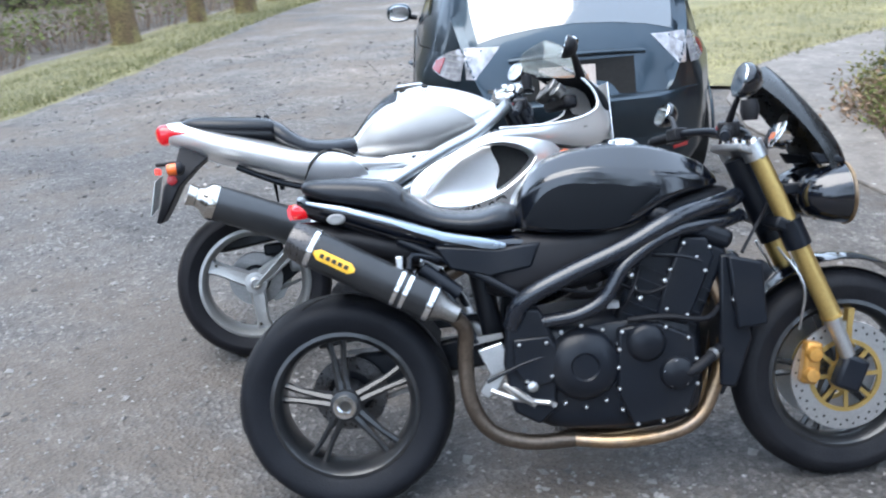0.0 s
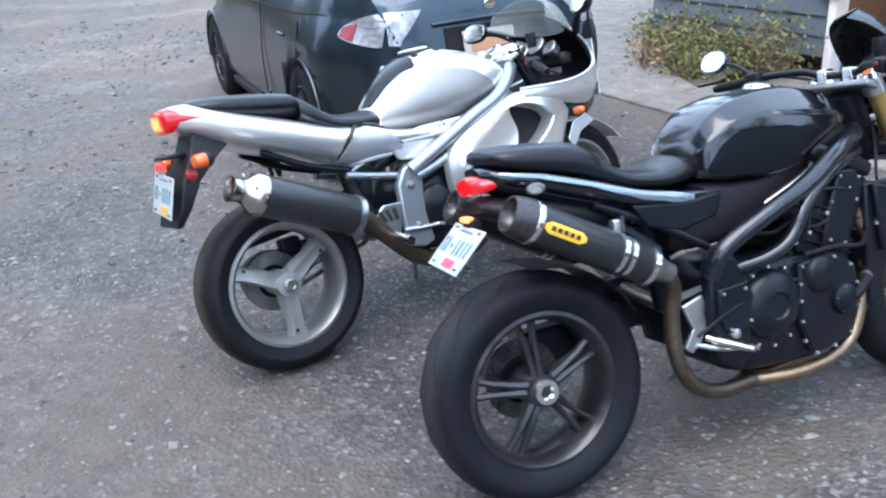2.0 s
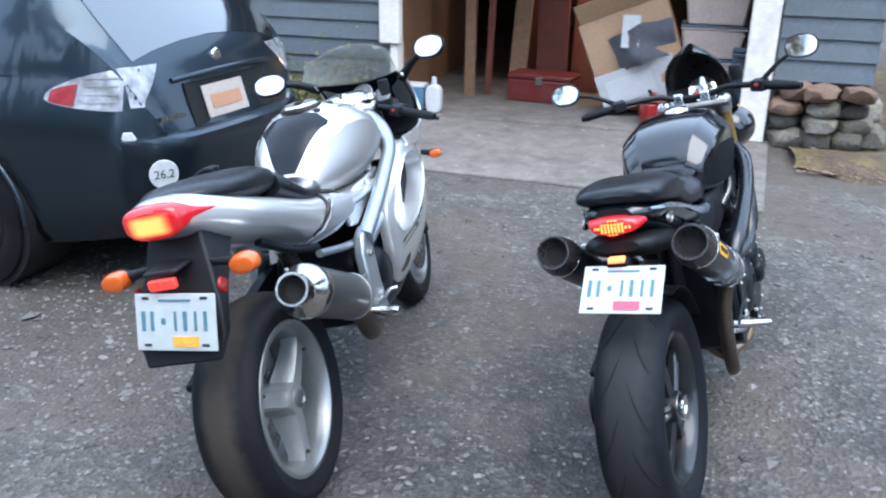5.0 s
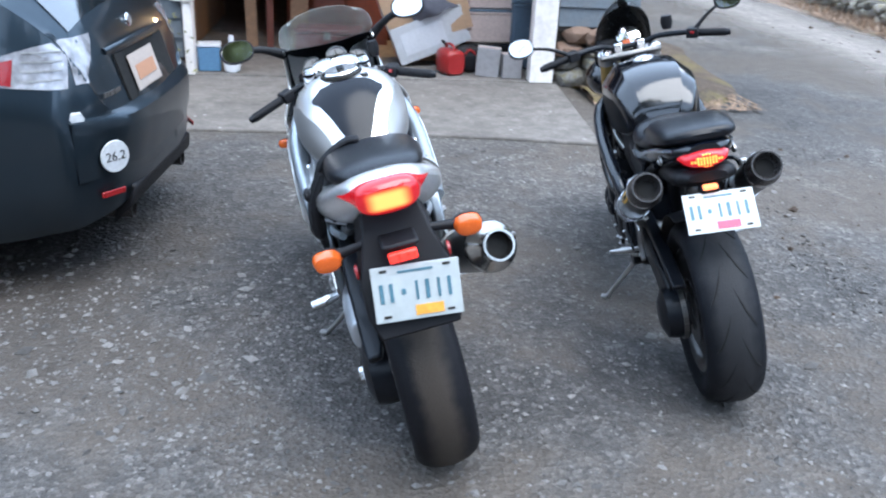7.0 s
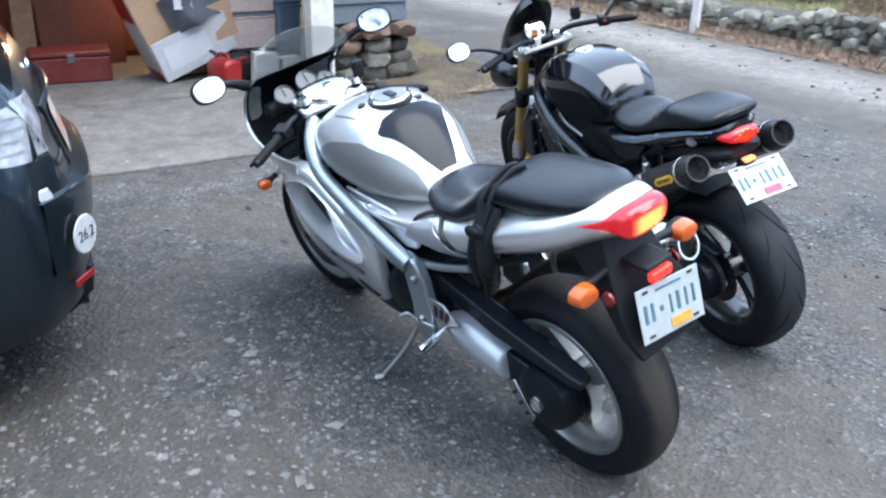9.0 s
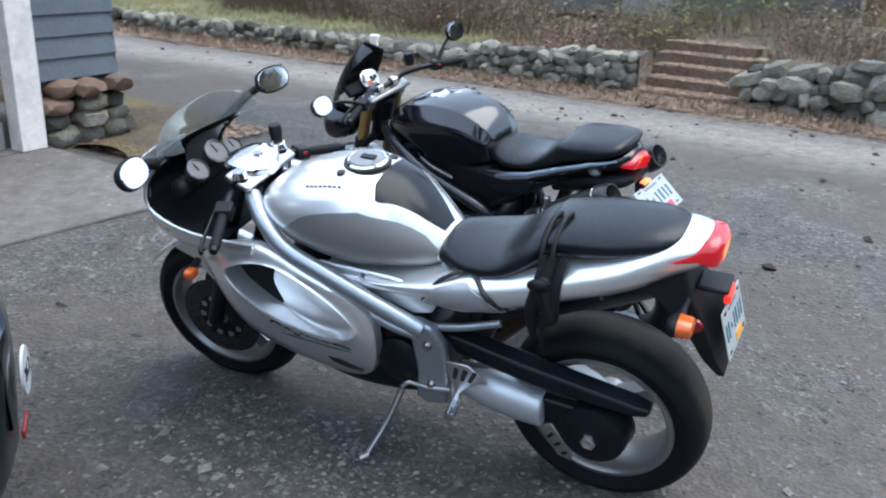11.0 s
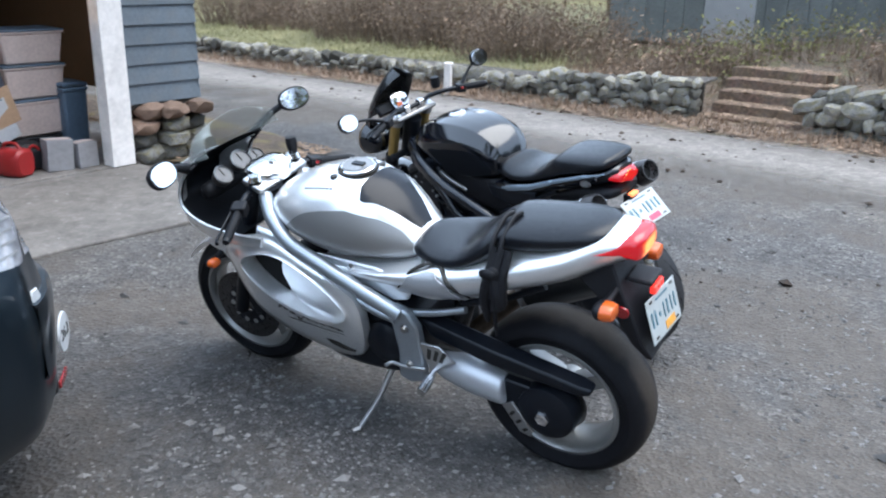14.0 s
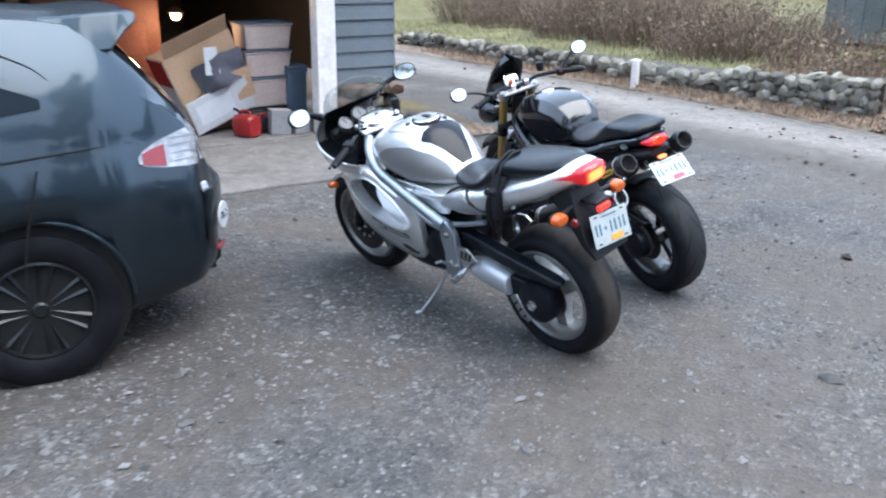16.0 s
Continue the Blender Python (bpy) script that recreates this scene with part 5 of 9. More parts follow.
# a black strap slung over the seat, its ends hanging down one side
strap = thing("luggage_strap", pose(0.2605, 0.02, -0.024, 0, -14, 6), "black webbing strap slung over the seat, ends dangling", "strap")
for k, (y0, dz) in enumerate(((0.135, 0.0), (0.105, 0.003))):
    part("band", tube([(-0.02, y0 + 0.004, 0.986 + dz), (-0.06, y0 + 0.012, 0.985 + dz), (-0.135, y0 + 0.015, 0.94 + dz), (-0.175, y0 + 0.01, 0.86)], 0.008, 8, 5), PLASTIC, strap)
for k, (y0, y1, z1, r) in enumerate(((0.14, 0.165, 0.68, 0.017), (0.115, 0.15, 0.72, 0.019), (0.09, 0.10, 0.75, 0.016), (0.12, 0.125, 0.73, 0.020), (0.10, 0.14, 0.63, 0.009))):
    part("loose_end", tube([(-0.14, y0, 0.925), (-0.178, y0 + 0.01, 0.85), (-0.188, (y0 + y1) / 2 + 0.012 * (-1) ** k, 0.77), (-0.182, y1, z1)], [r * 0.6, r * 0.9, r * 1.15, r * 0.5], 9, 5), PLASTIC, strap)
for k, (y, z, r) in enumerate(((0.13, 0.845, 0.026), (0.155, 0.80, 0.024), (0.12, 0.79, 0.022), (0.145, 0.86, 0.020))):
    part("knot", ball((-0.182 - 0.004 * k, y, z), r, 0.6, 1.0, 1.5, 10, Matrix.Rotation(0.5 * k, 4, "X")), PLASTIC, strap)
# fender flanks beside the front tyre
for s in (-1, 1):
    part("fender_flank", slab([(1.545, 0.585), (1.50, 0.625), (1.42, 0.60), (1.36, 0.50), (1.33, 0.42), (1.365, 0.41), (1.40, 0.48), (1.46, 0.555)], s * 0.074, s * 0.082), SILVER, SV, "silver fender flank", bevel=0.003)

# ---- the black naked motorcycle ----
BK = thing("motorcycle", pose(1.281, 0.36, 0.002, 0, -14.5, -7), "black naked motorcycle leaning on its side stand, twin high mufflers", "motorcycle", "parked motorcycles")

rear = part("wheel", rim_mesh(0.074), WHEEL_BLACK, BK, "black wheel with five split spokes")
at(rear, 0, 0, 0.282)
part("hub", lathe([(0.02, -0.06), (0.05, -0.06), (0.054, 0.02), (0.045, 0.07), (0.02, 0.074)], 32), WHEEL_BLACK, rear)
add_spokes(rear, twin_spokes, 5, 5, 0.012, 0.06, WHEEL_BLACK)
part("tyre", tyre_mesh(0.324, 0.184), TREAD, rear, "worn tyre with slanting grooves")
for i in range(26):
    part("groove", groove_mesh(0.324, 0.184, 26, only=i), GROOVE, rear)
part("axle_nut", lathe([(0.014, 0.078), (0.020, 0.086), (0.034, 0.086), (0.036, 0.074), (0.036, 0.066)], 28), CHROME, rear, "large bright axle nut")
part("axle_bore", lathe([(0.001, 0.0795), (0.017, 0.0795), (0.017, 0.076)], 20), DARK_INK, rear)
part("brake_disc", disc_mesh(0.07, 0.115, -0.07), BURNT, rear)
front = part("wheel", rim_mesh(0.05), WHEEL_BLACK, BK, "black front wheel with five split spokes")
front.matrix_local = pose(0, 1.458, 0.266, 0, 0, 3)
part("hub", lathe([(0.02, -0.05), (0.035, -0.05), (0.035, 0.05), (0.02, 0.05)], 28), WHEEL_BLACK, front)
add_spokes(front, twin_spokes, 5, 10, -0.02, 0.02, WHEEL_BLACK)
part("tyre", tyre_mesh(0.313, 0.124), RUBBER, front)
for s in (-1, 1):
    d = part("brake_disc", disc_mesh(0.108, 0.160, s * 0.06), ALU, BK, "bright drilled brake disc")
    d.matrix_local = pose(0, 1.458, 0.266, 0, 0, 3)
    part("disc_carrier", twin_spokes(lathe([(0.03, s * 0.054), (0.05, s * 0.054), (0.05, s * 0.066), (0.03, s * 0.066)], 28, closed=True, bm=lathe([(0.095, s * 0.056), (0.108, s * 0.056), (0.108, s * 0.064), (0.095, s * 0.064)], 40, closed=True)), 1, 0, s * 0.056, s * 0.062), GOLD, d, "gold disc carrier")
    for i in range(8):
        part("carrier_arm", box(s * 0.060 - 0.003, s * 0.060 + 0.003, -0.006, 0.006, 0.045, 0.10, None, Matrix.Rotation(radians(45 * i), 4, "X")), GOLD, d)
    add_holes(d, 0.134, s * 0.0628, 24, 0.004, DARK_INK)
    add_holes(d, 0.147, s * 0.0628, 24, 0.0035, DARK_INK, 0.13)

# tank, seat, tail
B_TANK = [(0.525, 0.775, 0.80, 0.815, 0.075), (0.55, 0.765, 0.850, 0.876, 0.118), (0.60, 0.755, 0.890, 0.936, 0.144), (0.66, 0.748, 0.912, 0.968, 0.160), (0.75, 0.742, 0.920, 0.986, 0.170), (0.85, 0.752, 0.908, 0.988, 0.172),
          (0.93, 0.80, 0.896, 0.976, 0.168), (1.0, 0.83, 0.884, 0.954, 0.152), (1.07, 0.845, 0.870, 0.918, 0.120), (1.115, 0.85, 0.860, 0.878, 0.06)]
fine = catmull(B_TANK, 6)
rings = []
for y, zb, zs, zt, hw in fine:
    half = [tuple(p) for p in catmull([(0.0, zb), (hw * 0.80, zb), (hw * 0.985, zb + 0.14 * (zs - zb)), (hw, zb + 0.5 * (zs - zb)), (hw * 0.995, zs - 0.10 * (zs - zb)), (hw * 0.97, zs), (hw * 0.93, zs + 0.16 * (zt - zs)), (hw * 0.66, zt - 0.22 * (zt - zs)), (hw * 0.58, zt - 0.13 * (zt - zs)), (hw * 0.3, zt - 0.03 * (zt - zs)), (0.0, zt)], 3)]
    rings.append([(x, y, z) for x, z in half] + [(-x, y, z) for x, z in half[-2:0:-1]])
tank = part("fuel_tank", skin(rings), BLACK, BK, "gloss black tank", sharp=30)
ys = [r[0] for r in fine]
for s in (-1, 1):
    rows = []
    for y, lo, hi in catmull([(0.562, 0.778, 0.80), (0.60, 0.770, 0.856), (0.64, 0.764, 0.884), (0.70, 0.758, 0.894), (0.80, 0.758, 0.886), (0.85, 0.780, 0.874), (0.90, 0.818, 0.868), (0.928, 0.842, 0.858)], 3):
        hw = float(np.interp(y, ys, [r[4] for r in fine]))
        rows.append([(s * (hw + 0.003 - 0.004 * (2 * k / 5 - 1) ** 2), y, lo + (hi - lo) * k / 5) for k in range(6)])
    part("knee_panel", strip(rows, 0.003), MATT, tank, "satin black knee panel")
part("airbox", pod([(0.44, 0.66, 0.09, 0.06, 0.08, 4, 4), (0.50, 0.67, 0.125, 0.085, 0.10, 5, 5), (0.75, 0.68, 0.135, 0.075, 0.09, 5, 5), (0.95, 0.74, 0.125, 0.08, 0.06, 5, 5), (1.08, 0.78, 0.10, 0.07, 0.06, 4, 4), (1.15, 0.80, 0.05, 0.04, 0.05, 3, 3)], 28, 3), PLASTIC, BK, "black airbox under the tank")
part("steering_head", tube([(0, 1.20, 0.92), (0, 1.285, 0.71)], 0.045, 18, 1), SATIN, BK)
part("filler_cap", lathe([(0.002, 0.012), (0.03, 0.012), (0.044, 0.004), (0.05, -0.012)], 32, "Z"), CHROME, tank, "bright round filler cap", m=Matrix.Translation((0, 0.87, 0.985)) @ Matrix.Rotation(radians(-10), 4, "X"))
part("cap_centre", lathe([(0.002, 0.014), (0.022, 0.013), (0.03, 0.008)], 24, "Z"), SATIN, tank, m=Matrix.Translation((0, 0.87, 0.987)) @ Matrix.Rotation(radians(-10), 4, "X"))
part("seat", pod([(-0.075, 0.925, 0.045, 0.008, 0.01, 2, 2), (-0.055, 0.922, 0.102, 0.026, 0.02, 2.8, 2.4), (0.02, 0.905, 0.124, 0.044, 0.03, 3.4, 2.6), (0.13, 0.885, 0.130, 0.054, 0.04, 3.6, 2.8), (0.19, 0.868, 0.128, 0.057, 0.045, 3.4, 2.8), (0.245, 0.84, 0.122, 0.04, 0.045, 3.0, 2.6),
     (0.32, 0.805, 0.128, 0.032, 0.035, 2.5, 2.2), (0.42, 0.79, 0.136, 0.034, 0.035, 2.5, 2.2), (0.50, 0.795, 0.122, 0.046, 0.04, 2.4, 2.2), (0.55, 0.79, 0.09, 0.035, 0.03, 2.2, 2)], 32, 5), VINYL, BK, "black stepped dual seat")
for s in (-1, 1):
    part("seat_seam", tube([(s * 0.128, 0.225, 0.87), (s * 0.11, 0.222, 0.893), (0, 0.215, 0.902)], 0.0025, 6, 4), DARK_INK, BK)
B_TAIL = [(-0.09, 0.885, 0.05, 0.02, 0.02, 2, 2), (-0.05, 0.875, 0.092, 0.032, 0.045, 2.5, 2.3), (0.05, 0.855, 0.118, 0.025, 0.065, 2.8, 2.3), (0.18, 0.815, 0.130, 0.020, 0.075, 2.8, 2.3), (0.33, 0.765, 0.136, 0.018, 0.065, 2.8, 2.3), (0.46, 0.735, 0.135, 0.025, 0.05, 2.8, 2.3), (0.58, 0.725, 0.12, 0.03, 0.04, 2.4, 2.3)]
tail = part("tail_unit", pod(B_TAIL, 32, 5), BLACK, BK, "gloss black tail unit")
for s in (-1, 1):
    part("side_trim", side_patch(B_TAIL, [(-0.055, 0.882, 0.888), (0.05, 0.857, 0.868), (0.18, 0.814, 0.828), (0.33, 0.754, 0.774), (0.45, 0.722, 0.748), (0.50, 0.722, 0.732)], s, 0.006, 16, 4, 0.003), LIP_TRIM, tail, "slim bright side trim")
    oval = Matrix.Translation((s * 0.118, 0.03, 0.835)) @ Matrix.Rotation(radians(0 if s > 0 else 180), 4, "Z") @ Matrix.Diagonal((1, 1.35, 0.8, 1))
    badge = part("side_badge", lathe([(0.013, 0.001), (0.014, 0.004), (0.019, 0.003), (0.020, -0.004), (0.013, -0.004)], 24, closed=True), STEEL, tail, "oval metal badge", m=oval)
    part("badge_centre", lathe([(0.001, 0.002), (0.013, 0.0015), (0.0135, -0.003)], 20), TRIM_GREY, badge, m=oval)
    part("side_cover", slab([(0.30, 0.74), (0.48, 0.72), (0.60, 0.73), (0.57, 0.66), (0.45, 0.64), (0.34, 0.67)], s * 0.115, s * 0.135), SATIN, BK, bevel=0.008)
B_LAMP = [(-0.113, 0.858, 0.035, 0.014, 0.014, 2, 2), (-0.103, 0.858, 0.062, 0.024, 0.022, 2.2, 2.2), (-0.07, 0.862, 0.078, 0.026, 0.024, 2.2, 2.2), (-0.02, 0.865, 0.090, 0.014, 0.012, 2, 2)]
lamp = part("tail_lamp", pod(B_LAMP, 28, 4), RED_LENS, BK, "lit red tail lamp")
for i in range(13):
    for j in range(5):
        x, z = -0.054 + 0.009 * i, 0.0085 * (j - 2)
        if abs(x) / 0.050 + abs(z) / 0.024 <= 1.0:
            y = next((q[0] for q in catmull(B_LAMP, 12) if (abs(x) / q[2]) ** 2.1 + (abs(z) / q[4]) ** 2.1 <= 1.0), -0.10)
            part("diode", box(x - 0.0037, x + 0.0037, y - 0.0009, y + 0.004, 0.858 + z - 0.0035, 0.858 + z + 0.0035), LAMP_LED, lamp, "glowing diode", smooth=False)
for i in range(12):
    x = -0.0495 + 0.009 * i
    h = 0.024 * (1 - abs(x) / 0.062)
    y = next((q[0] for q in catmull(B_LAMP, 12) if (abs(x) / q[2]) ** 2.1 <= 0.9), -0.10)
    part("rib", box(x - 0.0008, x + 0.0008, y - 0.010, y + 0.01, 0.858 - h, 0.858 + h), RED_LENS, lamp, smooth=False)
tray = part("undertail", pod([(-0.105, 0.80, 0.06, 0.02, 0.012, 2.4, 2.4), (-0.06, 0.79, 0.10, 0.035, 0.03, 2.6, 2.4), (0.08, 0.765, 0.10, 0.04, 0.05, 2.6, 2.4), (0.25, 0.72, 0.09, 0.04, 0.05, 2.4, 2.4)], 24, 4), PLASTIC, BK, "black undertail tray")
part("plate_lamp", box(-0.022, 0.022, -0.135, -0.11, 0.768, 0.782), LAMP_CORE, tray, "small lit plate lamp", bevel=0.004)
part("plate_bracket", box(-0.03, 0.03, -0.125, -0.09, 0.72, 0.775), PLASTIC, tray, bevel=0.006)
number_plate(BK, (0.014, -0.170, 0.709), 0.214, 0.136, 46, PINK_TAG, 0.08, 3)

# frame and engine
for s in (-1, 1):
    fr = part("frame_tube", tube([(s * 0.165, 0.50, 0.50), (s * 0.19, 0.535, 0.575), (s * 0.205, 0.66, 0.64), (s * 0.208, 0.82, 0.705), (s * 0.185, 0.97, 0.775), (s * 0.10, 1.12, 0.80), (s * 0.05, 1.17, 0.81)], 0.026, 16, 6), FRAME_BLACK, BK, "gloss black frame tube")
    part("lower_tube", tube([(s * 0.17, 0.59, 0.51), (s * 0.20, 0.68, 0.528), (s * 0.21, 0.755, 0.57), (s * 0.21, 0.82, 0.66), (s * 0.19, 0.95, 0.735), (s * 0.12, 1.10, 0.745), (s * 0.05, 1.18, 0.755)], 0.020, 14, 6), FRAME_BLACK, fr)
    pl = part("pivot_plate", slab([(0.49, 0.56), (0.47, 0.40), (0.49, 0.26), (0.56, 0.22), (0.61, 0.26), (0.62, 0.45), (0.58, 0.55)], s * 0.14, s * 0.185), SATIN, BK, bevel=0.01)
    bolts(pl, [(s * 0.187, 0.545, 0.335)], 0.020, (s, 0, 0), ALU)
eng = part("engine", pod([(0.55, 0.34, 0.12, 0.13, 0.12, 5, 5), (0.60, 0.34, 0.165, 0.17, 0.15, 6, 6), (0.85, 0.33, 0.172, 0.19, 0.165, 6, 5), (0.99, 0.34, 0.165, 0.19, 0.15, 6, 5), (1.03, 0.36, 0.13, 0.14, 0.12, 5, 4)], 32, 3), SATIN, BK, "black three-cylinder engine, many screws")
part("cylinder_block", box(-0.155, 0.155, -0.10, 0.13, -0.14, 0.16), SATIN, eng, bevel=0.015, m=Matrix.Translation((0, 0.93, 0.58)) @ Matrix.Rotation(radians(-24), 4, "X"))
part("cam_cover", box(-0.165, 0.165, -0.12, 0.13, 0.0, 0.055), SATIN, eng, bevel=0.02, m=Matrix.Translation((0, 0.995, 0.72)) @ Matrix.Rotation(radians(-24), 4, "X"))
for s in (-1, 1):
    for i in range(5):
        part("cooling_fin", box(s * 0.155 - 0.003, s * 0.155 + 0.012, -0.09, 0.12, -0.11 + 0.035 * i, -0.104 + 0.035 * i), SATIN, eng, m=Matrix.Translation((0, 0.93, 0.58)) @ Matrix.Rotation(radians(-24), 4, "X"))
    cl = part("clutch_cover" if s > 0 else "alternator_cover", lathe([(0.001, s * 0.034), (0.035, s * 0.034), (0.040, s * 0.040), (0.060, s * 0.038), (0.088, s * 0.026), (0.100, s * 0.010), (0.103, -s * 0.02)], 40), SATIN, eng, "round black engine cover", m=Matrix.Translation((s * 0.17, 0.692, 0.382)))
    part("side_case", slab([(0.79, 0.48), (0.90, 0.49), (1.0, 0.44), (1.01, 0.33), (0.97, 0.22), (0.82, 0.20), (0.78, 0.30)], s * 0.165, s * 0.190), SATIN, eng, bevel=0.008)
    ring = [(s * 0.176, 0.692 + 0.114 * math.cos(radians(q)), 0.376 + 0.116 * math.sin(radians(q))) for q in range(0, 360, 30)]
    bolts(eng, ring, 0.0065, (s, 0, 0))
    bolts(eng, [(s * 0.192, y, z) for y, z in ((0.80, 0.47), (0.86, 0.482), (0.92, 0.475), (0.98, 0.44), (1.0, 0.38), (1.0, 0.31), (0.965, 0.235), (0.90, 0.21), (0.83, 0.205), (0.79, 0.25), (0.785, 0.31), (0.785, 0.37), (0.79, 0.42), (0.88, 0.40), (0.91, 0.34))], 0.0065, (s, 0, 0))
    bolts(eng, [(s * 0.165, y, z) for y, z in ((0.84, 0.62), (0.845, 0.585), (0.86, 0.555), (0.93, 0.60), (1.02, 0.66))], 0.009, (s, 0, 0))
    part("pump_cover", lathe([(0.001, s * 0.026), (0.030, s * 0.025), (0.044, s * 0.016), (0.048, 0.0)], 24), SATIN, eng, "small round pump cover", m=Matrix.Translation((s * 0.188, 0.945, 0.345)))
    part("pickup_cover", lathe([(0.001, s * 0.020), (0.040, s * 0.019), (0.052, s * 0.010), (0.056, -s * 0.004)], 24), SATIN, eng, "round pickup cover", m=Matrix.Translation((s * 0.188, 0.865, 0.435)))
    bolts(eng, [(s * 0.204, 0.945 + 0.036 * math.cos(q), 0.345 + 0.036 * math.sin(q)) for q in (0.4, 1.65, 2.9, 4.2, 5.4)], 0.005, (s, 0, 0))
    part("chain_case", slab([(0.90, 0.50), (0.985, 0.47), (1.07, 0.66), (1.05, 0.71), (0.985, 0.72), (0.93, 0.60)], s * 0.155, s * 0.172), SATIN, eng, bevel=0.008)
    bolts(eng, [(s * 0.173, y, z) for y, z in ((0.93, 0.52), (0.985, 0.50), (1.04, 0.62), (1.055, 0.685), (0.985, 0.70), (0.945, 0.63))], 0.006, (s, 0, 0))
    part("coolant_pipe", tube([(s * 0.12, 1.10, 0.40), (s * 0.185, 1.045, 0.385), (s * 0.20, 0.99, 0.35), (s * 0.195, 0.955, 0.345)], 0.016, 10, 4), RUBBER, eng)
    part("hose_clip", tube([(s * 0.176, 1.052, 0.388), (s * 0.186, 1.042, 0.384)], 0.018, 10, 1), ALU, eng)
    part("oil_line", tube([(s * 0.17, 0.80, 0.52), (s * 0.19, 0.83, 0.57), (s * 0.175, 0.86, 0.64)], 0.006, 8, 4), RUBBER, eng)
    part("injector_rail", tube([(s * 0.13, 0.74, 0.66), (s * 0.15, 0.82, 0.70), (s * 0.14, 0.90, 0.73)], 0.012, 10, 3), STEEL, eng)
    part("throttle_body", lathe([(0.02, -0.03), (0.034, -0.03), (0.036, 0.02), (0.03, 0.05)], 20, "Y"), SATIN, eng, m=Matrix.Translation((s * 0.12, 0.80, 0.64)) @ Matrix.Rotation(radians(-40), 4, "X"))
    part("wire_loom", tube([(s * 0.15, 0.62, 0.60), (s * 0.175, 0.72, 0.585), (s * 0.165, 0.80, 0.60), (s * 0.17, 0.88, 0.57), (s * 0.16, 0.98, 0.60)], 0.006, 8, 5), RUBBER, eng)
    part("sensor_plug", box(-0.012, 0.012, -0.018, 0.018, -0.01, 0.01), TRIM_GREY, eng, bevel=0.003, m=Matrix.Translation((s * 0.175, 0.78, 0.545)))
    part("sprocket_cover", slab([(0.50, 0.47), (0.60, 0.475), (0.625, 0.42), (0.60, 0.34), (0.53, 0.33), (0.495, 0.39)], s * 0.183, s * 0.196), SATIN, eng, bevel=0.008)
    bolts(eng, [(s * 0.197, y, z) for y, z in ((0.515, 0.455), (0.59, 0.455), (0.60, 0.36), (0.53, 0.35))], 0.006, (s, 0, 0))
    part("linkage_rod", tube([(s * 0.19, 0.42, 0.355), (s * 0.195, 0.52, 0.40), (s * 0.19, 0.60, 0.42)], 0.005, 8, 2), SATIN, eng)
    part("water_hose", tube([(s * 0.14, 1.09, 0.52), (s * 0.19, 1.03, 0.49), (s * 0.195, 0.92, 0.505), (s * 0.18, 0.82, 0.50)], 0.008, 8, 5), RUBBER, eng)
    part("throttle_linkage", tube([(s * 0.165, 0.90, 0.675), (s * 0.17, 0.98, 0.665), (s * 0.165, 1.05, 0.64)], 0.006, 8, 3), SATIN, eng)
rad = part("radiator", slab([(1.085, 0.66), (1.135, 0.66), (1.165, 0.42), (1.115, 0.28), (1.07, 0.29)], -0.165, 0.165), SATIN, BK, "black radiator", bevel=0.008)
for s in (-1, 1):
    part("side_tank", slab([(1.10, 0.66), (1.195, 0.635), (1.205, 0.46), (1.12, 0.45)], s * 0.165, s * 0.185), SATIN, rad, bevel=0.008)
    part("grey_strut", tube([(s * 0.17, 1.14, 0.63), (s * 0.172, 1.115, 0.53)], 0.008, 8, 1), ALU, rad)
part("belly_pan", slab([(1.08, 0.44), (1.12, 0.43), (1.11, 0.30), (1.085, 0.25), (1.06, 0.28)], -0.12, 0.14), PLASTIC, BK, bevel=0.01)

# exhaust: header under the engine, two high mufflers
for k, s in enumerate((-0.06, 0.05, 0.13)):
    part("header_pipe", tube([(s, 1.06, 0.60), (s * 1.05, 1.10, 0.48), (s * 1.05, 1.06, 0.28), (s * 1.1, 0.98, 0.175), (s * 0.9 + 0.03, 0.80, 0.145), (0.10, 0.62, 0.15)], 0.020, 14, 5), COPPER, BK, "heat-tinted header pipe")
link = part("link_pipe", tube([(0.11, 0.66, 0.148), (0.135, 0.52, 0.158), (0.152, 0.42, 0.205), (0.158, 0.37, 0.30), (0.160, 0.365, 0.42), (0.175, 0.37, 0.50), (0.195, 0.345, 0.545)], 0.0225, 16, 5), PIPE, BK, "brownish steel link pipe")
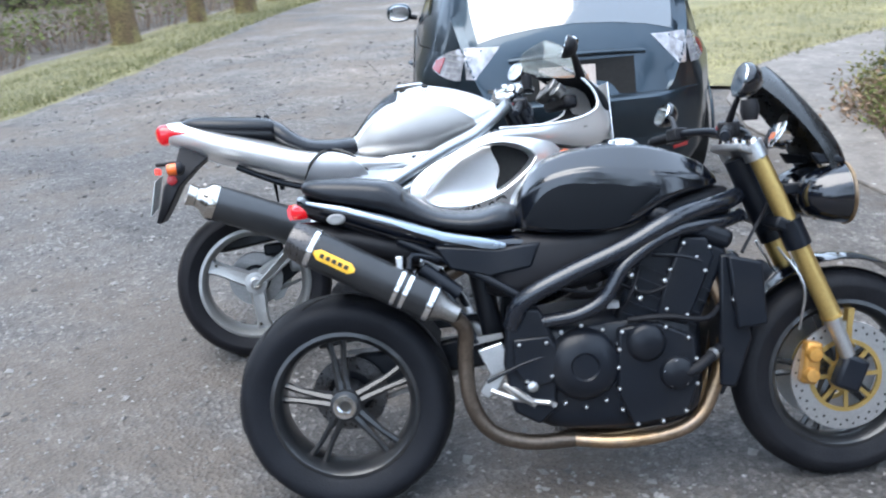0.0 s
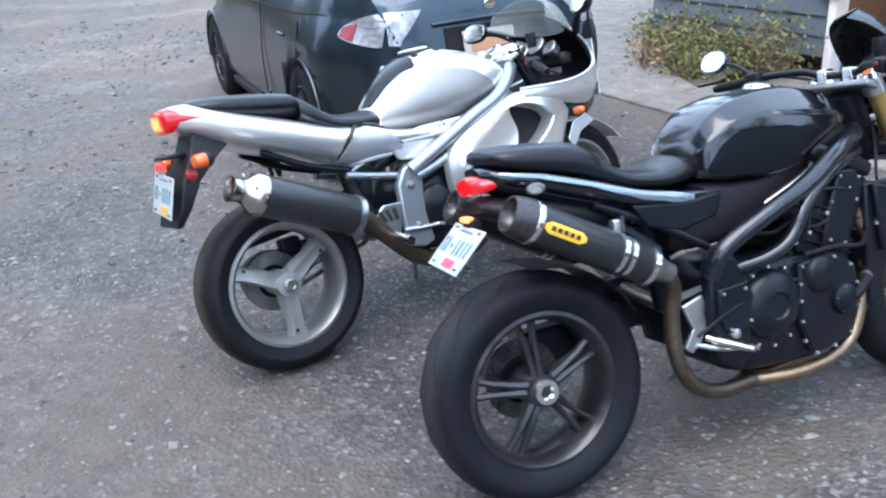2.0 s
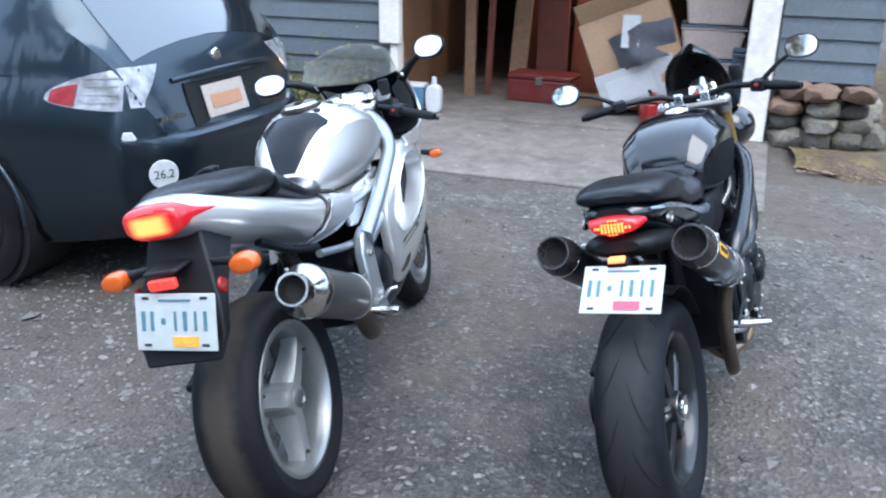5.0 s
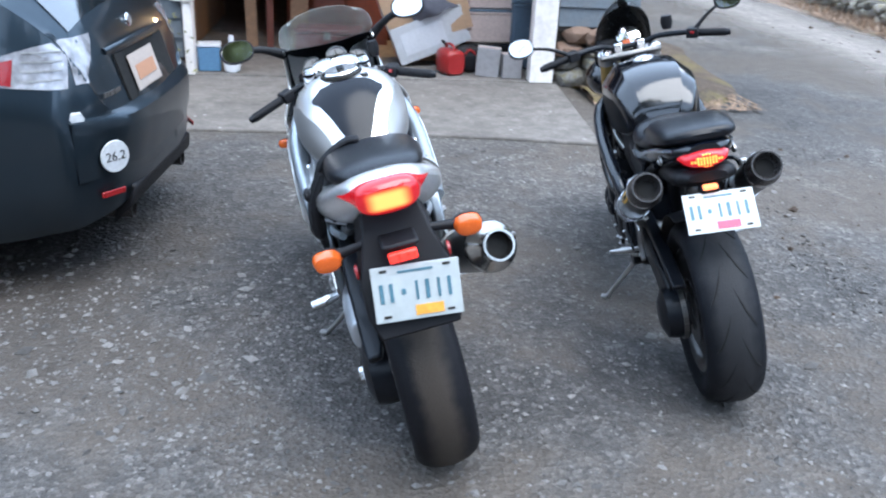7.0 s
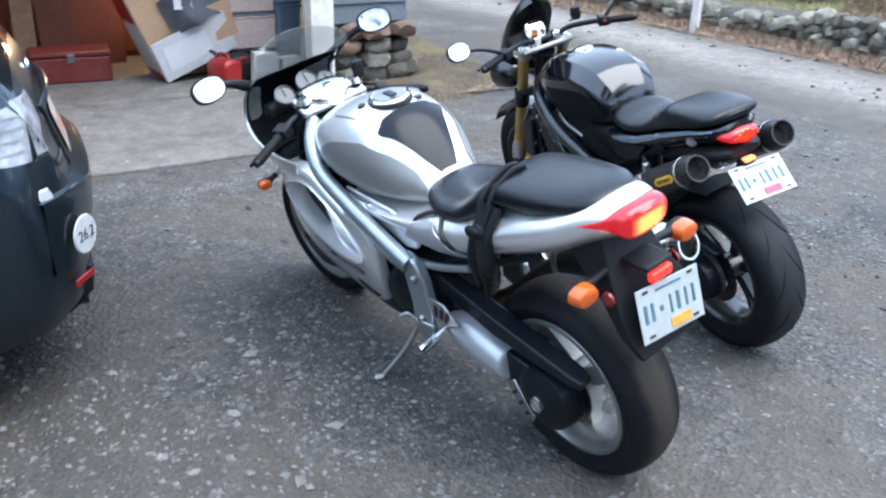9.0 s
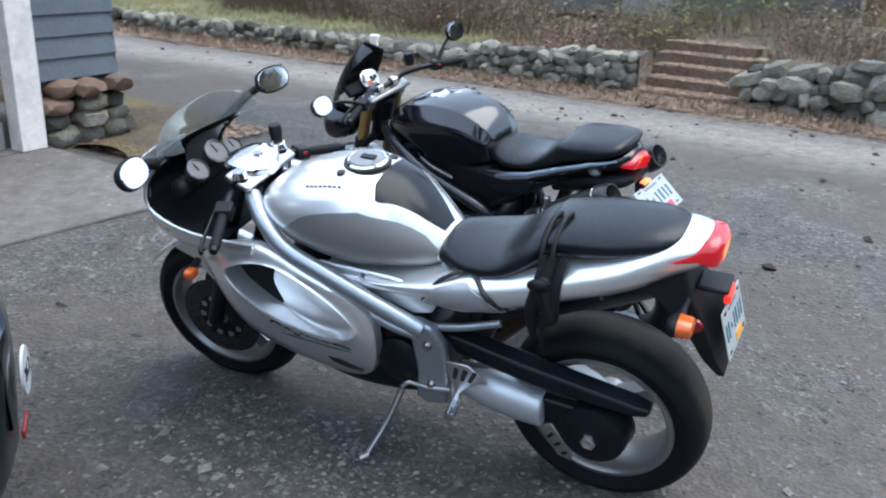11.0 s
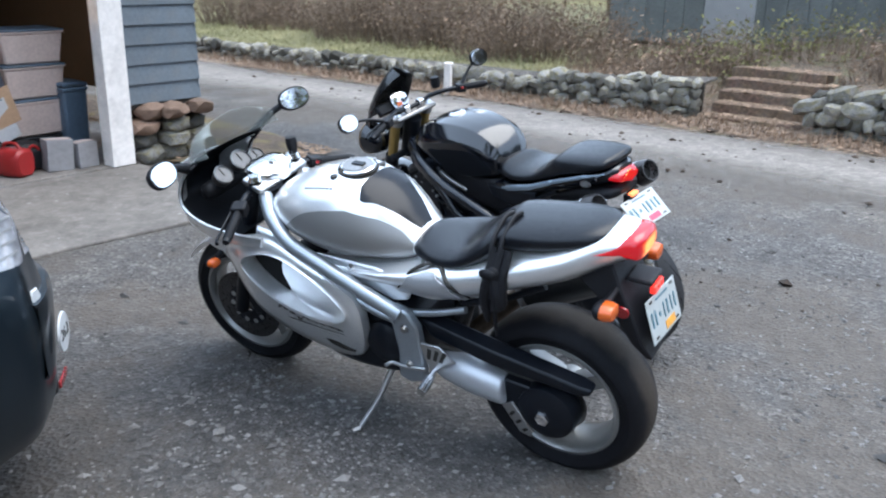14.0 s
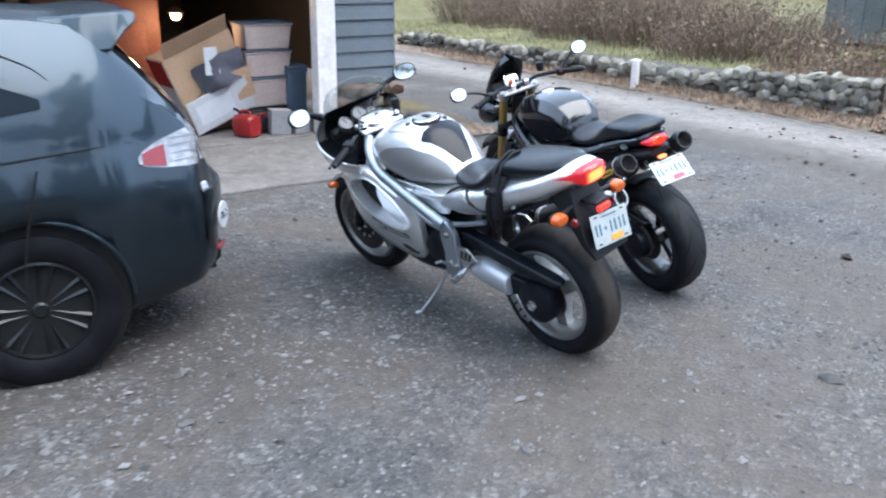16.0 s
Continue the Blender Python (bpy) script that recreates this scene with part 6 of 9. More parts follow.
for s in (-1, 1):
    a, b = Vector((s * 0.195, 0.335, 0.560)), Vector((s * 0.185, -0.088, 0.797))
    d = (b - a).normalized()
    can = part("muffler", tube([a + d * 0.05, a + d * 0.06, a + d * 0.42], [0.050, 0.054, 0.054], 28, 1), CARBON, BK, "dark muffler with a yellow badge")
    part("end_cap", lathe([(0.045, 0.415), (0.057, 0.415), (0.057, 0.43), (0.053, 0.465), (0.047, 0.485), (0.042, 0.485), (0.038, 0.465), (0.030, 0.455), (0.030, 0.435)], 32, closed=True), BURNT, can, "dull burnt end cap", m=Matrix.Translation(a) @ d.to_track_quat("X", "Z").to_matrix().to_4x4())
    part("cap_ring", tube([a + d * 0.409, a + d * 0.412, a + d * 0.424, a + d * 0.427], [0.0555, 0.0580, 0.0580, 0.0555], 32, 1), CHROME, can)
    part("bracket", box(-0.012, 0.012, -0.010, 0.010, 0.050, 0.092), ALU, can, bevel=0.004, m=Matrix.Translation(a + d * 0.150))
    part("outlet", tube([a + d * 0.43, a + d * 0.452], [0.033, 0.033], 24, 1), GROOVE, can)
    part("cone", tube([a - d * 0.02, a + d * 0.02, a + d * 0.055], [0.026, 0.032, 0.050], 24, 1), STEEL, can)
    for q in (0.13, 0.155):
        part("clamp_band", tube([a + d * q, a + d * (q + 0.012)], [0.0565, 0.0565], 28, 1), CHROME, can)
    part("clamp_band", tube([a + d * 0.055, a + d * 0.07], [0.0565, 0.0565], 28, 1), CHROME, can)
    part("hanger", tube([a + d * 0.145 + Vector((0, 0.02, 0.055)), a + d * 0.145 + Vector((-s * 0.02, 0.03, 0.09)), Vector((s * 0.13, 0.31, 0.70))], 0.008, 8, 3), SATIN, can)
    side = Vector((s, 0, 0)) - d * d.x * s
    up = d.cross(Vector((s, 0, 0))).normalized() * s
    q = Matrix((side.normalized(), d, side.normalized().cross(d))).transposed().to_4x4()
    bm = bmesh.new()
    rows = []
    for i in range(9):
        y = -0.060 + 0.120 * i / 8
        hh = 0.28 * math.sqrt(max(0.10, 1 - (max(0.0, abs(y) - 0.045) / 0.016) ** 2))
        rows.append([(0.0556 * math.cos(t), y, 0.0556 * math.sin(t)) for t in (hh * (j / 4 - 1) for j in range(9))])
    badge = part("badge", strip(rows, 0.001), YELLOW, can, "yellow badge", m=Matrix.Translation(a + d * 0.345) @ q)
    for i in range(5):
        part("bar", box(0.0556, 0.0572, -0.042 + 0.0180 * i, -0.030 + 0.0180 * i, -0.006, 0.006), DARK_INK, badge, smooth=False, m=Matrix.Translation(a + d * 0.345) @ q)
part("left_link", tube([(0.0, 0.46, 0.40), (-0.10, 0.40, 0.45), (-0.18, 0.365, 0.52), (-0.195, 0.345, 0.55)], 0.022, 14, 4), STEEL, BK)
part("reservoir", tube([(0.13, 0.26, 0.68), (0.13, 0.36, 0.60)], 0.022, 14, 1), SATIN, BK)
part("shock", tube([(0.0, 0.46, 0.40), (0.0, 0.42, 0.66)], 0.034, 14, 1), SATIN, BK)
for s in (-1, 1):
    part("subframe", tube([(s * 0.13, 0.53, 0.58), (s * 0.12, 0.40, 0.66), (s * 0.10, 0.20, 0.76)], 0.013, 10, 3), SATIN, BK)

# swingarm, chain, footrests, stand
part("swingarm", slab([(0.50, 0.44), (0.36, 0.43), (0.18, 0.40), (0.04, 0.40), (-0.06, 0.35), (-0.05, 0.27), (0.06, 0.25), (0.20, 0.31), (0.50, 0.34)], -0.09, -0.15), SATIN, BK, "black single-sided swingarm", bevel=0.012)
part("hub_carrier", lathe([(0.012, -0.185), (0.05, -0.182), (0.085, -0.165), (0.09, -0.14), (0.09, -0.095)], 36), SATIN, BK, m=Matrix.Translation((0, 0.0, 0.293)))
part("chain_guard", slab([(0.44, 0.50), (0.10, 0.475), (-0.10, 0.44), (-0.09, 0.42), (0.10, 0.45), (0.44, 0.465)], -0.10, -0.145), SATIN, BK, bevel=0.006)
ch = bmesh.new()
for i in range(46):
    f = i / 45
    for y0, z0, y1, z1 in ((0.42, 0.43, 0.0, 0.403), (0.42, 0.34, 0.0, 0.223)):
        box(-0.118, -0.102, -0.006, 0.006, -0.007, 0.007, ch, Matrix.Translation((0, y0 + (y1 - y0) * f, z0 + (z1 - z0) * f)))
for i in range(22):
    a = radians(90 + 180 * i / 21)
    box(-0.118, -0.102, -0.006, 0.006, -0.007, 0.007, ch, Matrix.Translation((0, 0.09 * math.cos(a), 0.293 + 0.09 * math.sin(a))) @ Matrix.Rotation(a - radians(90), 4, "X"))
part("chain", ch, CHAIN, BK, smooth=False)
part("hugger", strip([[(x, 0.334 * math.cos(radians(a)), 0.295 + 0.340 * math.sin(radians(a)) - 0.8 * x * x) for x in (-0.10, -0.06, 0, 0.06, 0.10)] for a in range(28, 100, 9)], 0.004), PLASTIC, BK)
for s in (-1, 1):
    br = part("footrest_bracket", slab([(0.40, 0.44), (0.47, 0.46), (0.49, 0.40), (0.455, 0.33), (0.42, 0.30), (0.395, 0.32), (0.43, 0.37)], s * 0.150, s * 0.165), ALU, BK, "alloy footrest bracket", bevel=0.004)
    part("footrest", tube([(s * 0.16, 0.47, 0.335), (s * 0.20, 0.505, 0.318), (s * 0.268, 0.542, 0.306)], [0.010, 0.013, 0.008], 10, 2), ALU, br)
    part("heel_guard", slab([(0.36, 0.475), (0.47, 0.485), (0.475, 0.47), (0.39, 0.455), (0.375, 0.38), (0.36, 0.38)], s * 0.155, s * 0.162), STEEL, br)
    part("pedal", tube([(s * 0.17, 0.43, 0.325), (s * 0.185, 0.50, 0.30), (s * 0.19, 0.585, 0.285), (s * 0.215, 0.60, 0.285)], 0.008, 8, 4), ALU, br)
    part("pillion_bracket", tube([(s * 0.13, 0.30, 0.64), (s * 0.15, 0.36, 0.55), (s * 0.155, 0.40, 0.46)], 0.010, 8, 2), SATIN, BK)
stand = part("side_stand", tube([(-0.13, 0.62, 0.25), (-0.20, 0.64, 0.16), (-0.303, 0.665, 0.040)], [0.012, 0.010, 0.009], 10, 3), ALU, BK, "alloy side stand, folded out")
part("foot", tube([(-0.293, 0.655, 0.043), (-0.318, 0.675, 0.043)], [0.016, 0.014], 10, 1), STEEL, stand)

# front end
for s in (-1, 1):
    leg = part("fork_leg", tube([(s * 0.105, 1.20, 0.955), (s * 0.105, 1.235, 0.88), (s * 0.105, 1.32, 0.67)], 0.026, 18, 2), GOLD, BK, "gold upside-down fork leg")
    part("top_clamp", tube([(s * 0.105, 1.198, 0.958), (s * 0.105, 1.217, 0.915)], 0.033, 18, 1), ALU, leg)
    part("lower_sleeve", tube([(s * 0.105, 1.32, 0.67), (s * 0.105, 1.405, 0.465), (s * 0.105, 1.408, 0.457)], [0.0275, 0.0275, 0.031], 18, 2), GOLD, leg)
    part("clamp", tube([(s * 0.105, 1.295, 0.735), (s * 0.105, 1.325, 0.66)], 0.036, 18, 1), SATIN, leg)
    part("slider", tube([(s * 0.105, 1.405, 0.46), (s * 0.105, 1.452, 0.335)], 0.021, 16, 1), ALU, leg)
    part("axle_clamp", box(-0.025, 0.025, -0.035, 0.04, -0.05, 0.05), SATIN, leg, bevel=0.012, m=Matrix.Translation((s * 0.10, 1.455, 0.285)) @ Matrix.Rotation(radians(-24), 4, "X"))
    cal = part("caliper", box(-0.022, 0.022, -0.024, 0.024, -0.062, 0.062), CALIPER, leg, "gold brake caliper", bevel=0.010, m=Matrix.Translation((s * 0.085, 1.352, 0.318)) @ Matrix.Rotation(radians(-10), 4, "X"))
    for dz in (-0.032, 0.028):
        part("piston_housing", lathe([(0.001, s * 0.038), (0.018, s * 0.036), (0.023, s * 0.026), (0.023, 0.0)], 18), CALIPER, cal, m=Matrix.Translation((s * 0.085, 1.352, 0.318)) @ Matrix.Rotation(radians(-10), 4, "X") @ Matrix.Translation((0, 0, dz)))
    part("brake_hose", tube([(s * 0.10, 1.32, 0.42), (s * 0.115, 1.33, 0.55), (s * 0.09, 1.27, 0.66)], 0.004, 6, 5), ALU, leg)
    part("cap", lathe([(0.002, 0.015), (0.018, 0.015), (0.026, 0.0)], 16, "Z"), CHROME, leg, m=Matrix.Translation((s * 0.105, 1.20, 0.957)))
yoke = part("top_yoke", box(-0.135, 0.135, -0.04, 0.04, -0.012, 0.012), STEEL, BK, "alloy top yoke", bevel=0.008, m=Matrix.Translation((0, 1.195, 0.935)) @ Matrix.Rotation(radians(-24), 4, "X"))
part("lower_yoke", box(-0.135, 0.135, -0.04, 0.04, -0.018, 0.018), SATIN, BK, bevel=0.008, m=Matrix.Translation((0, 1.29, 0.72)) @ Matrix.Rotation(radians(-24), 4, "X"))
bar = part("handlebar", tube([(-0.38, 1.05, 0.985), (-0.27, 1.09, 1.0), (-0.13, 1.165, 1.0), (-0.06, 1.185, 0.98), (0.06, 1.185, 0.98), (0.13, 1.165, 1.0), (0.27, 1.09, 1.0), (0.38, 1.05, 0.985)], 0.012, 12, 5), SATIN, BK, "black tubular handlebar")
for s in (-1, 1):
    part("bar_clamp", box(-0.018, 0.018, -0.02, 0.02, -0.03, 0.022), CHROME, bar, bevel=0.006, m=Matrix.Translation((s * 0.05, 1.185, 0.978)))
    grip_set(BK, (s * 0.24, 1.10, 1.0), (s * 0.385, 1.045, 0.983), s, 0.01)
part("brake_reservoir", lathe([(0.002, 0.03), (0.022, 0.03), (0.026, 0.0), (0.02, -0.025)], 20, "Z"), PLASTIC, BK, m=Matrix.Translation((0.17, 1.18, 1.045)))
mirror(BK, (0.26, 1.09, 1.005), (0.41, 1.08, 1.113), 0.056, 0.042, (0, -1, 0.30), BLACK)
mirror(BK, (-0.26, 1.09, 1.005), (-0.47, 1.10, 1.075), 0.056, 0.042, (0.15, -1, 0.48), BLACK)
for s in (-1, 1):
    bowl = part("headlamp", lathe([(0.02, -0.11), (0.055, -0.09), (0.076, -0.04), (0.084, 0.0), (0.086, 0.008)], 32, "Y"), BLACK, BK, "round black headlamp", m=Matrix.Translation((s * 0.095, 1.442, 0.80)))
    part("rim", lathe([(0.080, 0.004), (0.089, 0.010), (0.088, 0.018), (0.078, 0.016)], 32, "Y", closed=True), COPPER, bowl, m=Matrix.Translation((s * 0.095, 1.442, 0.80)))
    part("lens", lathe([(0.001, 0.026), (0.05, 0.020), (0.079, 0.012), (0.079, 0.006)], 32, "Y"), MIRROR, bowl, m=Matrix.Translation((s * 0.095, 1.442, 0.80)))
    part("bracket", box(-0.012, 0.012, -0.07, 0.06, -0.015, 0.015), SATIN, BK, bevel=0.004, m=Matrix.Translation((s * 0.06, 1.37, 0.82)))
    part("deflector", slab([(1.36, 0.92), (1.44, 0.905), (1.455, 0.885), (1.38, 0.885)], s * 0.10, s * 0.125), SATIN, BK, bevel=0.006)
rows = []
for i in range(13):
    f = i / 12
    cy, cz, hw = 1.49 - 0.200 * f ** 1.15, 0.895 + 0.280 * f ** 0.85, 0.132 * math.sqrt(max(0.02, 1 - 0.97 * f ** 3))
    rows.append([(hw * math.sin(q), cy - 0.085 * (1 - math.cos(q)), cz - 0.03 * (1 - math.cos(q))) for q in (radians(-85 + 170 * j / 14) for j in range(15))])
part("fly_screen", strip(rows, 0.004), FLY, BK, "black fly screen")
m = Matrix.Translation((0.02, 1.315, 0.985)) @ Matrix.Rotation(radians(62), 4, "X")
dash = part("instrument", lathe([(0.02, -0.04), (0.045, -0.03), (0.053, 0.0), (0.053, 0.008), (0.047, 0.010)], 30, "Z"), CHROME, BK, "round bright instrument", m=m)
part("dial", lathe([(0.001, 0.009), (0.048, 0.009), (0.048, 0.004)], 30, "Z"), WHITE_DIAL, dash, "white dial", m=m)
part("red_zone", box(-0.03, 0.004, -0.03, -0.008, 0.0092, 0.011), AMBER, dash, "orange display", m=m)
part("display", box(-0.075, 0.075, -0.035, 0.03, -0.03, 0.0), PLASTIC, dash, bevel=0.012, m=Matrix.Translation((-0.045, 1.32, 0.975)) @ Matrix.Rotation(radians(62), 4, "X"))
part("front_mudguard", strip([[(x, 1.455 + (0.325 - 0.35 * x * x) * math.cos(radians(q)), 0.30 + (0.325 - 2.2 * x * x) * math.sin(radians(q))) for x in (-0.075, -0.06, -0.03, 0, 0.03, 0.06, 0.075)] for q in range(30, 171, 10)], 0.004), BLACK, BK, "gloss black front mudguard")
for s in (-1, 1):
    part("horn_cover", lathe([(0.001, 0.02), (0.03, 0.015), (0.034, 0.0)], 20), SATIN, BK, m=Matrix.Translation((s * 0.13, 1.20, 0.60)))
part("clutch_cable", tube([(-0.20, 1.13, 1.0), (-0.12, 1.25, 0.95), (0.02, 1.28, 0.82), (0.15, 1.15, 0.66)], 0.005, 6, 6), PLASTIC, BK)

# ---- the parked hatchback ----
CAR_PAINT = material("grey_metallic_paint", (0.030, 0.044, 0.058), 0.34, 0.85, 0.55, 0.06, 900, 3, dirt=0.03)
GLASS = material("tinted_glass", (0.012, 0.017, 0.022), 0.04, 0.0, 1.0, 0.0, spec=1.0, ior=1.7)
SIDE_GLASS = material("side_glass", (0.010, 0.015, 0.020), 0.05, 0.0, 0.0, 0.0, spec=0.12)
LAMP_CLEAR = material("lamp_clear", (0.30, 0.30, 0.32), 0.2, 0.3, 0.4, 0.3, 30, 14)
LAMP_RED = material("lamp_red", (0.20, 0.008, 0.012), 0.2, 0.0, 0.3, 0.1, 60, 20)
WHEEL_DARK = material("dark_alloy", (0.010, 0.011, 0.012), 0.34, 0.2, 0.2, 0.1, 200, 8, dirt=0.06)
PALE_PLATE = material("faded_plate", (0.42, 0.36, 0.32), 0.5, vary=0.1)
FADED_TAG = material("faded_tag", (0.42, 0.22, 0.13), 0.6, vary=0.1)
STICKER = material("white_sticker", (0.55, 0.56, 0.57), 0.5, vary=0.1)

# section rows along the car: y, underside, belt height, roof height, half width, half width at the belt, half width at the roof
CAR_ROWS = [(-0.872, 0.42, 0.58, 0.62, 0.16, 0.16, 0.12), (-0.862, 0.36, 0.60, 0.66, 0.34, 0.33, 0.27), (-0.842, 0.32, 0.63, 0.70, 0.46, 0.44, 0.39), (-0.806, 0.29, 0.69, 0.79, 0.563, 0.525, 0.465), (-0.760, 0.27, 0.78, 0.94, 0.627, 0.577, 0.515), (-0.70, 0.25, 0.90, 1.045, 0.692, 0.630, 0.545),
            (-0.60, 0.235, 0.965, 1.165, 0.732, 0.662, 0.565), (-0.46, 0.22, 0.985, 1.32, 0.788, 0.708, 0.572), (-0.30, 0.21, 0.98, 1.43, 0.848, 0.768, 0.573), (0.0, 0.20, 0.97, 1.465, 0.884, 0.815, 0.575), (0.5, 0.19, 0.955, 1.49, 0.876, 0.825, 0.575), (1.0, 0.19, 0.945, 1.485, 0.868, 0.842, 0.57),
            (1.45, 0.19, 0.935, 1.44, 0.868, 0.838, 0.555), (1.8, 0.19, 0.93, 1.28, 0.870, 0.832, 0.56), (2.15, 0.19, 0.92, 1.07, 0.872, 0.825, 0.62), (2.4, 0.20, 0.88, 0.96, 0.875, 0.80, 0.64), (2.75, 0.20, 0.82, 0.90, 0.872, 0.77, 0.60), (3.1, 0.20, 0.74, 0.83, 0.84, 0.72, 0.55), (3.35, 0.22, 0.62, 0.74, 0.74, 0.64, 0.5), (3.5, 0.28, 0.52, 0.60, 0.52, 0.48, 0.4)]


def car_ring(row, off=0.0):
    y, zb, be, ro, hw, hb, hr = row
    cr = 0.034 * min(1.0, max(0.0, (-0.05 - y) / 0.4))
    half = [(0.0, zb), (hw * 0.6, zb), (hw - 0.07, zb + 0.01), (hw - 0.015, zb + 0.09), (hw, zb + 0.22), (hw + 0.008, (zb + be) / 2 + 0.06), (hw - 0.004, be - 0.17), (hb + 0.012, be - 0.05), (hb, be),
            (hb + (hr - hb) * 0.5 + 0.016, be + (ro - be) * 0.52), (hr + 0.012, ro - 0.055 - 0.55 * cr), (hr - 0.03, ro - 0.012 - 0.42 * cr), (max(hr - 0.16, 0.55 * hr), ro + 0.004), (hr * 0.36, ro + 0.016 + 0.32 * cr), (0.0, ro + 0.020 + 0.45 * cr)]
    c = Vector((0, 0, (zb + ro) / 2))
    out = []
    for x, z in half:
        d = Vector((x, 0, z - c.z)).normalized() * off
        out.append((x + d.x, y, z + d.z))
    return out


CAR_FINE = [tuple(r) for r in catmull(CAR_ROWS, 4)]


def car_patch(y0, y1, k0, k1, side, off=0.005, rows=10, cols=6, taper0=0.0, taper1=0.0):
    """A panel of glass or lamp on the body between two stations and two lines of the section."""
    ys = [r[0] for r in CAR_FINE]
    out = []
    for i in range(rows + 1):
        y = y0 + (y1 - y0) * i / rows
        row = tuple(float(np.interp(y, ys, [r[c] for r in CAR_FINE])) for c in range(7))
        ring = car_ring(row, off)
        f = i / rows
        a, b = k0 + taper0 * f, k1 + taper1 * f
        line = []
        for j in range(cols + 1):
            k = a + (b - a) * j / cols
            q = min(int(k), len(ring) - 2)
            p = Vector(ring[q]).lerp(Vector(ring[q + 1]), k - q)
            line.append((side * p.x, p.y, p.z))
        out.append(line)
    return strip(out, 0.003)


def car_point(y, k, side):
    """A place on the body at a station and a line of the section."""
    ys = [r[0] for r in CAR_FINE]
    ring = car_ring(tuple(float(np.interp(y, ys, [r[c] for r in CAR_FINE])) for c in range(7)), 0.001)
    p = Vector(ring[int(k)]).lerp(Vector(ring[int(k) + 1]), k - int(k))
    return (side * p.x, p.y, p.z)


def car_side(y, z):
    """How far out the body reaches at a station and a height."""
    ys = [r[0] for r in CAR_FINE]
    ring = car_ring(tuple(float(np.interp(y, ys, [r[c] for r in CAR_FINE])) for c in range(7)))
    zs, xs = [p[2] for p in ring[2:]], [p[0] for p in ring[2:]]
    return float(np.interp(z, zs, xs))


def body_y(x, z):
    """Where the tail of the body is met at a width and a height."""
    y = -0.87
    while y < -0.3 and car_side(y, z) < x:
        y += 0.004
    return y


def lamp_strip(edge, side, off, rows=12, cols=5):
    es = sorted(edge)
    out = []
    for i in range(rows + 1):
        y = es[0][0] + (es[-1][0] - es[0][0]) * i / rows
        lo, hi = (float(np.interp(y, [e[0] for e in es], [e[k] for e in es])) for k in (1, 2))
        out.append([(side * (car_side(y, z) + off), y - off * max(0.0, (-0.6 - y) * 4), z) for z in (lo + (hi - lo) * j / cols for j in range(cols + 1))])
    return strip(out, 0.003)


CAR_M = pose(-1.735, 1.77, 0, 0, 0, 84.6)
CAR = thing("car", CAR_M, "dark grey hatchback parked with its tail towards the yard", "car")
rings = []
for row in CAR_FINE:
    h = car_ring(row)
    rings.append(h + [(-x, y, z) for x, y, z in h[-2:0:-1]])
body = part("body", skin(rings), CAR_PAINT, CAR, "dark grey metallic bodywork", sharp=30)
cut = bmesh.new()
for y in (0.0, 2.625):
    for s in (-1, 1):
        lathe([(0.36, s * 0.60), (0.36, s * 1.1)], 40, bm=cut, m=Matrix.Translation((0, y, 0.335)))
cutter = part("cutter", cut, PLASTIC)
cutter.matrix_world = CAR_M
mod = body.modifiers.new("arches", "BOOLEAN")
mod.operation, mod.object, mod.solver = "DIFFERENCE", cutter, "EXACT"
bpy.context.view_layer.update()
cut_mesh = bpy.data.meshes.new_from_object(body.evaluated_get(bpy.context.evaluated_depsgraph_get()))
body.modifiers.clear()
body.data = cut_mesh
cut_mesh.materials.clear()
cut_mesh.materials.append(CAR_PAINT)
bpy.data.objects.remove(cutter)
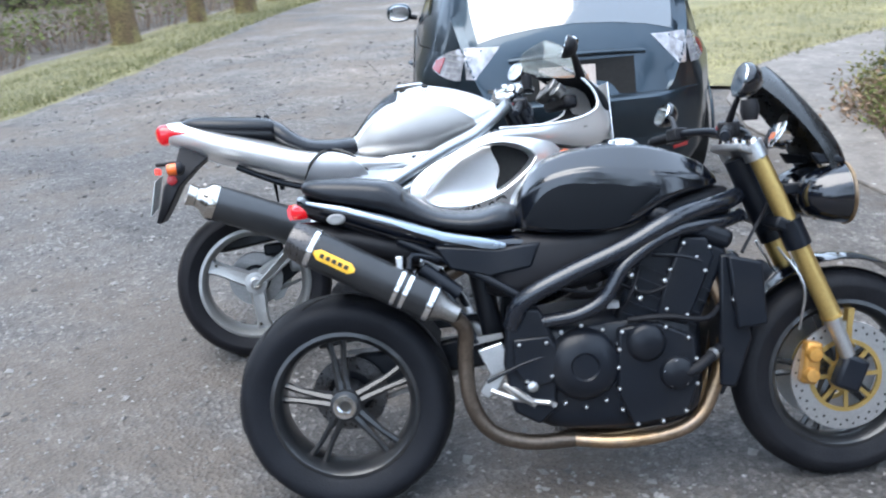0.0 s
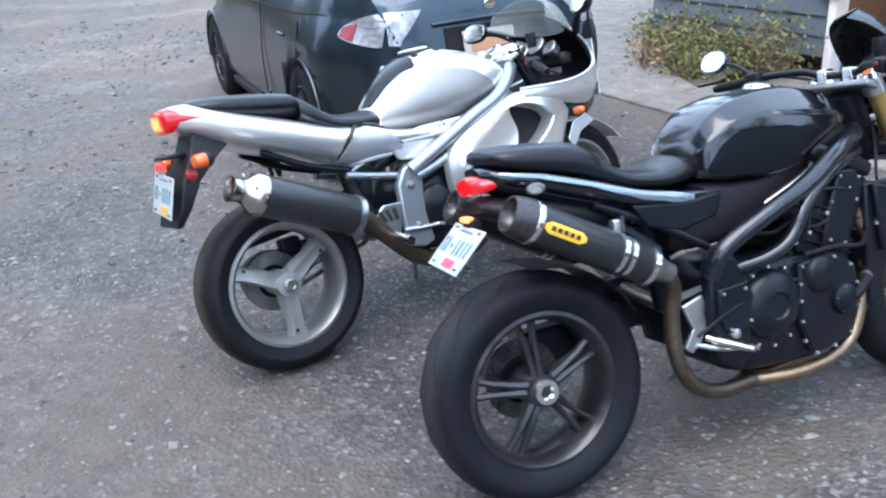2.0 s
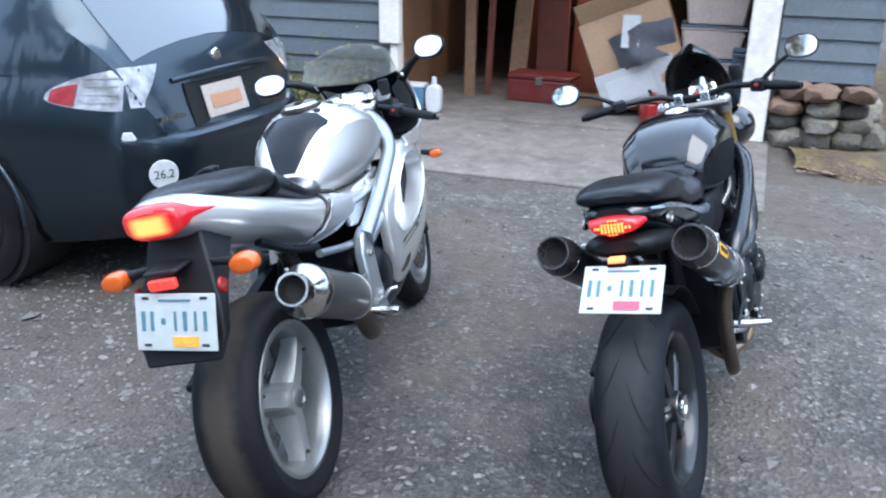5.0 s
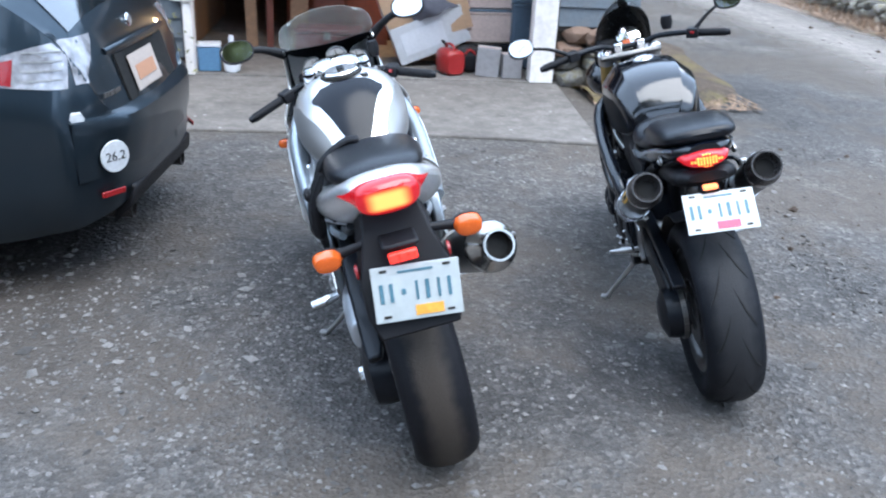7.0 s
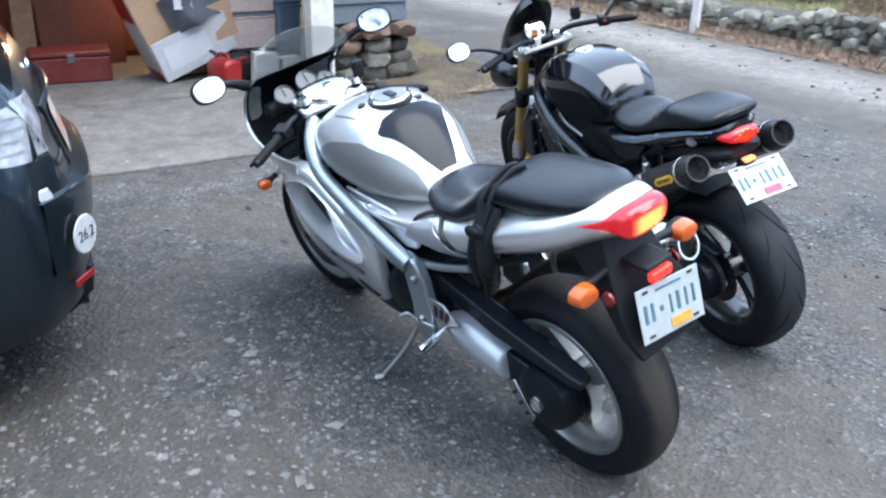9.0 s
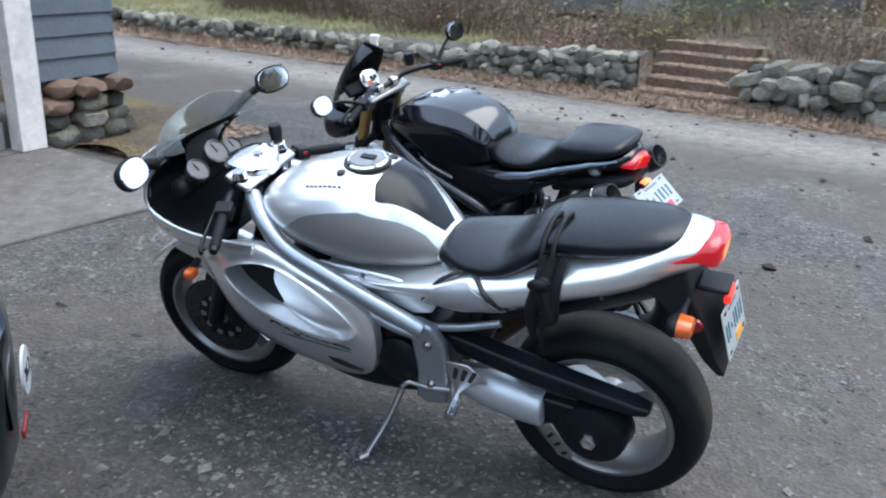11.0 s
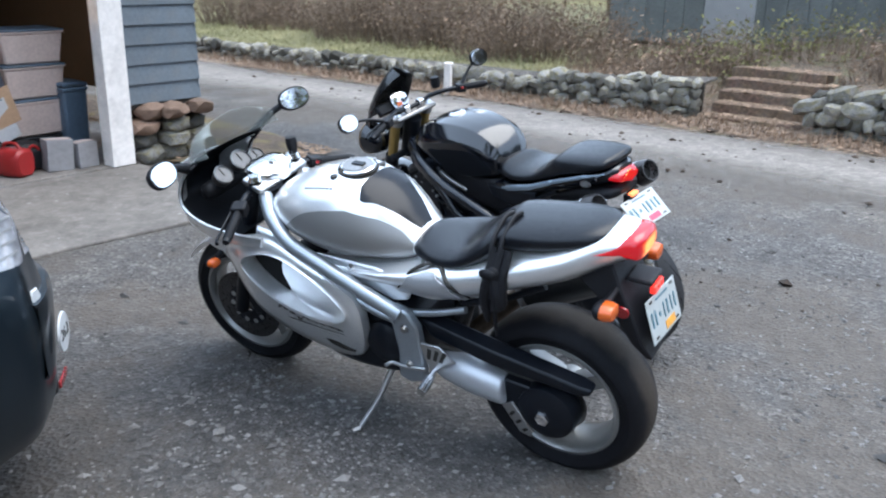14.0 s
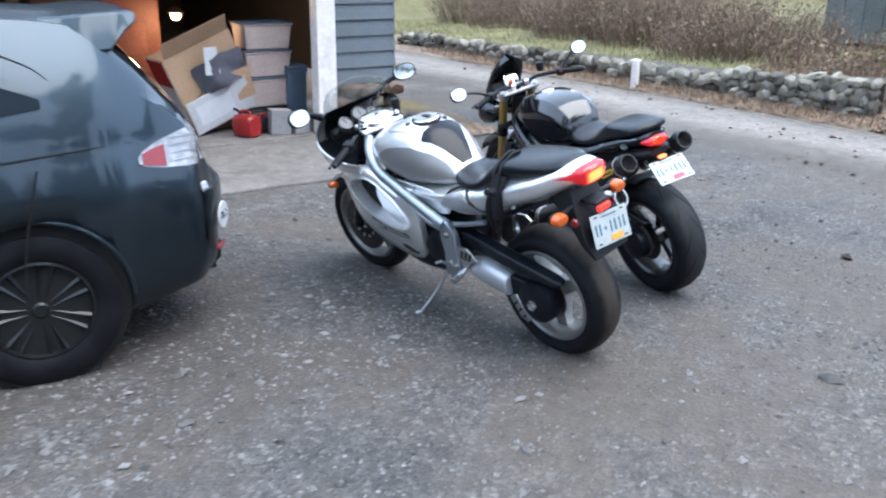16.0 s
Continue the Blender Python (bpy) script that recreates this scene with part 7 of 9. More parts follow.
for y in (0.0, 2.625):
    for s in (-1, 1):
        part("wheel_well", lathe([(0.355, s * 0.855), (0.36, s * 0.60), (0.01, s * 0.60)], 32), GROOVE, CAR, m=Matrix.Translation((0, y, 0.335)))
        part("arch_lip", tube([(s * 0.876, y + 0.366 * math.cos(radians(q)), 0.335 + 0.366 * math.sin(radians(q))) for q in range(-8, 190, 11)], 0.010, 8, 2), CAR_PAINT, CAR)
        prof = [(0.204, -0.085), (0.218, -0.098), (0.27, -0.108), (0.315, -0.095), (0.322, -0.06), (0.323, 0), (0.322, 0.06), (0.315, 0.095), (0.27, 0.108), (0.218, 0.098), (0.204, 0.085)]
        wh = part("wheel", lathe([(r, s * x) for r, x in ((0.206, 0.09), (0.211, 0.095), (0.200, 0.099), (0.190, 0.07), (0.184, -0.06), (0.206, -0.07))], 44, closed=True), WHEEL_DARK, CAR, "black multi-spoke alloy wheel")
        at(wh, s * 0.775, y, 0.325)
        for i in range(7):
            for dy in (-0.019, 0.019):
                m = Matrix.Rotation(radians(360 / 7 * i + 12), 4, "X")
                part("spoke", skin([[m @ Vector(p) for p in ((s * x0, dy * f - w, r), (s * x0, dy * f + w, r), (s * (x1 - 0.01), dy * f + w, r), (s * x1, dy * f, r), (s * (x1 - 0.01), dy * f - w, r))]
                                    for r, f, w, x0, x1 in ((0.035, 0.55, 0.011, 0.03, 0.080), (0.11, 0.9, 0.009, 0.045, 0.086), (0.192, 1.55, 0.011, 0.05, 0.094))]), WHEEL_DARK, wh)
        part("hub_cap", lathe([(0.001, s * 0.088), (0.026, s * 0.087), (0.040, s * 0.075), (0.05, s * 0.02)], 24), WHEEL_DARK, wh)
        part("wheel_back", lathe([(0.05, -s * 0.045), (0.186, -s * 0.05), (0.186, -s * 0.055), (0.05, -s * 0.05)], 32, closed=True), GROOVE, wh)
        part("tyre", lathe(prof, 48, closed=True), RUBBER, wh)
        part("brake_disc", disc_mesh(0.06, 0.145, s * 0.01), BURNT, wh)

for s in (-1, 1):
    part("rear_door_window", car_patch(-0.11, 0.80, 8.58, 8.72, s, taper0=-0.46, taper1=1.35), SIDE_GLASS, CAR, "dark glass tapering to the rear")
    part("front_door_window", car_patch(0.86, 1.75, 8.12, 10.1, s, taper1=-0.9), SIDE_GLASS, CAR)
    part("belt_crease", tube([(s * car_side(y, z), y, z) for y, z in ((-0.44, 0.955), (-0.27, 0.952), (-0.08, 0.942), (0.12, 0.93), (0.6, 0.92), (1.1, 0.912), (1.75, 0.90))], [0.0015, 0.004, 0.005, 0.006, 0.006, 0.006, 0.003], 8, 3), GROOVE, CAR)
    part("roof_seam", tube([car_point(y, k, s) for y, k in ((0.8, 10.3), (0.4, 10.1), (0.15, 9.8), (0.0, 9.5), (-0.10, 9.25), (-0.15, 9.0))], [0.004, 0.004, 0.004, 0.004, 0.003, 0.0015], 6, 3), GROOVE, CAR)
    tl = part("tail_lamp", lamp_strip([(-0.455, 0.868, 0.890), (-0.470, 0.856, 0.908), (-0.55, 0.838, 0.946), (-0.65, 0.826, 0.974), (-0.705, 0.820, 0.985), (-0.728, 0.818, 0.985)], s, 0.007), LAMP_CLEAR, CAR, "clear tail lamp with a red corner")
    part("red_segment", lamp_strip([(-0.475, 0.862, 0.904), (-0.515, 0.853, 0.918), (-0.575, 0.842, 0.930)], s, 0.012), LAMP_RED, tl, "red lamp segment")
    for i in range(4):
        z = 0.852 + 0.032 * i
        part("rib", lamp_strip([(-0.60, z, z + 0.006), (-0.66, z, z + 0.006), (-0.715, z, z + 0.006)], s, 0.0095), TRIM_GREY, tl)
    rows = []
    for k in range(7):
        z = 0.825 + 0.160 * k / 6
        inner, outer = 0.545 - 0.145 * k / 6, 0.592
        rows.append([(s * x, body_y(x, z) - 0.006, z) for x in (outer + (inner - outer) * q / 5 for q in range(6))])
    part("gate_lamp", strip(rows, 0.004), LAMP_CLEAR, CAR, "lamp section on the tailgate")
    part("door_seam", tube([(s * 0.888, -0.05 + 0.1, 0.32), (s * 0.894, 0.02, 0.60), (s * 0.864, -0.06, 0.90)], 0.004, 6, 4), GROOVE, CAR)
    part("door_seam", tube([(s * 0.884, 0.83, 0.28), (s * 0.890, 0.83, 0.60), (s * 0.858, 0.83, 0.95)], 0.004, 6, 4), GROOVE, CAR)
    part("sill", box(s * 0.80 - 0.05, s * 0.80 + 0.05, 0.40, 2.22, 0.17, 0.24), PLASTIC, CAR, bevel=0.02)
    part("door_handle", tube([(s * 0.890, 0.20, 0.80), (s * 0.902, 0.26, 0.805), (s * 0.889, 0.34, 0.80)], [0.008, 0.012, 0.008], 8, 4), CAR_PAINT, CAR)
    mr = part("door_mirror", pod([(1.62, 1.0, 0.03, 0.03, 0.03, 2, 2), (1.64, 1.0, 0.09, 0.07, 0.06, 2.6, 2.6), (1.70, 1.0, 0.095, 0.075, 0.065, 2.4, 2.4), (1.78, 1.0, 0.05, 0.04, 0.04, 2, 2)], 20, 4, s * 0.98), CAR_PAINT, CAR, "dark door mirror")
    part("mirror_glass", pod([(1.618, 1.0, 0.078, 0.058, 0.05, 2.6, 2.6), (1.632, 1.0, 0.082, 0.062, 0.054, 2.6, 2.6)], 20, 1, s * 0.98), MIRROR, mr)
    part("mirror_foot", tube([(s * 0.84, 1.70, 0.955), (s * 0.92, 1.70, 0.97)], 0.02, 8, 1), PLASTIC, mr)
    part("bumper_reflector", box(-0.055, 0.055, -0.004, 0.004, -0.012, 0.012), RED_REFLECTOR, CAR, bevel=0.003, m=Matrix.Translation((s * 0.545, -0.825, 0.39)) @ Matrix.Rotation(radians(s * 32), 4, "Z"))
    part("exhaust_tip", lathe([(0.03, -0.93), (0.038, -0.93), (0.038, -0.80), (0.03, -0.80)], 20, "Y", closed=True), BURNT, CAR, m=Matrix.Translation((s * 0.36, 0.10, 0.25)))
rows = []
ys = [r[0] for r in CAR_FINE]
for i in range(13):
    y = -0.712 + 0.302 * i / 12
    ring = car_ring(tuple(float(np.interp(y, ys, [r[c] for r in CAR_FINE])) for c in range(7)), 0.006)
    line = [tuple(Vector(ring[11]).lerp(Vector(ring[12]), f)) for f in (0.0, 0.5)] + [tuple(Vector(ring[12]).lerp(Vector(ring[13]), f)) for f in (0.0, 0.5)] + [ring[13], tuple(Vector(ring[13]).lerp(Vector(ring[14]), 0.5)), ring[14]]
    rows.append(line + [(-x, yy, z) for x, yy, z in line[-2::-1]])
part("rear_window", strip(rows, 0.003), GLASS, CAR, "dark heated rear window")
section = ((-1, 0), (-0.6, 0), (0, 0.008), (0.6, 0), (1, 0))
sp = part("roof_spoiler", skin([[(x * a, y, z1 + r) for x, r in section] + [(x * b, y + dy, z0) for x, r in section[::-1]] for a, b, y, dy, z1, z0 in
     ((0.50, 0.545, -0.16, 0.0, 1.452, 1.40), (0.52, 0.575, -0.26, 0.0, 1.458, 1.36), (0.525, 0.59, -0.36, 0.0, 1.466, 1.315), (0.52, 0.585, -0.43, 0.01, 1.470, 1.315), (0.51, 0.56, -0.50, 0.02, 1.472, 1.385), (0.49, 0.52, -0.545, 0.0, 1.470, 1.432))]), CAR_PAINT, CAR, "roof spoiler with deep ends", bevel=0.010)
part("spoiler_lamp", box(-0.12, 0.12, -0.572, -0.56, 1.455, 1.468), LAMP_RED, sp)
# near-black block: the recess's shade and dark reflection are put into its colour
gate = part("tailgate_recess", skin([[(-0.30, -0.845, 0.70), (0.30, -0.845, 0.70), (0.30, -0.78, 0.70), (-0.30, -0.78, 0.70)], [(-0.30, -0.790, 0.885), (0.30, -0.790, 0.885), (0.30, -0.73, 0.885), (-0.30, -0.73, 0.885)]]), GROOVE, CAR, "plate recess, its shade painted near-black")
part("number_plate", box(-0.15, 0.15, -0.006, 0.0, -0.075, 0.075), PALE_PLATE, gate, "pale plate with a plain bar", bevel=0.003, m=Matrix.Translation((-0.06, -0.826, 0.79)) @ Matrix.Rotation(radians(-16), 4, "X"))
part("bar", box(-0.11, 0.11, -0.009, -0.005, -0.03, 0.03), FADED_TAG, gate, smooth=False, m=Matrix.Translation((-0.06, -0.827, 0.785)) @ Matrix.Rotation(radians(-16), 4, "X"))
part("garnish", tube([(-0.36, body_y(0.36, 0.90) - 0.004, 0.905), (-0.15, -0.800, 0.918), (0.15, -0.800, 0.918), (0.36, body_y(0.36, 0.90) - 0.004, 0.905)], 0.013, 10, 4), CAR_PAINT, gate)
part("lower_valance", skin([[(-0.44, -0.848, 0.29), (0.44, -0.848, 0.29), (0.42, -0.76, 0.20), (-0.42, -0.76, 0.20)], [(-0.40, -0.866, 0.37), (0.40, -0.866, 0.37), (0.40, -0.78, 0.40), (-0.40, -0.78, 0.40)]]), PLASTIC, CAR, "black lower valance", bevel=0.01)
rows = []
for k in range(25):
    q = -0.66 + 1.32 * k / 24
    grow = min(1.0, (0.66 - abs(q)) / 0.28)
    y = float(np.interp(abs(q), (0.0, 0.16, 0.33, 0.45, 0.565, 0.645, 0.715), (-0.874, -0.872, -0.860, -0.838, -0.803, -0.755, -0.688)))
    rows.append([(q, y + 0.07, 0.705), (q, y - 0.012 * grow, 0.692), (q, y - 0.032 * grow, 0.676), (q, y - 0.036 * grow, 0.63), (q, y - 0.030 * grow, 0.56), (q, y - 0.004, 0.46), (q, y + 0.05, 0.45)])
part("bumper_ledge", strip(rows), CAR_PAINT, CAR, "dark bumper with a flat loading ledge")
part("round_sticker", lathe([(0.001, 0.003), (0.062, 0.002), (0.064, -0.004)], 28, "X"), STICKER, CAR, "round white sticker", m=Matrix.Translation((-0.545, -0.846, 0.540)) @ Matrix.Rotation(radians(236), 4, "Z"))
note = bpy.data.curves.new("sticker_number", "FONT")
note.body, note.size, note.align_x, note.align_y, note.extrude = "26.2", 0.052, "CENTER", "CENTER", 0.0008
note_ob = new("sticker_number", note)
bpy.context.view_layer.update()
note_mesh = bpy.data.meshes.new_from_object(note_ob.evaluated_get(bpy.context.evaluated_depsgraph_get()))
bpy.data.objects.remove(note_ob)
note_mesh.materials.clear()
note_mesh.materials.append(DARK_INK)
number = new("sticker_number", note_mesh)
number.parent = CAR
number.matrix_local = Matrix.Translation((-0.545, -0.846, 0.540)) @ Matrix.Rotation(radians(236), 4, "Z") @ Matrix.Translation((0.0035, 0, 0)) @ Matrix.Rotation(radians(90), 4, "Z") @ Matrix.Rotation(radians(90), 4, "X")
part("emblem", lathe([(0.001, 0.004), (0.03, 0.003), (0.034, -0.003)], 6, "X"), STICKER, CAR, "pale emblem sticker", m=Matrix.Translation((-0.628, body_y(0.628, 0.70) - 0.006, 0.70)) @ Matrix.Rotation(radians(225), 4, "Z"))
for i in range(7):
    part("badge_bar", box(-0.012, 0.012, -0.003, 0.003, -0.009, 0.009), STEEL, CAR, m=Matrix.Translation((-0.47 + 0.02 * i, body_y(0.47 - 0.02 * i, 0.76) - 0.006, 0.76)))
part("gate_emblem", lathe([(0.001, 0.006), (0.028, 0.005), (0.034, 0.0), (0.034, -0.006)], 20, "Y"), CHROME, CAR, "small chrome emblem", m=Matrix.Translation((-0.02, body_y(0.02, 0.975) - 0.004, 0.975)) @ Matrix.Rotation(radians(180), 4, "Z"))
# front lamps and grille, out of sight but whole
for s in (-1, 1):
    part("headlamp", car_patch(3.0, 3.3, 7.0, 9.5, s, 0.008), LAMP_CLEAR, CAR)
part("windscreen", strip([[(x * w, y + 0.10 * (1 - x * x), z) for x in (-1, -0.6, -0.2, 0.2, 0.6, 1)] for w, y, z in ((0.66, 2.13, 1.075), (0.60, 1.80, 1.28), (0.54, 1.46, 1.445))], 0.004), GLASS, CAR)

# ---- what stands in the garage ----
CARD = material("cardboard", (0.40, 0.26, 0.16), 0.75, 0.0, 0.0, 0.1, 40, 4, 0.1)
WHITE_CARD = material("white_board", (0.50, 0.50, 0.51), 0.55, 0.0, 0.0, 0.06, 30, 4)
GREY_CLOTH = material("grey_cloth", (0.09, 0.09, 0.11), 0.9, 0.0, 0.0, 0.2, 120, 8, 0.4)
PALE_BIN = material("pale_plastic", (0.50, 0.40, 0.36), 0.5, 0.0, 0.0, 0.1, 40, 5)
BLUE_BIN = material("blue_grey_plastic", (0.07, 0.10, 0.14), 0.5, 0.0, 0.0, 0.1, 40, 5)
RED_CAN = material("red_plastic", (0.28, 0.012, 0.012), 0.4, 0.0, 0.1, 0.08, 60, 6)
GREY_CARD = material("dusty_white_card", (0.24, 0.23, 0.235), 0.6, 0.0, 0.0, 0.1, 30, 4)
WHITE_PLASTIC = material("white_plastic", (0.60, 0.60, 0.62), 0.4, 0.0, 0.0, 0.06, 50, 6)
BLUE_BOX = material("blue_box", (0.10, 0.20, 0.33), 0.5, 0.0, 0.0, 0.08, 50, 6)
RED_DULL = material("dull_red_paint", (0.13, 0.018, 0.016), 0.5, 0.0, 0.0, 0.15, 60, 6, dirt=0.2)
DARK_WOOD = material("dark_red_wood", (0.12, 0.035, 0.022), 0.6, 0.0, 0.0, 0.2, 30, 3, 0.15)


def carton(m, w, d, h, mat, label, name="cardboard_box", flap=True):
    """A carton with loose flaps and a tape line."""
    t = thing(name, m, label, "box")
    part("body", box(-w / 2, w / 2, -d / 2, d / 2, 0, h), mat, t, smooth=False, bevel=0.004)
    part("tape", box(-w / 2 - 0.001, w / 2 + 0.001, -0.025, 0.025, h, h + 0.002), PALE_BIN, t, smooth=False)
    if flap:
        for s in (-1, 1):
            part("flap", box(-w / 2, w / 2, 0, d * 0.45, 0, 0.004), mat, t, smooth=False, m=Matrix.Translation((0, s * d / 2, h)) @ Matrix.Rotation(radians(115 if s > 0 else 60), 4, "X"))
    return t


def tub(m, w, d, h, mat, label, lid=True):
    t = thing("storage_tub", m, label, "storage tub", "stacked storage tubs")
    part("tub", skin([[(-w * 0.44, -d * 0.44, 0), (w * 0.44, -d * 0.44, 0), (w * 0.44, d * 0.44, 0), (-w * 0.44, d * 0.44, 0)], [(-w / 2, -d / 2, h * 0.9), (w / 2, -d / 2, h * 0.9), (w / 2, d / 2, h * 0.9), (-w / 2, d / 2, h * 0.9)]]), mat, t, bevel=0.02)
    part("rim", box(-w * 0.52, w * 0.52, -d * 0.52, d * 0.52, h * 0.88, h * 0.93), mat, t, bevel=0.008)
    part("lid", box(-w * 0.52, w * 0.52, -d * 0.52, d * 0.52, h * 0.935, h), BLUE_BIN, t, "dark lid", bevel=0.012)
    return t


# a carton tipped on its corner, with a white board, a loose flap and a cloth before it
HEAP = pose(0.40, 5.50, 0.036, 0, -22, 3)
tipped = thing("cardboard_box", HEAP, "large brown cardboard box tipped onto one corner", "box")
part("body", box(0, 0.74, 0, 0.45, 0, 0.78), CARD, tipped, smooth=False, bevel=0.006)
part("side_panel", box(-0.004, -0.0005, 0.01, 0.44, 0.01, 0.77), WHITE_CARD, tipped, "white printed side", smooth=False)
for z0, z1 in ((0.012, 0.07), (0.50, 0.765)):
    part("red_band", box(-0.006, -0.0045, 0.012, 0.438, z0, z1), RED_CAN, tipped, "red printed band", smooth=False)
part("flap", box(0.02, 0.72, 0, 0.004, 0, 0.20), CARD, tipped, smooth=False, m=Matrix.Translation((0, 0.0, 0.78)) @ Matrix.Rotation(radians(35), 4, "X"))
lean = thing("white_board", HEAP @ pose(0, -0.02, 0, 7), "white sheet of board leaning on the box", "board")
part("sheet", box(0.0, 0.66, -0.014, 0.0, 0.0, 0.34), WHITE_CARD, lean, smooth=False, bevel=0.003)
part("panel", box(0.07, 0.46, -0.018, -0.0145, 0.07, 0.27), WHITE_PLASTIC, lean, "paler inset panel", smooth=False, bevel=0.006)
loose = thing("cardboard_sheet", HEAP @ pose(0.52, -0.045, 0.12, 6, 4, 0), "loose brown flap of cardboard on the board", "cardboard")
part("sheet", box(0.0, 0.19, -0.005, 0.0, 0.0, 0.30), CARD, loose, smooth=False)
cloth = thing("cloth", HEAP @ pose(0.46, -0.05, 0.46), "grey cloth thrown over the box", "cloth")
part("fold", strip([[(x * (1.0 + 0.5 * z), -0.02 + 0.09 * noise.noise(Vector((x * 5, z * 5, 0))) - 0.06 * math.cos(x * 9), z - 0.5 * x * x + 0.03 * noise.noise(Vector((x * 7, z * 3, 3)))) for x in np.linspace(-0.24, 0.26, 19)] for z in np.linspace(-0.12, 0.17, 12)], 0.006), GREY_CLOTH, cloth)
sheet = thing("paper", HEAP @ pose(0.40, -0.12, 0.60, -6, 22, 0), "crumpled white paper on the cloth", "paper")
part("sheet", strip([[(x, 0.025 * noise.noise(Vector((x * 9, z * 9, 4))), z) for x in np.linspace(-0.07, 0.07, 7)] for z in np.linspace(-0.12, 0.14, 8)], 0.002), WHITE_CARD, sheet)
carton(pose(0.78, 5.98, 0.032, 0, 0, 8), 0.50, 0.42, 0.22, CARD, "flattened brown cardboard box under the heap", flap=False)
chest = thing("tool_chest", pose(-0.25, 5.95, 0.032, 0, 0, -6), "low dark red tool chest on the garage floor", "tool chest")
part("body", box(-0.30, 0.30, -0.16, 0.16, 0, 0.20), RED_DULL, chest, bevel=0.012)
part("lid", box(-0.305, 0.305, -0.165, 0.165, 0.205, 0.25), RED_DULL, chest, bevel=0.014)
part("latch", box(-0.03, 0.03, -0.175, -0.165, 0.16, 0.23), STEEL, chest, bevel=0.004)
for i, (mat, h) in enumerate(((PALE_BIN, 0.30), (PALE_BIN, 0.27), (PALE_BIN, 0.27))):
    tub(pose(1.17 + 0.02 * i, 5.72, 0.24 + (0.0, 0.30, 0.57)[i], 0, 0, 4 - 3 * i), 0.50, 0.40, h, mat, "pale plastic tub with a dark lid, stacked")
tub(pose(1.47, 5.62, 0.032, 0, 0, 3), 0.22, 0.30, 0.62, BLUE_BIN, "tall blue-grey plastic tub")
crate = thing("crate", pose(1.17, 5.74, 0.032, 0, 0, 4), "low dark crate under the tubs", "crate")
part("body", box(-0.22, 0.22, -0.2, 0.2, 0, 0.207), PLASTIC, crate, bevel=0.01)
fuel = thing("fuel_can", pose(0.80, 5.24, 0.032, 0, 0, 20), "red plastic fuel can on the garage floor", "fuel can")
part("body", pod([(-0.13, 0.10, 0.05, 0.06, 0.06, 3, 3), (-0.11, 0.11, 0.09, 0.10, 0.11, 3.5, 4), (0.09, 0.11, 0.09, 0.10, 0.11, 3.5, 4), (0.12, 0.10, 0.06, 0.07, 0.08, 3, 3)], 20, 2), RED_CAN, fuel)
part("handle", tube([(0, -0.08, 0.20), (0, -0.05, 0.245), (0, 0.05, 0.245), (0, 0.08, 0.20)], 0.012, 8, 4), RED_CAN, fuel)
part("spout", tube([(0, 0.07, 0.19), (0, 0.10, 0.235), (0, 0.16, 0.25)], 0.014, 8, 3), PLASTIC, fuel, "black spout")
carton(pose(1.12, 5.20, 0.032, 0, 4, -8), 0.20, 0.16, 0.24, GREY_CARD, "small white carton with a tilted side", flap=False)
carton(pose(1.32, 5.16, 0.032, 0, 0, 6), 0.17, 0.15, 0.20, GREY_CARD, "small white carton on the floor", flap=False)
pump = thing("tool_bag", pose(0.98, 5.38, 0.032, 0, 0, 0), "dark tool bag with a red strap", "bag")
part("bag", pod([(-0.12, 0.10, 0.06, 0.04, 0.08, 3, 3), (-0.08, 0.11, 0.11, 0.10, 0.11, 3, 4), (0.08, 0.11, 0.11, 0.10, 0.11, 3, 4), (0.12, 0.10, 0.06, 0.04, 0.08, 3, 3)], 18, 2), PLASTIC, pump)
part("strap", tube([(-0.09, -0.09, 0.08), (0, -0.11, 0.20), (0.09, -0.09, 0.08)], 0.012, 8, 4), RED_CAN, pump, "red strap")


def jug(m, h, mat, label):
    t = thing("jug", m, label, "jug")
    part("body", pod([(-0.05, h * 0.45, 0.03, h * 0.3, h * 0.42, 3, 4), (-0.04, h * 0.45, 0.065, h * 0.33, h * 0.45, 3, 5), (0.04, h * 0.45, 0.065, h * 0.33, h * 0.45, 3, 5), (0.05, h * 0.45, 0.03, h * 0.3, h * 0.42, 3, 4)], 20, 2), mat, t)
    part("cap", lathe([(0.001, h), (0.02, h), (0.022, h * 0.86), (0.022, h * 0.78)], 16, "Z"), WHITE_PLASTIC, t)
    return t


jug(pose(-1.03, 5.08, 0.032), 0.30, WHITE_PLASTIC, "white plastic jug standing on the floor")
blue = thing("plastic_box", pose(-1.22, 5.14, 0.032, 0, 0, 5), "small blue plastic box beside the door trim", "box")
part("body", box(-0.09, 0.09, -0.07, 0.07, 0, 0.20), BLUE_BOX, blue, bevel=0.01)
part("lid", box(-0.095, 0.095, -0.075, 0.075, 0.20, 0.225), WHITE_PLASTIC, blue, "white lid", bevel=0.006)
for i, (x, y, w, h, mat) in enumerate(((-0.95, 5.9, 0.10, 1.3, PLY), (-0.80, 6.0, 0.06, 1.6, DARK_WOOD), (-0.55, 6.1, 0.16, 1.5, PLY), (-0.25, 6.3, 0.30, 1.1, DARK_WOOD), (0.10, 6.5, 0.40, 1.0, DARK_WOOD))):
    pl = thing("plank", pose(x, y, 0.032, -7, 2 * (i % 3) - 2, 0), "wooden plank leaning inside the garage", "plank", "planks in the garage")
    part("board", box(-w / 2, w / 2, -0.012, 0.012, 0, h), mat, pl, smooth=False, bevel=0.003)
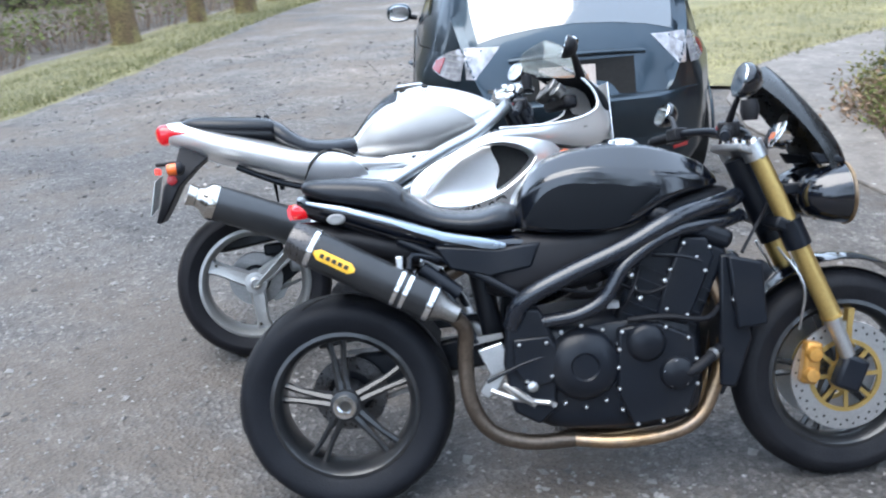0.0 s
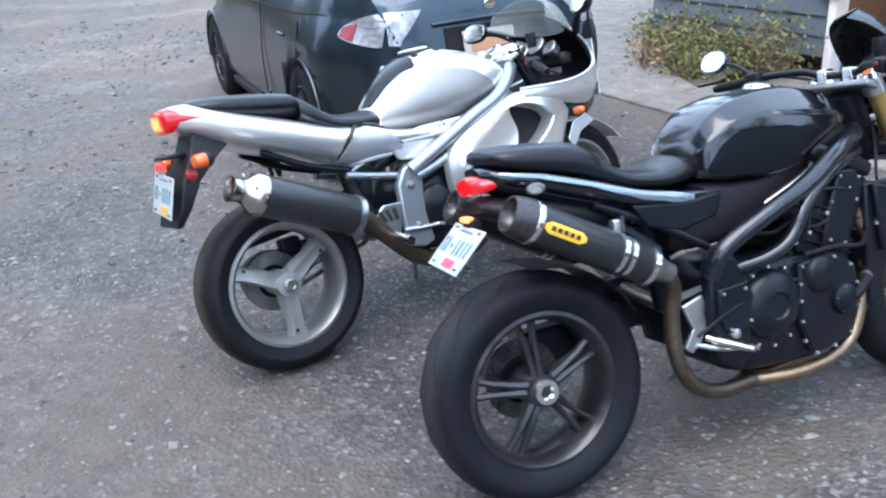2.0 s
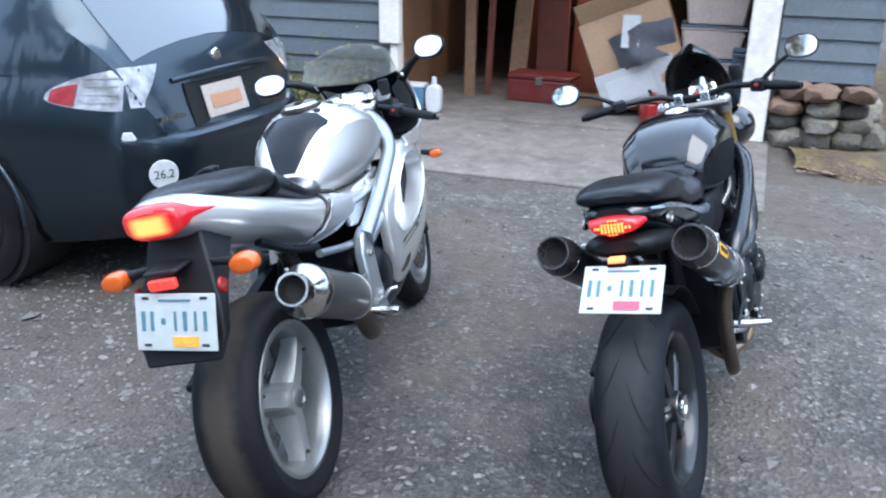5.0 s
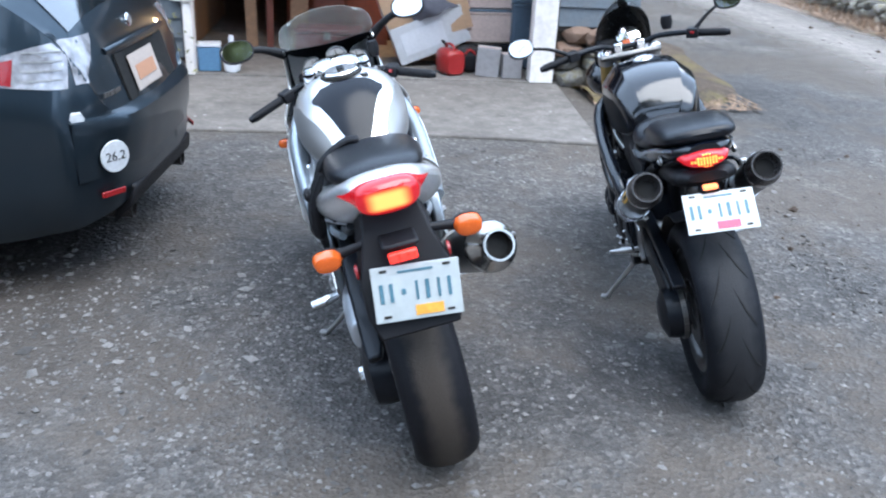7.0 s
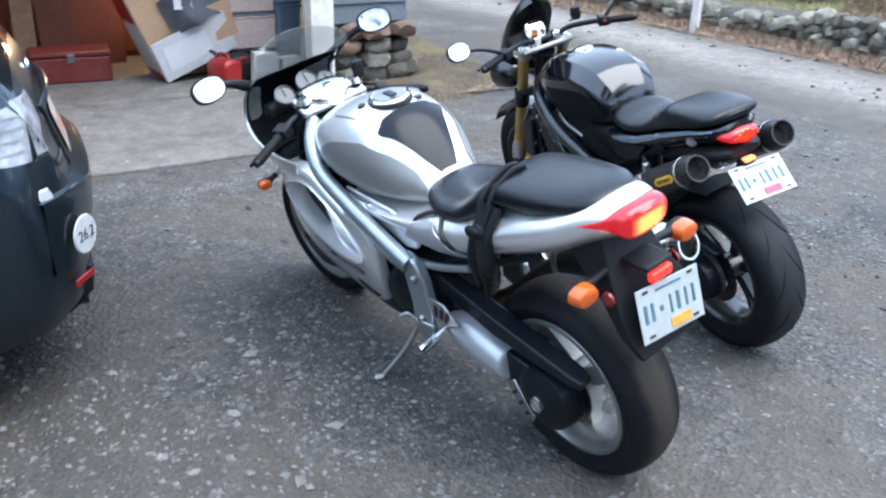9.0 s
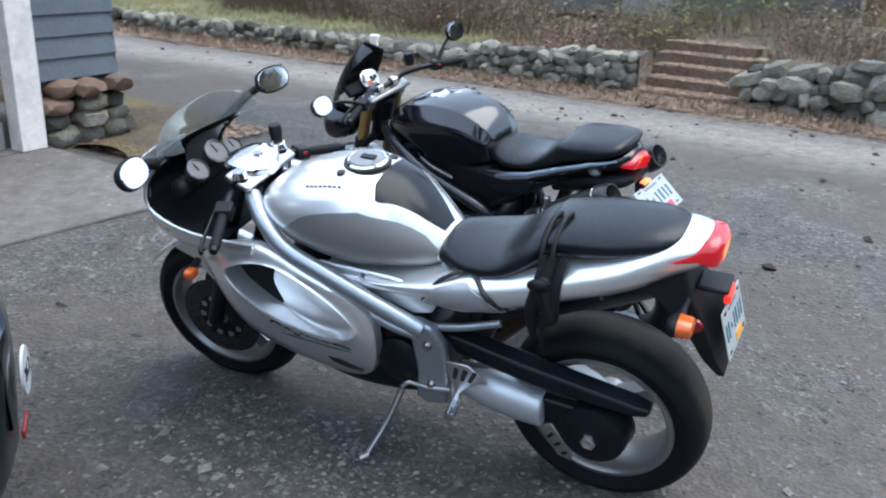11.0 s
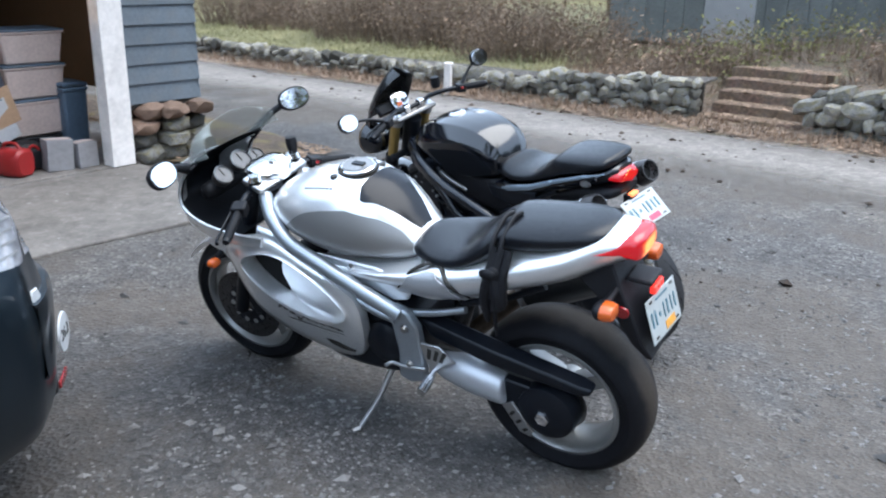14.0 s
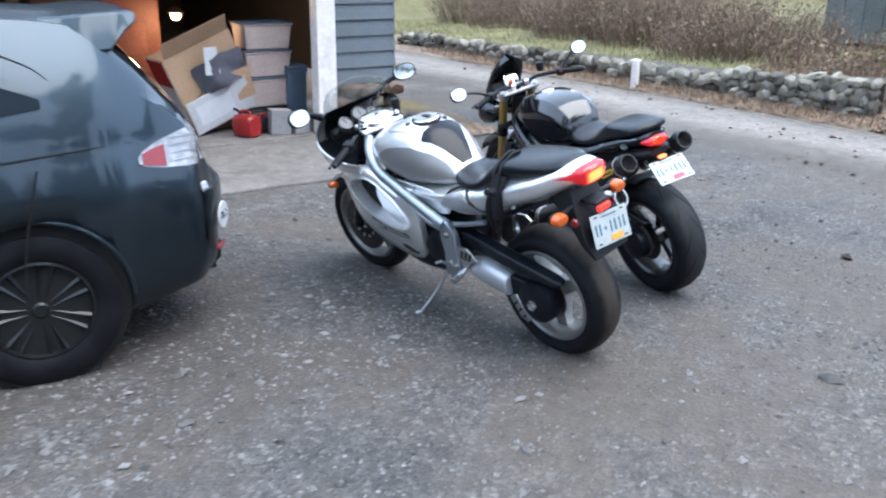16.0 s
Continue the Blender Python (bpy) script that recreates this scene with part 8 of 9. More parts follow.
cab = thing("cabinet", pose(-0.1, 7.0, 0.032), "dark red-brown wooden cabinet at the back", "cabinet")
part("carcass", box(-0.6, 0.6, -0.25, 0.25, 0, 1.3), DARK_WOOD, cab, bevel=0.006)
for s in (-1, 1):
    d = part("door", box(s * 0.3 - 0.285, s * 0.3 + 0.285, -0.272, -0.252, 0.05, 1.26), DARK_WOOD, cab, bevel=0.006)
    part("handle", box(s * 0.06 - 0.008, s * 0.06 + 0.008, -0.295, -0.273, 0.6, 0.75), STEEL, d, bevel=0.003)
bulb = thing("work_lamp", pose(0.55, 6.35, 1.12), "small lit work lamp hanging in the garage", "lamp")
part("bulb", ball((0, 0, 0), 0.05), material("warm_bulb", (1.0, 0.7, 0.4), 0.4, emit=(1.0, 0.62, 0.25), emit_strength=12.0), bulb, "glowing warm bulb")
part("cord", tube([(0, 0, 0.05), (0, 0.02, 0.8), (0, 0, 1.48)], 0.004, 6, 3), PLASTIC, bulb)
part("shade", lathe([(0.02, 0.09), (0.05, 0.07), (0.09, 0.02), (0.088, 0.018), (0.048, 0.066), (0.018, 0.086)], 20, "Z", closed=True), STEEL, bulb)
lamp_data = bpy.data.lights.new("garage_lamp", "POINT")
lamp_data.energy, lamp_data.color, lamp_data.shadow_soft_size = 9.0, (1.0, 0.62, 0.3), 0.06
new("garage_lamp", lamp_data).location = (0.55, 6.32, 1.02)

# ---- steps and post in the stone wall ----
SLEEPER = material("red_brown_sleeper", (0.165, 0.100, 0.074), 0.9, 0.0, 0.0, 0.45, 30, 3, 0.7, alt=(0.085, 0.075, 0.035), alt_amount=0.45, dirt=0.45)
STONE = material("field_stone", (0.225, 0.215, 0.205), 0.85, 0.0, 0.0, 0.45, 9, 2.2, 1.0, 7, rand=0.75, alt=(0.105, 0.090, 0.045), alt_amount=0.6)
BARK = material("bark", (0.13, 0.085, 0.05), 0.95, 0.0, 0.0, 0.35, 20, 3, 0.9, 14, alt=(0.15, 0.13, 0.05), alt_amount=0.5)
TWIG = material("dry_twig", (0.17, 0.125, 0.09), 0.9, 0.0, 0.0, 0.3, 30, 2, island=0.35)
DEAD_LEAF = material("dry_leaf", (0.215, 0.148, 0.100), 0.9, 0.0, 0.0, 0.2, 20, 2, island=0.5)
LEAF = material("green_leaf", (0.11, 0.13, 0.035), 0.7, 0.0, 0.0, 0.2, 20, 2, island=0.5)
YELLOW_LEAF = material("yellow_green_leaf", (0.17, 0.16, 0.055), 0.7, 0.0, 0.0, 0.2, 20, 2, island=0.5)
BLADE = material("grass_blade", (0.145, 0.145, 0.06), 0.8, 0.0, 0.0, 0.2, 10, 1, island=0.45)
PEBBLE = material("pebble", (0.128, 0.121, 0.116), 0.8, 0.0, 0.0, 0.2, 60, 5, island=0.62)
CONE = material("dark_cone", (0.05, 0.035, 0.025), 0.9, 0.0, 0.0, 0.3, 60, 5, island=0.4)

steps = tagged(new("garden_steps"), "overgrown steps of red-brown sleepers", "steps", kind="structure")
for i in range(5):
    x, z = 7.05 + 0.30 * i, 0.10 + 0.105 * i
    bm = box(x, x + 0.34, 1.34 + 0.03 * i, 2.36 + 0.05 * i, z - 0.11, z)
    bmesh.ops.subdivide_edges(bm, edges=bm.edges[:], cuts=5, use_grid_fill=True)
    for v in bm.verts:
        v.co += Vector((0.012, 0.01, 0.012)) * noise.noise(v.co * 4.0)
    part("step", bm, SLEEPER, steps, bevel=0.008)
post = thing("marker_post", pose(6.62, 5.66, 0.0, 2, -3, 20), "short weathered pale post at the wall", "post")
part("shaft", box(-0.045, 0.045, -0.045, 0.045, 0.0, 0.40), TRIM_WHITE, post, bevel=0.01)
part("cap", box(-0.052, 0.052, -0.052, 0.052, 0.395, 0.425), TRIM_WHITE, post, bevel=0.012)
shed = thing("shed", pose(11.6, 5.2, 0.45, 0, 0, 8), "grey-green boarded shed behind the brush", "shed")
SHED_BOARD = material("shed_board", (0.13, 0.135, 0.125), 0.8, 0.0, 0.0, 0.15, 30, 3, 0.2, rand=0.15)
part("wall", box(0.02, 3.0, -4.3, 0.8, 0, 2.3), SHED_BOARD, shed)
for i in range(16):
    part("board", box(-0.012, 0.02, -4.3 + 0.32 * i, -4.3 + 0.32 * i + 0.31, 0.0, 2.3), SHED_BOARD, shed, smooth=False)
part("door", box(-0.03, -0.012, -1.6, -0.8, 0.05, 1.95), TITAN, shed, "plain grey door", bevel=0.006)
part("roof", skin([[(-0.3, -4.6, 2.25), (3.3, -4.6, 2.25), (3.3, -4.6, 2.35), (-0.3, -4.6, 2.35)], [(-0.3, -1.75, 3.2), (3.3, -1.75, 3.2), (3.3, -1.75, 3.3), (-0.3, -1.75, 3.3)], [(-0.3, 1.1, 2.25), (3.3, 1.1, 2.25), (3.3, 1.1, 2.35), (-0.3, 1.1, 2.35)]]), ROOFING, shed, smooth=False)


# ---- plants ----
def scatter_leaves(bm, pts, size, droop=0.3, rng=random):
    for c in pts:
        d = Vector((rng.uniform(-1, 1), rng.uniform(-1, 1), rng.uniform(-0.4, 1))).normalized()
        a = d.orthogonal().normalized()
        a.rotate(Matrix.Rotation(rng.uniform(0, 6.28), 3, d))
        b = d.cross(a)
        s = size * rng.uniform(0.6, 1.4)
        c = Vector(c)
        v = [bm.verts.new(q) for q in (c - a * s, c + b * s * 0.45 + d * s * 0.15, c + a * s, c - b * s * 0.45 + d * s * 0.15)]
        bm.faces.new(v)
    return bm


def twig(bm, p, d, length, r, rng, bend=0.3):
    """A thin three-sided stem that tapers to a point."""
    p, d = Vector(p), Vector(d).normalized()
    rows = []
    for i in range(4):
        f = i / 3
        side = d.orthogonal().normalized()
        other = d.cross(side)
        rr = r * (1 - 0.8 * f)
        rows.append([bm.verts.new(p + rr * (math.cos(t) * side + math.sin(t) * other)) for t in (0, 2.1, 4.2)])
        p = p + d * length / 3
        d = (d + Vector((rng.uniform(-bend, bend), rng.uniform(-bend, bend), rng.uniform(-bend, bend) * 0.6))).normalized()
    for a, b in zip(rows, rows[1:]):
        for i in range(3):
            bm.faces.new((a[i], a[(i + 1) % 3], b[(i + 1) % 3], b[i]))
    return p


def thicket(x, y, rx, ry, h, stems, leaves, leaf_mat, seed, label, ground=None, leaf_size=0.03, name="bush", mat=TWIG):
    """A bush: many thin stems from the ground, side shoots and small leaves, with an uneven outline."""
    rng = random.Random(seed)
    b, lf, tips = bmesh.new(), bmesh.new(), []
    for i in range(stems):
        a, q = rng.uniform(0, 6.283), math.sqrt(rng.random())
        px, py = x + rx * q * math.cos(a), y + ry * q * math.sin(a)
        z = ground(px, py) if ground else 0.0
        hh = h * rng.uniform(0.45, 1.1) * (1 - 0.45 * q * q)
        out = Vector((math.cos(a) * 0.35 * q + rng.uniform(-0.25, 0.25), math.sin(a) * 0.35 * q + rng.uniform(-0.25, 0.25), 1.0))
        tip = twig(b, (px, py, z - 0.02), out, hh, rng.uniform(0.004, 0.011), rng)
        base = Vector((px, py, z))
        for k in range(3):
            f = rng.uniform(0.35, 0.95)
            m = base.lerp(tip, f)
            tips.append(twig(b, m, (rng.uniform(-1, 1), rng.uniform(-1, 1), rng.uniform(-0.2, 0.9)), hh * rng.uniform(0.15, 0.4), 0.004, rng))
        tips.append(tip)
    pts = []
    for i in range(leaves):
        t = rng.choice(tips)
        pts.append(t + Vector((rng.gauss(0, 0.09), rng.gauss(0, 0.09), rng.gauss(-0.05, 0.10))))
    top = thing(name, Matrix.Identity(4), label, "bush")
    part("stem", b, mat, top, smooth=False)["kind"] = "stuff"
    if leaves:
        scatter_leaves(lf, pts, leaf_size, rng=rng)
        part("foliage", lf, leaf_mat, top, smooth=False)["kind"] = "stuff"
    return top


for i in range(2, 9):
    # a dense hedge-like belt of leafless brush
    yy = 3.2 + 1.45 * i
    thicket(10.0 + 0.12 * i + 0.3 * math.sin(i * 2.3), yy, 1.15, 1.15, 1.05 + 0.55 * math.sin(i * 1.7), 480, 600, DEAD_LEAF, 200 + i, "dense leafless brown brush behind the wall", bank)
for i, (x, y, rx, ry, h, st, lv, mt) in enumerate((
        (9.6, 6.6, 1.1, 1.0, 0.9, 300, 1000, DEAD_LEAF), (10.4, 8.2, 1.3, 1.4, 1.5, 300, 1000, DEAD_LEAF), (9.2, 4.2, 0.9, 1.1, 0.45, 240, 900, DEAD_LEAF), (8.8, 2.9, 0.6, 0.5, 0.6, 160, 500, YELLOW_LEAF),
        (8.9, 0.7, 0.8, 0.7, 0.6, 200, 700, DEAD_LEAF), (8.6, -0.8, 0.8, 0.9, 0.5, 160, 600, YELLOW_LEAF), (10.4, 2.2, 0.8, 1.3, 0.5, 220, 900, YELLOW_LEAF), (11.6, 10.5, 1.8, 1.6, 1.7, 300, 900, DEAD_LEAF),
        (12.5, 13.5, 2.0, 1.8, 1.8, 260, 800, DEAD_LEAF), (10.2, -2.6, 1.2, 1.4, 0.9, 240, 900, DEAD_LEAF), (7.7, 3.3, 0.35, 0.5, 0.4, 90, 250, DEAD_LEAF), (13.5, 17.0, 2.4, 2.2, 2.0, 240, 700, LEAF))):
    thicket(x, y, rx, ry, h, st, lv, mt, 40 + i, "dry brown brush behind the stone wall", bank)
for i, (x, y, rx, ry, h, st, lv) in enumerate(((-2.05, 4.55, 0.35, 0.30, 0.28, 200, 2200), (-2.6, 4.85, 0.45, 0.35, 0.32, 240, 2800), (-3.2, 5.45, 0.45, 0.45, 0.34, 220, 2600), (-1.75, 4.75, 0.2, 0.2, 0.45, 90, 900), (-2.3, 4.5, 0.5, 0.3, 0.2, 150, 1600))):
    thicket(x, y, rx, ry, h, st, lv, (LEAF, YELLOW_LEAF, LEAF, YELLOW_LEAF, DEAD_LEAF)[i], 70 + i, "low leafy ground cover in the planting bed", None, 0.022, "ground_cover")
for i, (x, y, rx, ry, h, st, lv) in enumerate(((-15.2, -5.2, 1.6, 1.0, 1.3, 220, 900), (-18.5, -4.6, 1.6, 1.2, 1.4, 220, 900), (-12.0, -6.2, 1.5, 1.2, 1.2, 220, 900), (-22.0, -3.4, 1.8, 1.2, 1.5, 200, 800), (-27.0, -2.2, 2.2, 1.6, 1.8, 200, 800))):
    thicket(x, y, rx, ry, h, st, lv, LEAF, 80 + i, "dark undergrowth between the trees", None, 0.05)


def tree(x, y, r, h, lean, seed, label, crown_r=2.2, leaves=1400, leaf=0.13):
    """A tapered, mossy trunk with limbs and a loose crown."""
    rng = random.Random(seed)
    t = thing("tree", pose(x, y, 0.0), label, "tree", "trees along the drive")
    pts = [(0, 0, -0.1), (0, 0, 0.15), (lean * 0.1, 0, h * 0.2), (lean * 0.4, 0.05, h * 0.55), (lean, 0, h)]
    trunk = part("trunk", tube(pts, [r * 1.7, r * 1.15, r, r * 0.7, r * 0.12], 14, 5), BARK, t)
    lf, limb_tips = bmesh.new(), []
    for i in range(14):
        f = rng.uniform(0.35, 0.95)
        base = Vector((lean * f * f, 0, h * f))
        a = rng.uniform(0, 6.28)
        ln = crown_r * rng.uniform(0.5, 1.0) * (1.15 - f * 0.7)
        tip = base + Vector((math.cos(a) * ln, math.sin(a) * ln, ln * rng.uniform(-0.1, 0.35)))
        part("limb", tube([base, base.lerp(tip, 0.5) + Vector((0, 0, 0.12)), tip], [r * 0.28, r * 0.16, r * 0.03], 7, 3), BARK, trunk)
        limb_tips += [base.lerp(tip, q) for q in (0.45, 0.6, 0.75, 0.9, 1.0)]
    pts = [rng.choice(limb_tips) + Vector((rng.gauss(0, 0.35), rng.gauss(0, 0.35), rng.gauss(0, 0.3))) for _ in range(leaves)]
    part("crown", scatter_leaves(lf, pts, leaf, rng=rng), LEAF, t, smooth=False)
    return t


# the last three, unseen to the south, are added to darken sky and reflections
TREES = ((-14.2, -3.7, 0.24, 11), (-18.2, -2.9, 0.20, 10), (-19.9, -1.9, 0.26, 12), (-24.0, -1.4, 0.24, 12), (-30.0, 0.4, 0.28, 13), (18.5, 9.5, 0.28, 13), (11.0, 0.6, 0.14, 9), (15.5, 17.0, 0.28, 12), (-18.0, 13.5, 0.28, 13), (-24.0, 9.0, 0.28, 13), (-8.5, -10.0, 0.30, 16), (-2.5, -10.5, 0.32, 17), (4.0, -11.5, 0.30, 16))
for i, (x, y, r, h) in enumerate(TREES):
    tree(x, y, r, h, (-1) ** i * 0.5, 100 + i, "tall tree with a mossy brown trunk", *((4.4, 7000, 0.24) if h > 15 else ()))


def blades(name, n, place, mat, label, h=0.06, seed=5):
    """Grass as many thin tapering blades."""
    rng = random.Random(seed)
    vs, fs = [], []
    for i in range(n):
        x, y, z = place(rng)
        a = rng.uniform(0, 6.28)
        w, hh = rng.uniform(0.002, 0.005) * (h / 0.06), h * rng.uniform(0.5, 1.3)
        dx, dy = rng.uniform(-0.5, 0.5) * hh, rng.uniform(-0.5, 0.5) * hh
        k = len(vs)
        vs += [(x - w * math.cos(a), y - w * math.sin(a), z), (x + w * math.cos(a), y + w * math.sin(a), z), (x + dx, y + dy, z + hh)]
        fs.append((k, k + 1, k + 2))
    me = bpy.data.meshes.new(name)
    me.from_pydata(vs, [], fs)
    me.materials.append(mat)
    return tagged(new(name, me), label, "grass", kind="stuff")


def verge_place(rng):
    x = -6.5 - 18 * rng.random() ** 1.3
    edge = float(np.interp(x, (-32, -20, -11.5, -7, -4), (3.0, -0.7, -2.2, -3.1, -4.6)))
    return x, edge - 0.05 - 1.9 * rng.random(), 0.02


def lawn_place(rng):
    x, y = 7.5 + 8.5 * rng.random() ** 1.5, rng.uniform(4.8, 16)
    return x, y, bank(x, y) - 0.01


def path_lawn_place(rng):
    y = rng.uniform(3.6, 12.0)
    x0 = float(np.interp(y, (3.3, 4.9, 6.4, 9.0, 13.6), (-5.0, -5.1, -6.1, -7.3, -8.7)))
    return x0 - rng.uniform(0.0, 4.5), y, 0.02


def tuft_place(rng):
    y = rng.uniform(-2.0, 11.0)
    return 6.9 + rng.uniform(-0.35, 0.25), y + 0.2 * rng.gauss(0, 1), 0.04


blades("grass_blades", 14000, verge_place, BLADE, "thin mossy grass on the verge", 0.09, 5)
blades("grass_blades", 20000, lawn_place, BLADE, "thin grass on the lawn behind the wall", 0.08, 6)
blades("grass_blades", 9000, path_lawn_place, BLADE, "grass beside the path", 0.07, 7)
blades("dry_grass", 3500, tuft_place, DEAD_LEAF, "dry grass along the wall foot", 0.12, 8)


blades("dry_grass", 2600, lambda rng: (lambda x, y: (x, y, bank(x, y) - 0.01))(rng.uniform(7.4, 9.8), rng.uniform(2.6, 5.0)), DEAD_LEAF, "tufts of dry grass behind the wall", 0.13, 9)


def chips(name, n, place, size, mat, label, category, seed, flat=0.55):
    """Loose stones or scraps: small uneven lumps."""
    rng = random.Random(seed)
    base = [Vector(p).normalized() for p in ((1, 0, 0.1), (-1, 0.1, 0), (0, 1, -0.1), (0.1, -1, 0), (0, 0.1, 1), (0, 0, -1))]
    tri = ((0, 2, 4), (2, 1, 4), (1, 3, 4), (3, 0, 4), (2, 0, 5), (1, 2, 5), (3, 1, 5), (0, 3, 5))
    vs, fs = [], []
    for i in range(n):
        x, y, z = place(rng)
        s = size * math.exp(rng.gauss(0, 0.45))
        q = Matrix.Rotation(rng.uniform(0, 6.28), 3, "Z") @ Matrix.Rotation(rng.uniform(-0.4, 0.4), 3, "X")
        k = len(vs)
        for b in base:
            p = q @ Vector((b.x * rng.uniform(0.7, 1.3), b.y * rng.uniform(0.5, 1.1), b.z * flat * rng.uniform(0.7, 1.2)))
            vs.append((x + p.x * s, y + p.y * s, z + p.z * s + s * flat * 0.35))
        fs += [tuple(k + j for j in f) for f in tri]
    me = bpy.data.meshes.new(name)
    me.from_pydata(vs, [], fs)
    me.materials.append(mat)
    return tagged(new(name, me), label, category, kind="stuff")


def yard_place(rng):
    while True:
        x, y = rng.gauss(0.2, 2.4), rng.gauss(0.0, 1.9)
        if y < 3.2 and x < 4.9:
            return x, y, uneven(x, y) - 0.001


def far_yard_place(rng):
    x = -1.0 - 12 * rng.random()
    return x, rng.uniform(-3.0, 3.0) + 0.05 * (x + 6), uneven(x, -1)


def lane_place(rng):
    x, y = 5.9 + rng.gauss(0, 0.6), rng.uniform(-3, 9)
    return x, y, 0.016


def litter_place(rng):
    x = 6.75 + abs(rng.gauss(0, 0.35)) - 0.25
    y = rng.uniform(-2.5, 10)
    return x, y, 0.035 + 0.09 * max(0.0, (x - 6.5) / 0.9)


chips("gravel_chips", 18000, yard_place, 0.0050, PEBBLE, "loose pale gravel chips", "gravel", 11)
def patch_place(rng):
    """Coarser stones gather in patches."""
    for _ in range(8):
        p = yard_place(rng)
        if noise.noise(Vector((p[0] * 0.8, p[1] * 0.8, 7.0))) + 0.5 * noise.noise(Vector((p[0] * 2.6, p[1] * 2.6, 2.0))) > 0.12:
            break
    return p


chips("gravel_chips", 10000, patch_place, 0.0080, PEBBLE, "patches of coarser gravel", "gravel", 20, 0.45)
chips("gravel_chips", 2200, yard_place, 0.0105, PEBBLE, "larger loose gravel stones", "gravel", 12, 0.4)
chips("gravel_chips", 5000, far_yard_place, 0.012, PEBBLE, "loose gravel along the drive", "gravel", 13)
chips("fir_cones", 150, lane_place, 0.022, CONE, "dark fir cones on the lane", "fir cones", 14)
chips("fir_cones", 160, lambda rng: (lambda x, y: (x, y, uneven(x, y)))(rng.uniform(1.8, 5.2), rng.uniform(-2.5, 3.2)), 0.012, CONE, "dark cones and bark scraps on the gravel", "fir cones", 19)
chips("fallen_leaves", 9000, litter_place, 0.013, DEAD_LEAF, "fallen brown leaves below the wall", "fallen leaves", 15, 0.2)
chips("fallen_leaves", 1800, lambda rng: (rng.uniform(1.85, 3.2), 4.15 + abs(rng.gauss(0, 0.35)), 0.03), 0.011, DEAD_LEAF, "fallen leaves at the garage corner", "fallen leaves", 18, 0.2)
chips("fallen_leaves", 3200, lambda rng: (lambda i, f: (7.05 + 0.30 * i + 0.3 * f, rng.uniform(1.36, 2.4), 0.104 + 0.105 * i))(rng.randrange(5), rng.random()), 0.014, DEAD_LEAF, "fallen brown leaves on the steps", "fallen leaves", 17, 0.2)
chips("fallen_leaves", 2500, lambda rng: (lambda x, y: (x, y, bank(x, y)))(rng.uniform(7.3, 10), rng.uniform(-3, 5)), 0.017, DEAD_LEAF, "fallen brown leaves on the bank", "fallen leaves", 16, 0.2)


# distant woods that close the yard to the south and east of it
WOODS = material("far_woods", (0.050, 0.052, 0.036), 0.95, 0.0, 0.0, 0.4, 3, 0.4, alt=(0.075, 0.060, 0.040), alt_amount=0.6)


def far_woods(a0, a1, radius, n):
    """A ring of woods whose top is broken by single crowns and gaps."""
    rows = []
    for i in range(n + 1):
        a = radians(a0 + (a1 - a0) * i / n)
        c, q = math.cos(a), math.sin(a)
        # height, cut low to east and west, is set to shape skylight and reflections
        h = (0.3 if abs(c) > 0.72 else 1.0) * 13.0 + 8.0 * max(0.0, noise.noise(Vector((c * 5, q * 5, 0.3)))) + 4.5 * noise.noise(Vector((c * 22, q * 22, 2.3))) + 3.5 * noise.noise(Vector((c * 90, q * 90, 5.3)))
        wob = [2.5 * noise.noise(Vector((i * 0.37, z, 4.0))) for z in range(9)]
        rows.append([((radius + w) * c, (radius + w) * q, -0.2 + h * z / 8) for z, w in enumerate(wob)])
    return strip(rows)


tagged(part("woods_backdrop", far_woods(-180, 180, 34.0, 900), WOODS), "distant line of dark leafless and evergreen woods", "woods", kind="structure")

# ---- boards of the garage, stones of the wall ----
def boards(parent, x0, x1, y, z0, z1, face, pitch=0.155):
    """Lapped boards, each a mesh of its own on one shared mesh. face: 'S' looks to -y, 'E' to +x."""
    n = int((z1 - z0) / pitch)
    bm = bmesh.new()
    length = x1 - x0
    v = [bm.verts.new(p) for p in ((0, -0.028, 0), (length, -0.028, 0), (length, 0, 0), (0, 0, 0), (0, -0.006, pitch + 0.012), (length, -0.006, pitch + 0.012), (length, 0, pitch + 0.012), (0, 0, pitch + 0.012))]
    for f in ((0, 3, 2, 1), (4, 5, 6, 7), (0, 1, 5, 4), (1, 2, 6, 5), (2, 3, 7, 6), (3, 0, 4, 7)):
        bm.faces.new([v[i] for i in f])
    me = bpy.data.meshes.new("board")
    bm.to_mesh(me)
    bm.free()
    me.materials.append(SIDING)
    for i in range(n):
        b = new("board", me)
        b.parent = parent
        z = z0 + pitch * i
        b.matrix_world = pose(x0, y, z) if face == "S" else pose(y, x0, z, 0, 0, 90)


boards(SIDE_R, 1.672, 2.352, 5.018, 0.50, 2.5, "S")
boards(SIDE_L, -3.30, -1.40, 5.018, 0.16, 2.5, "S")
boards(SIDE_E, 5.0, 11.2, 2.332, 0.50, 2.5, "E")


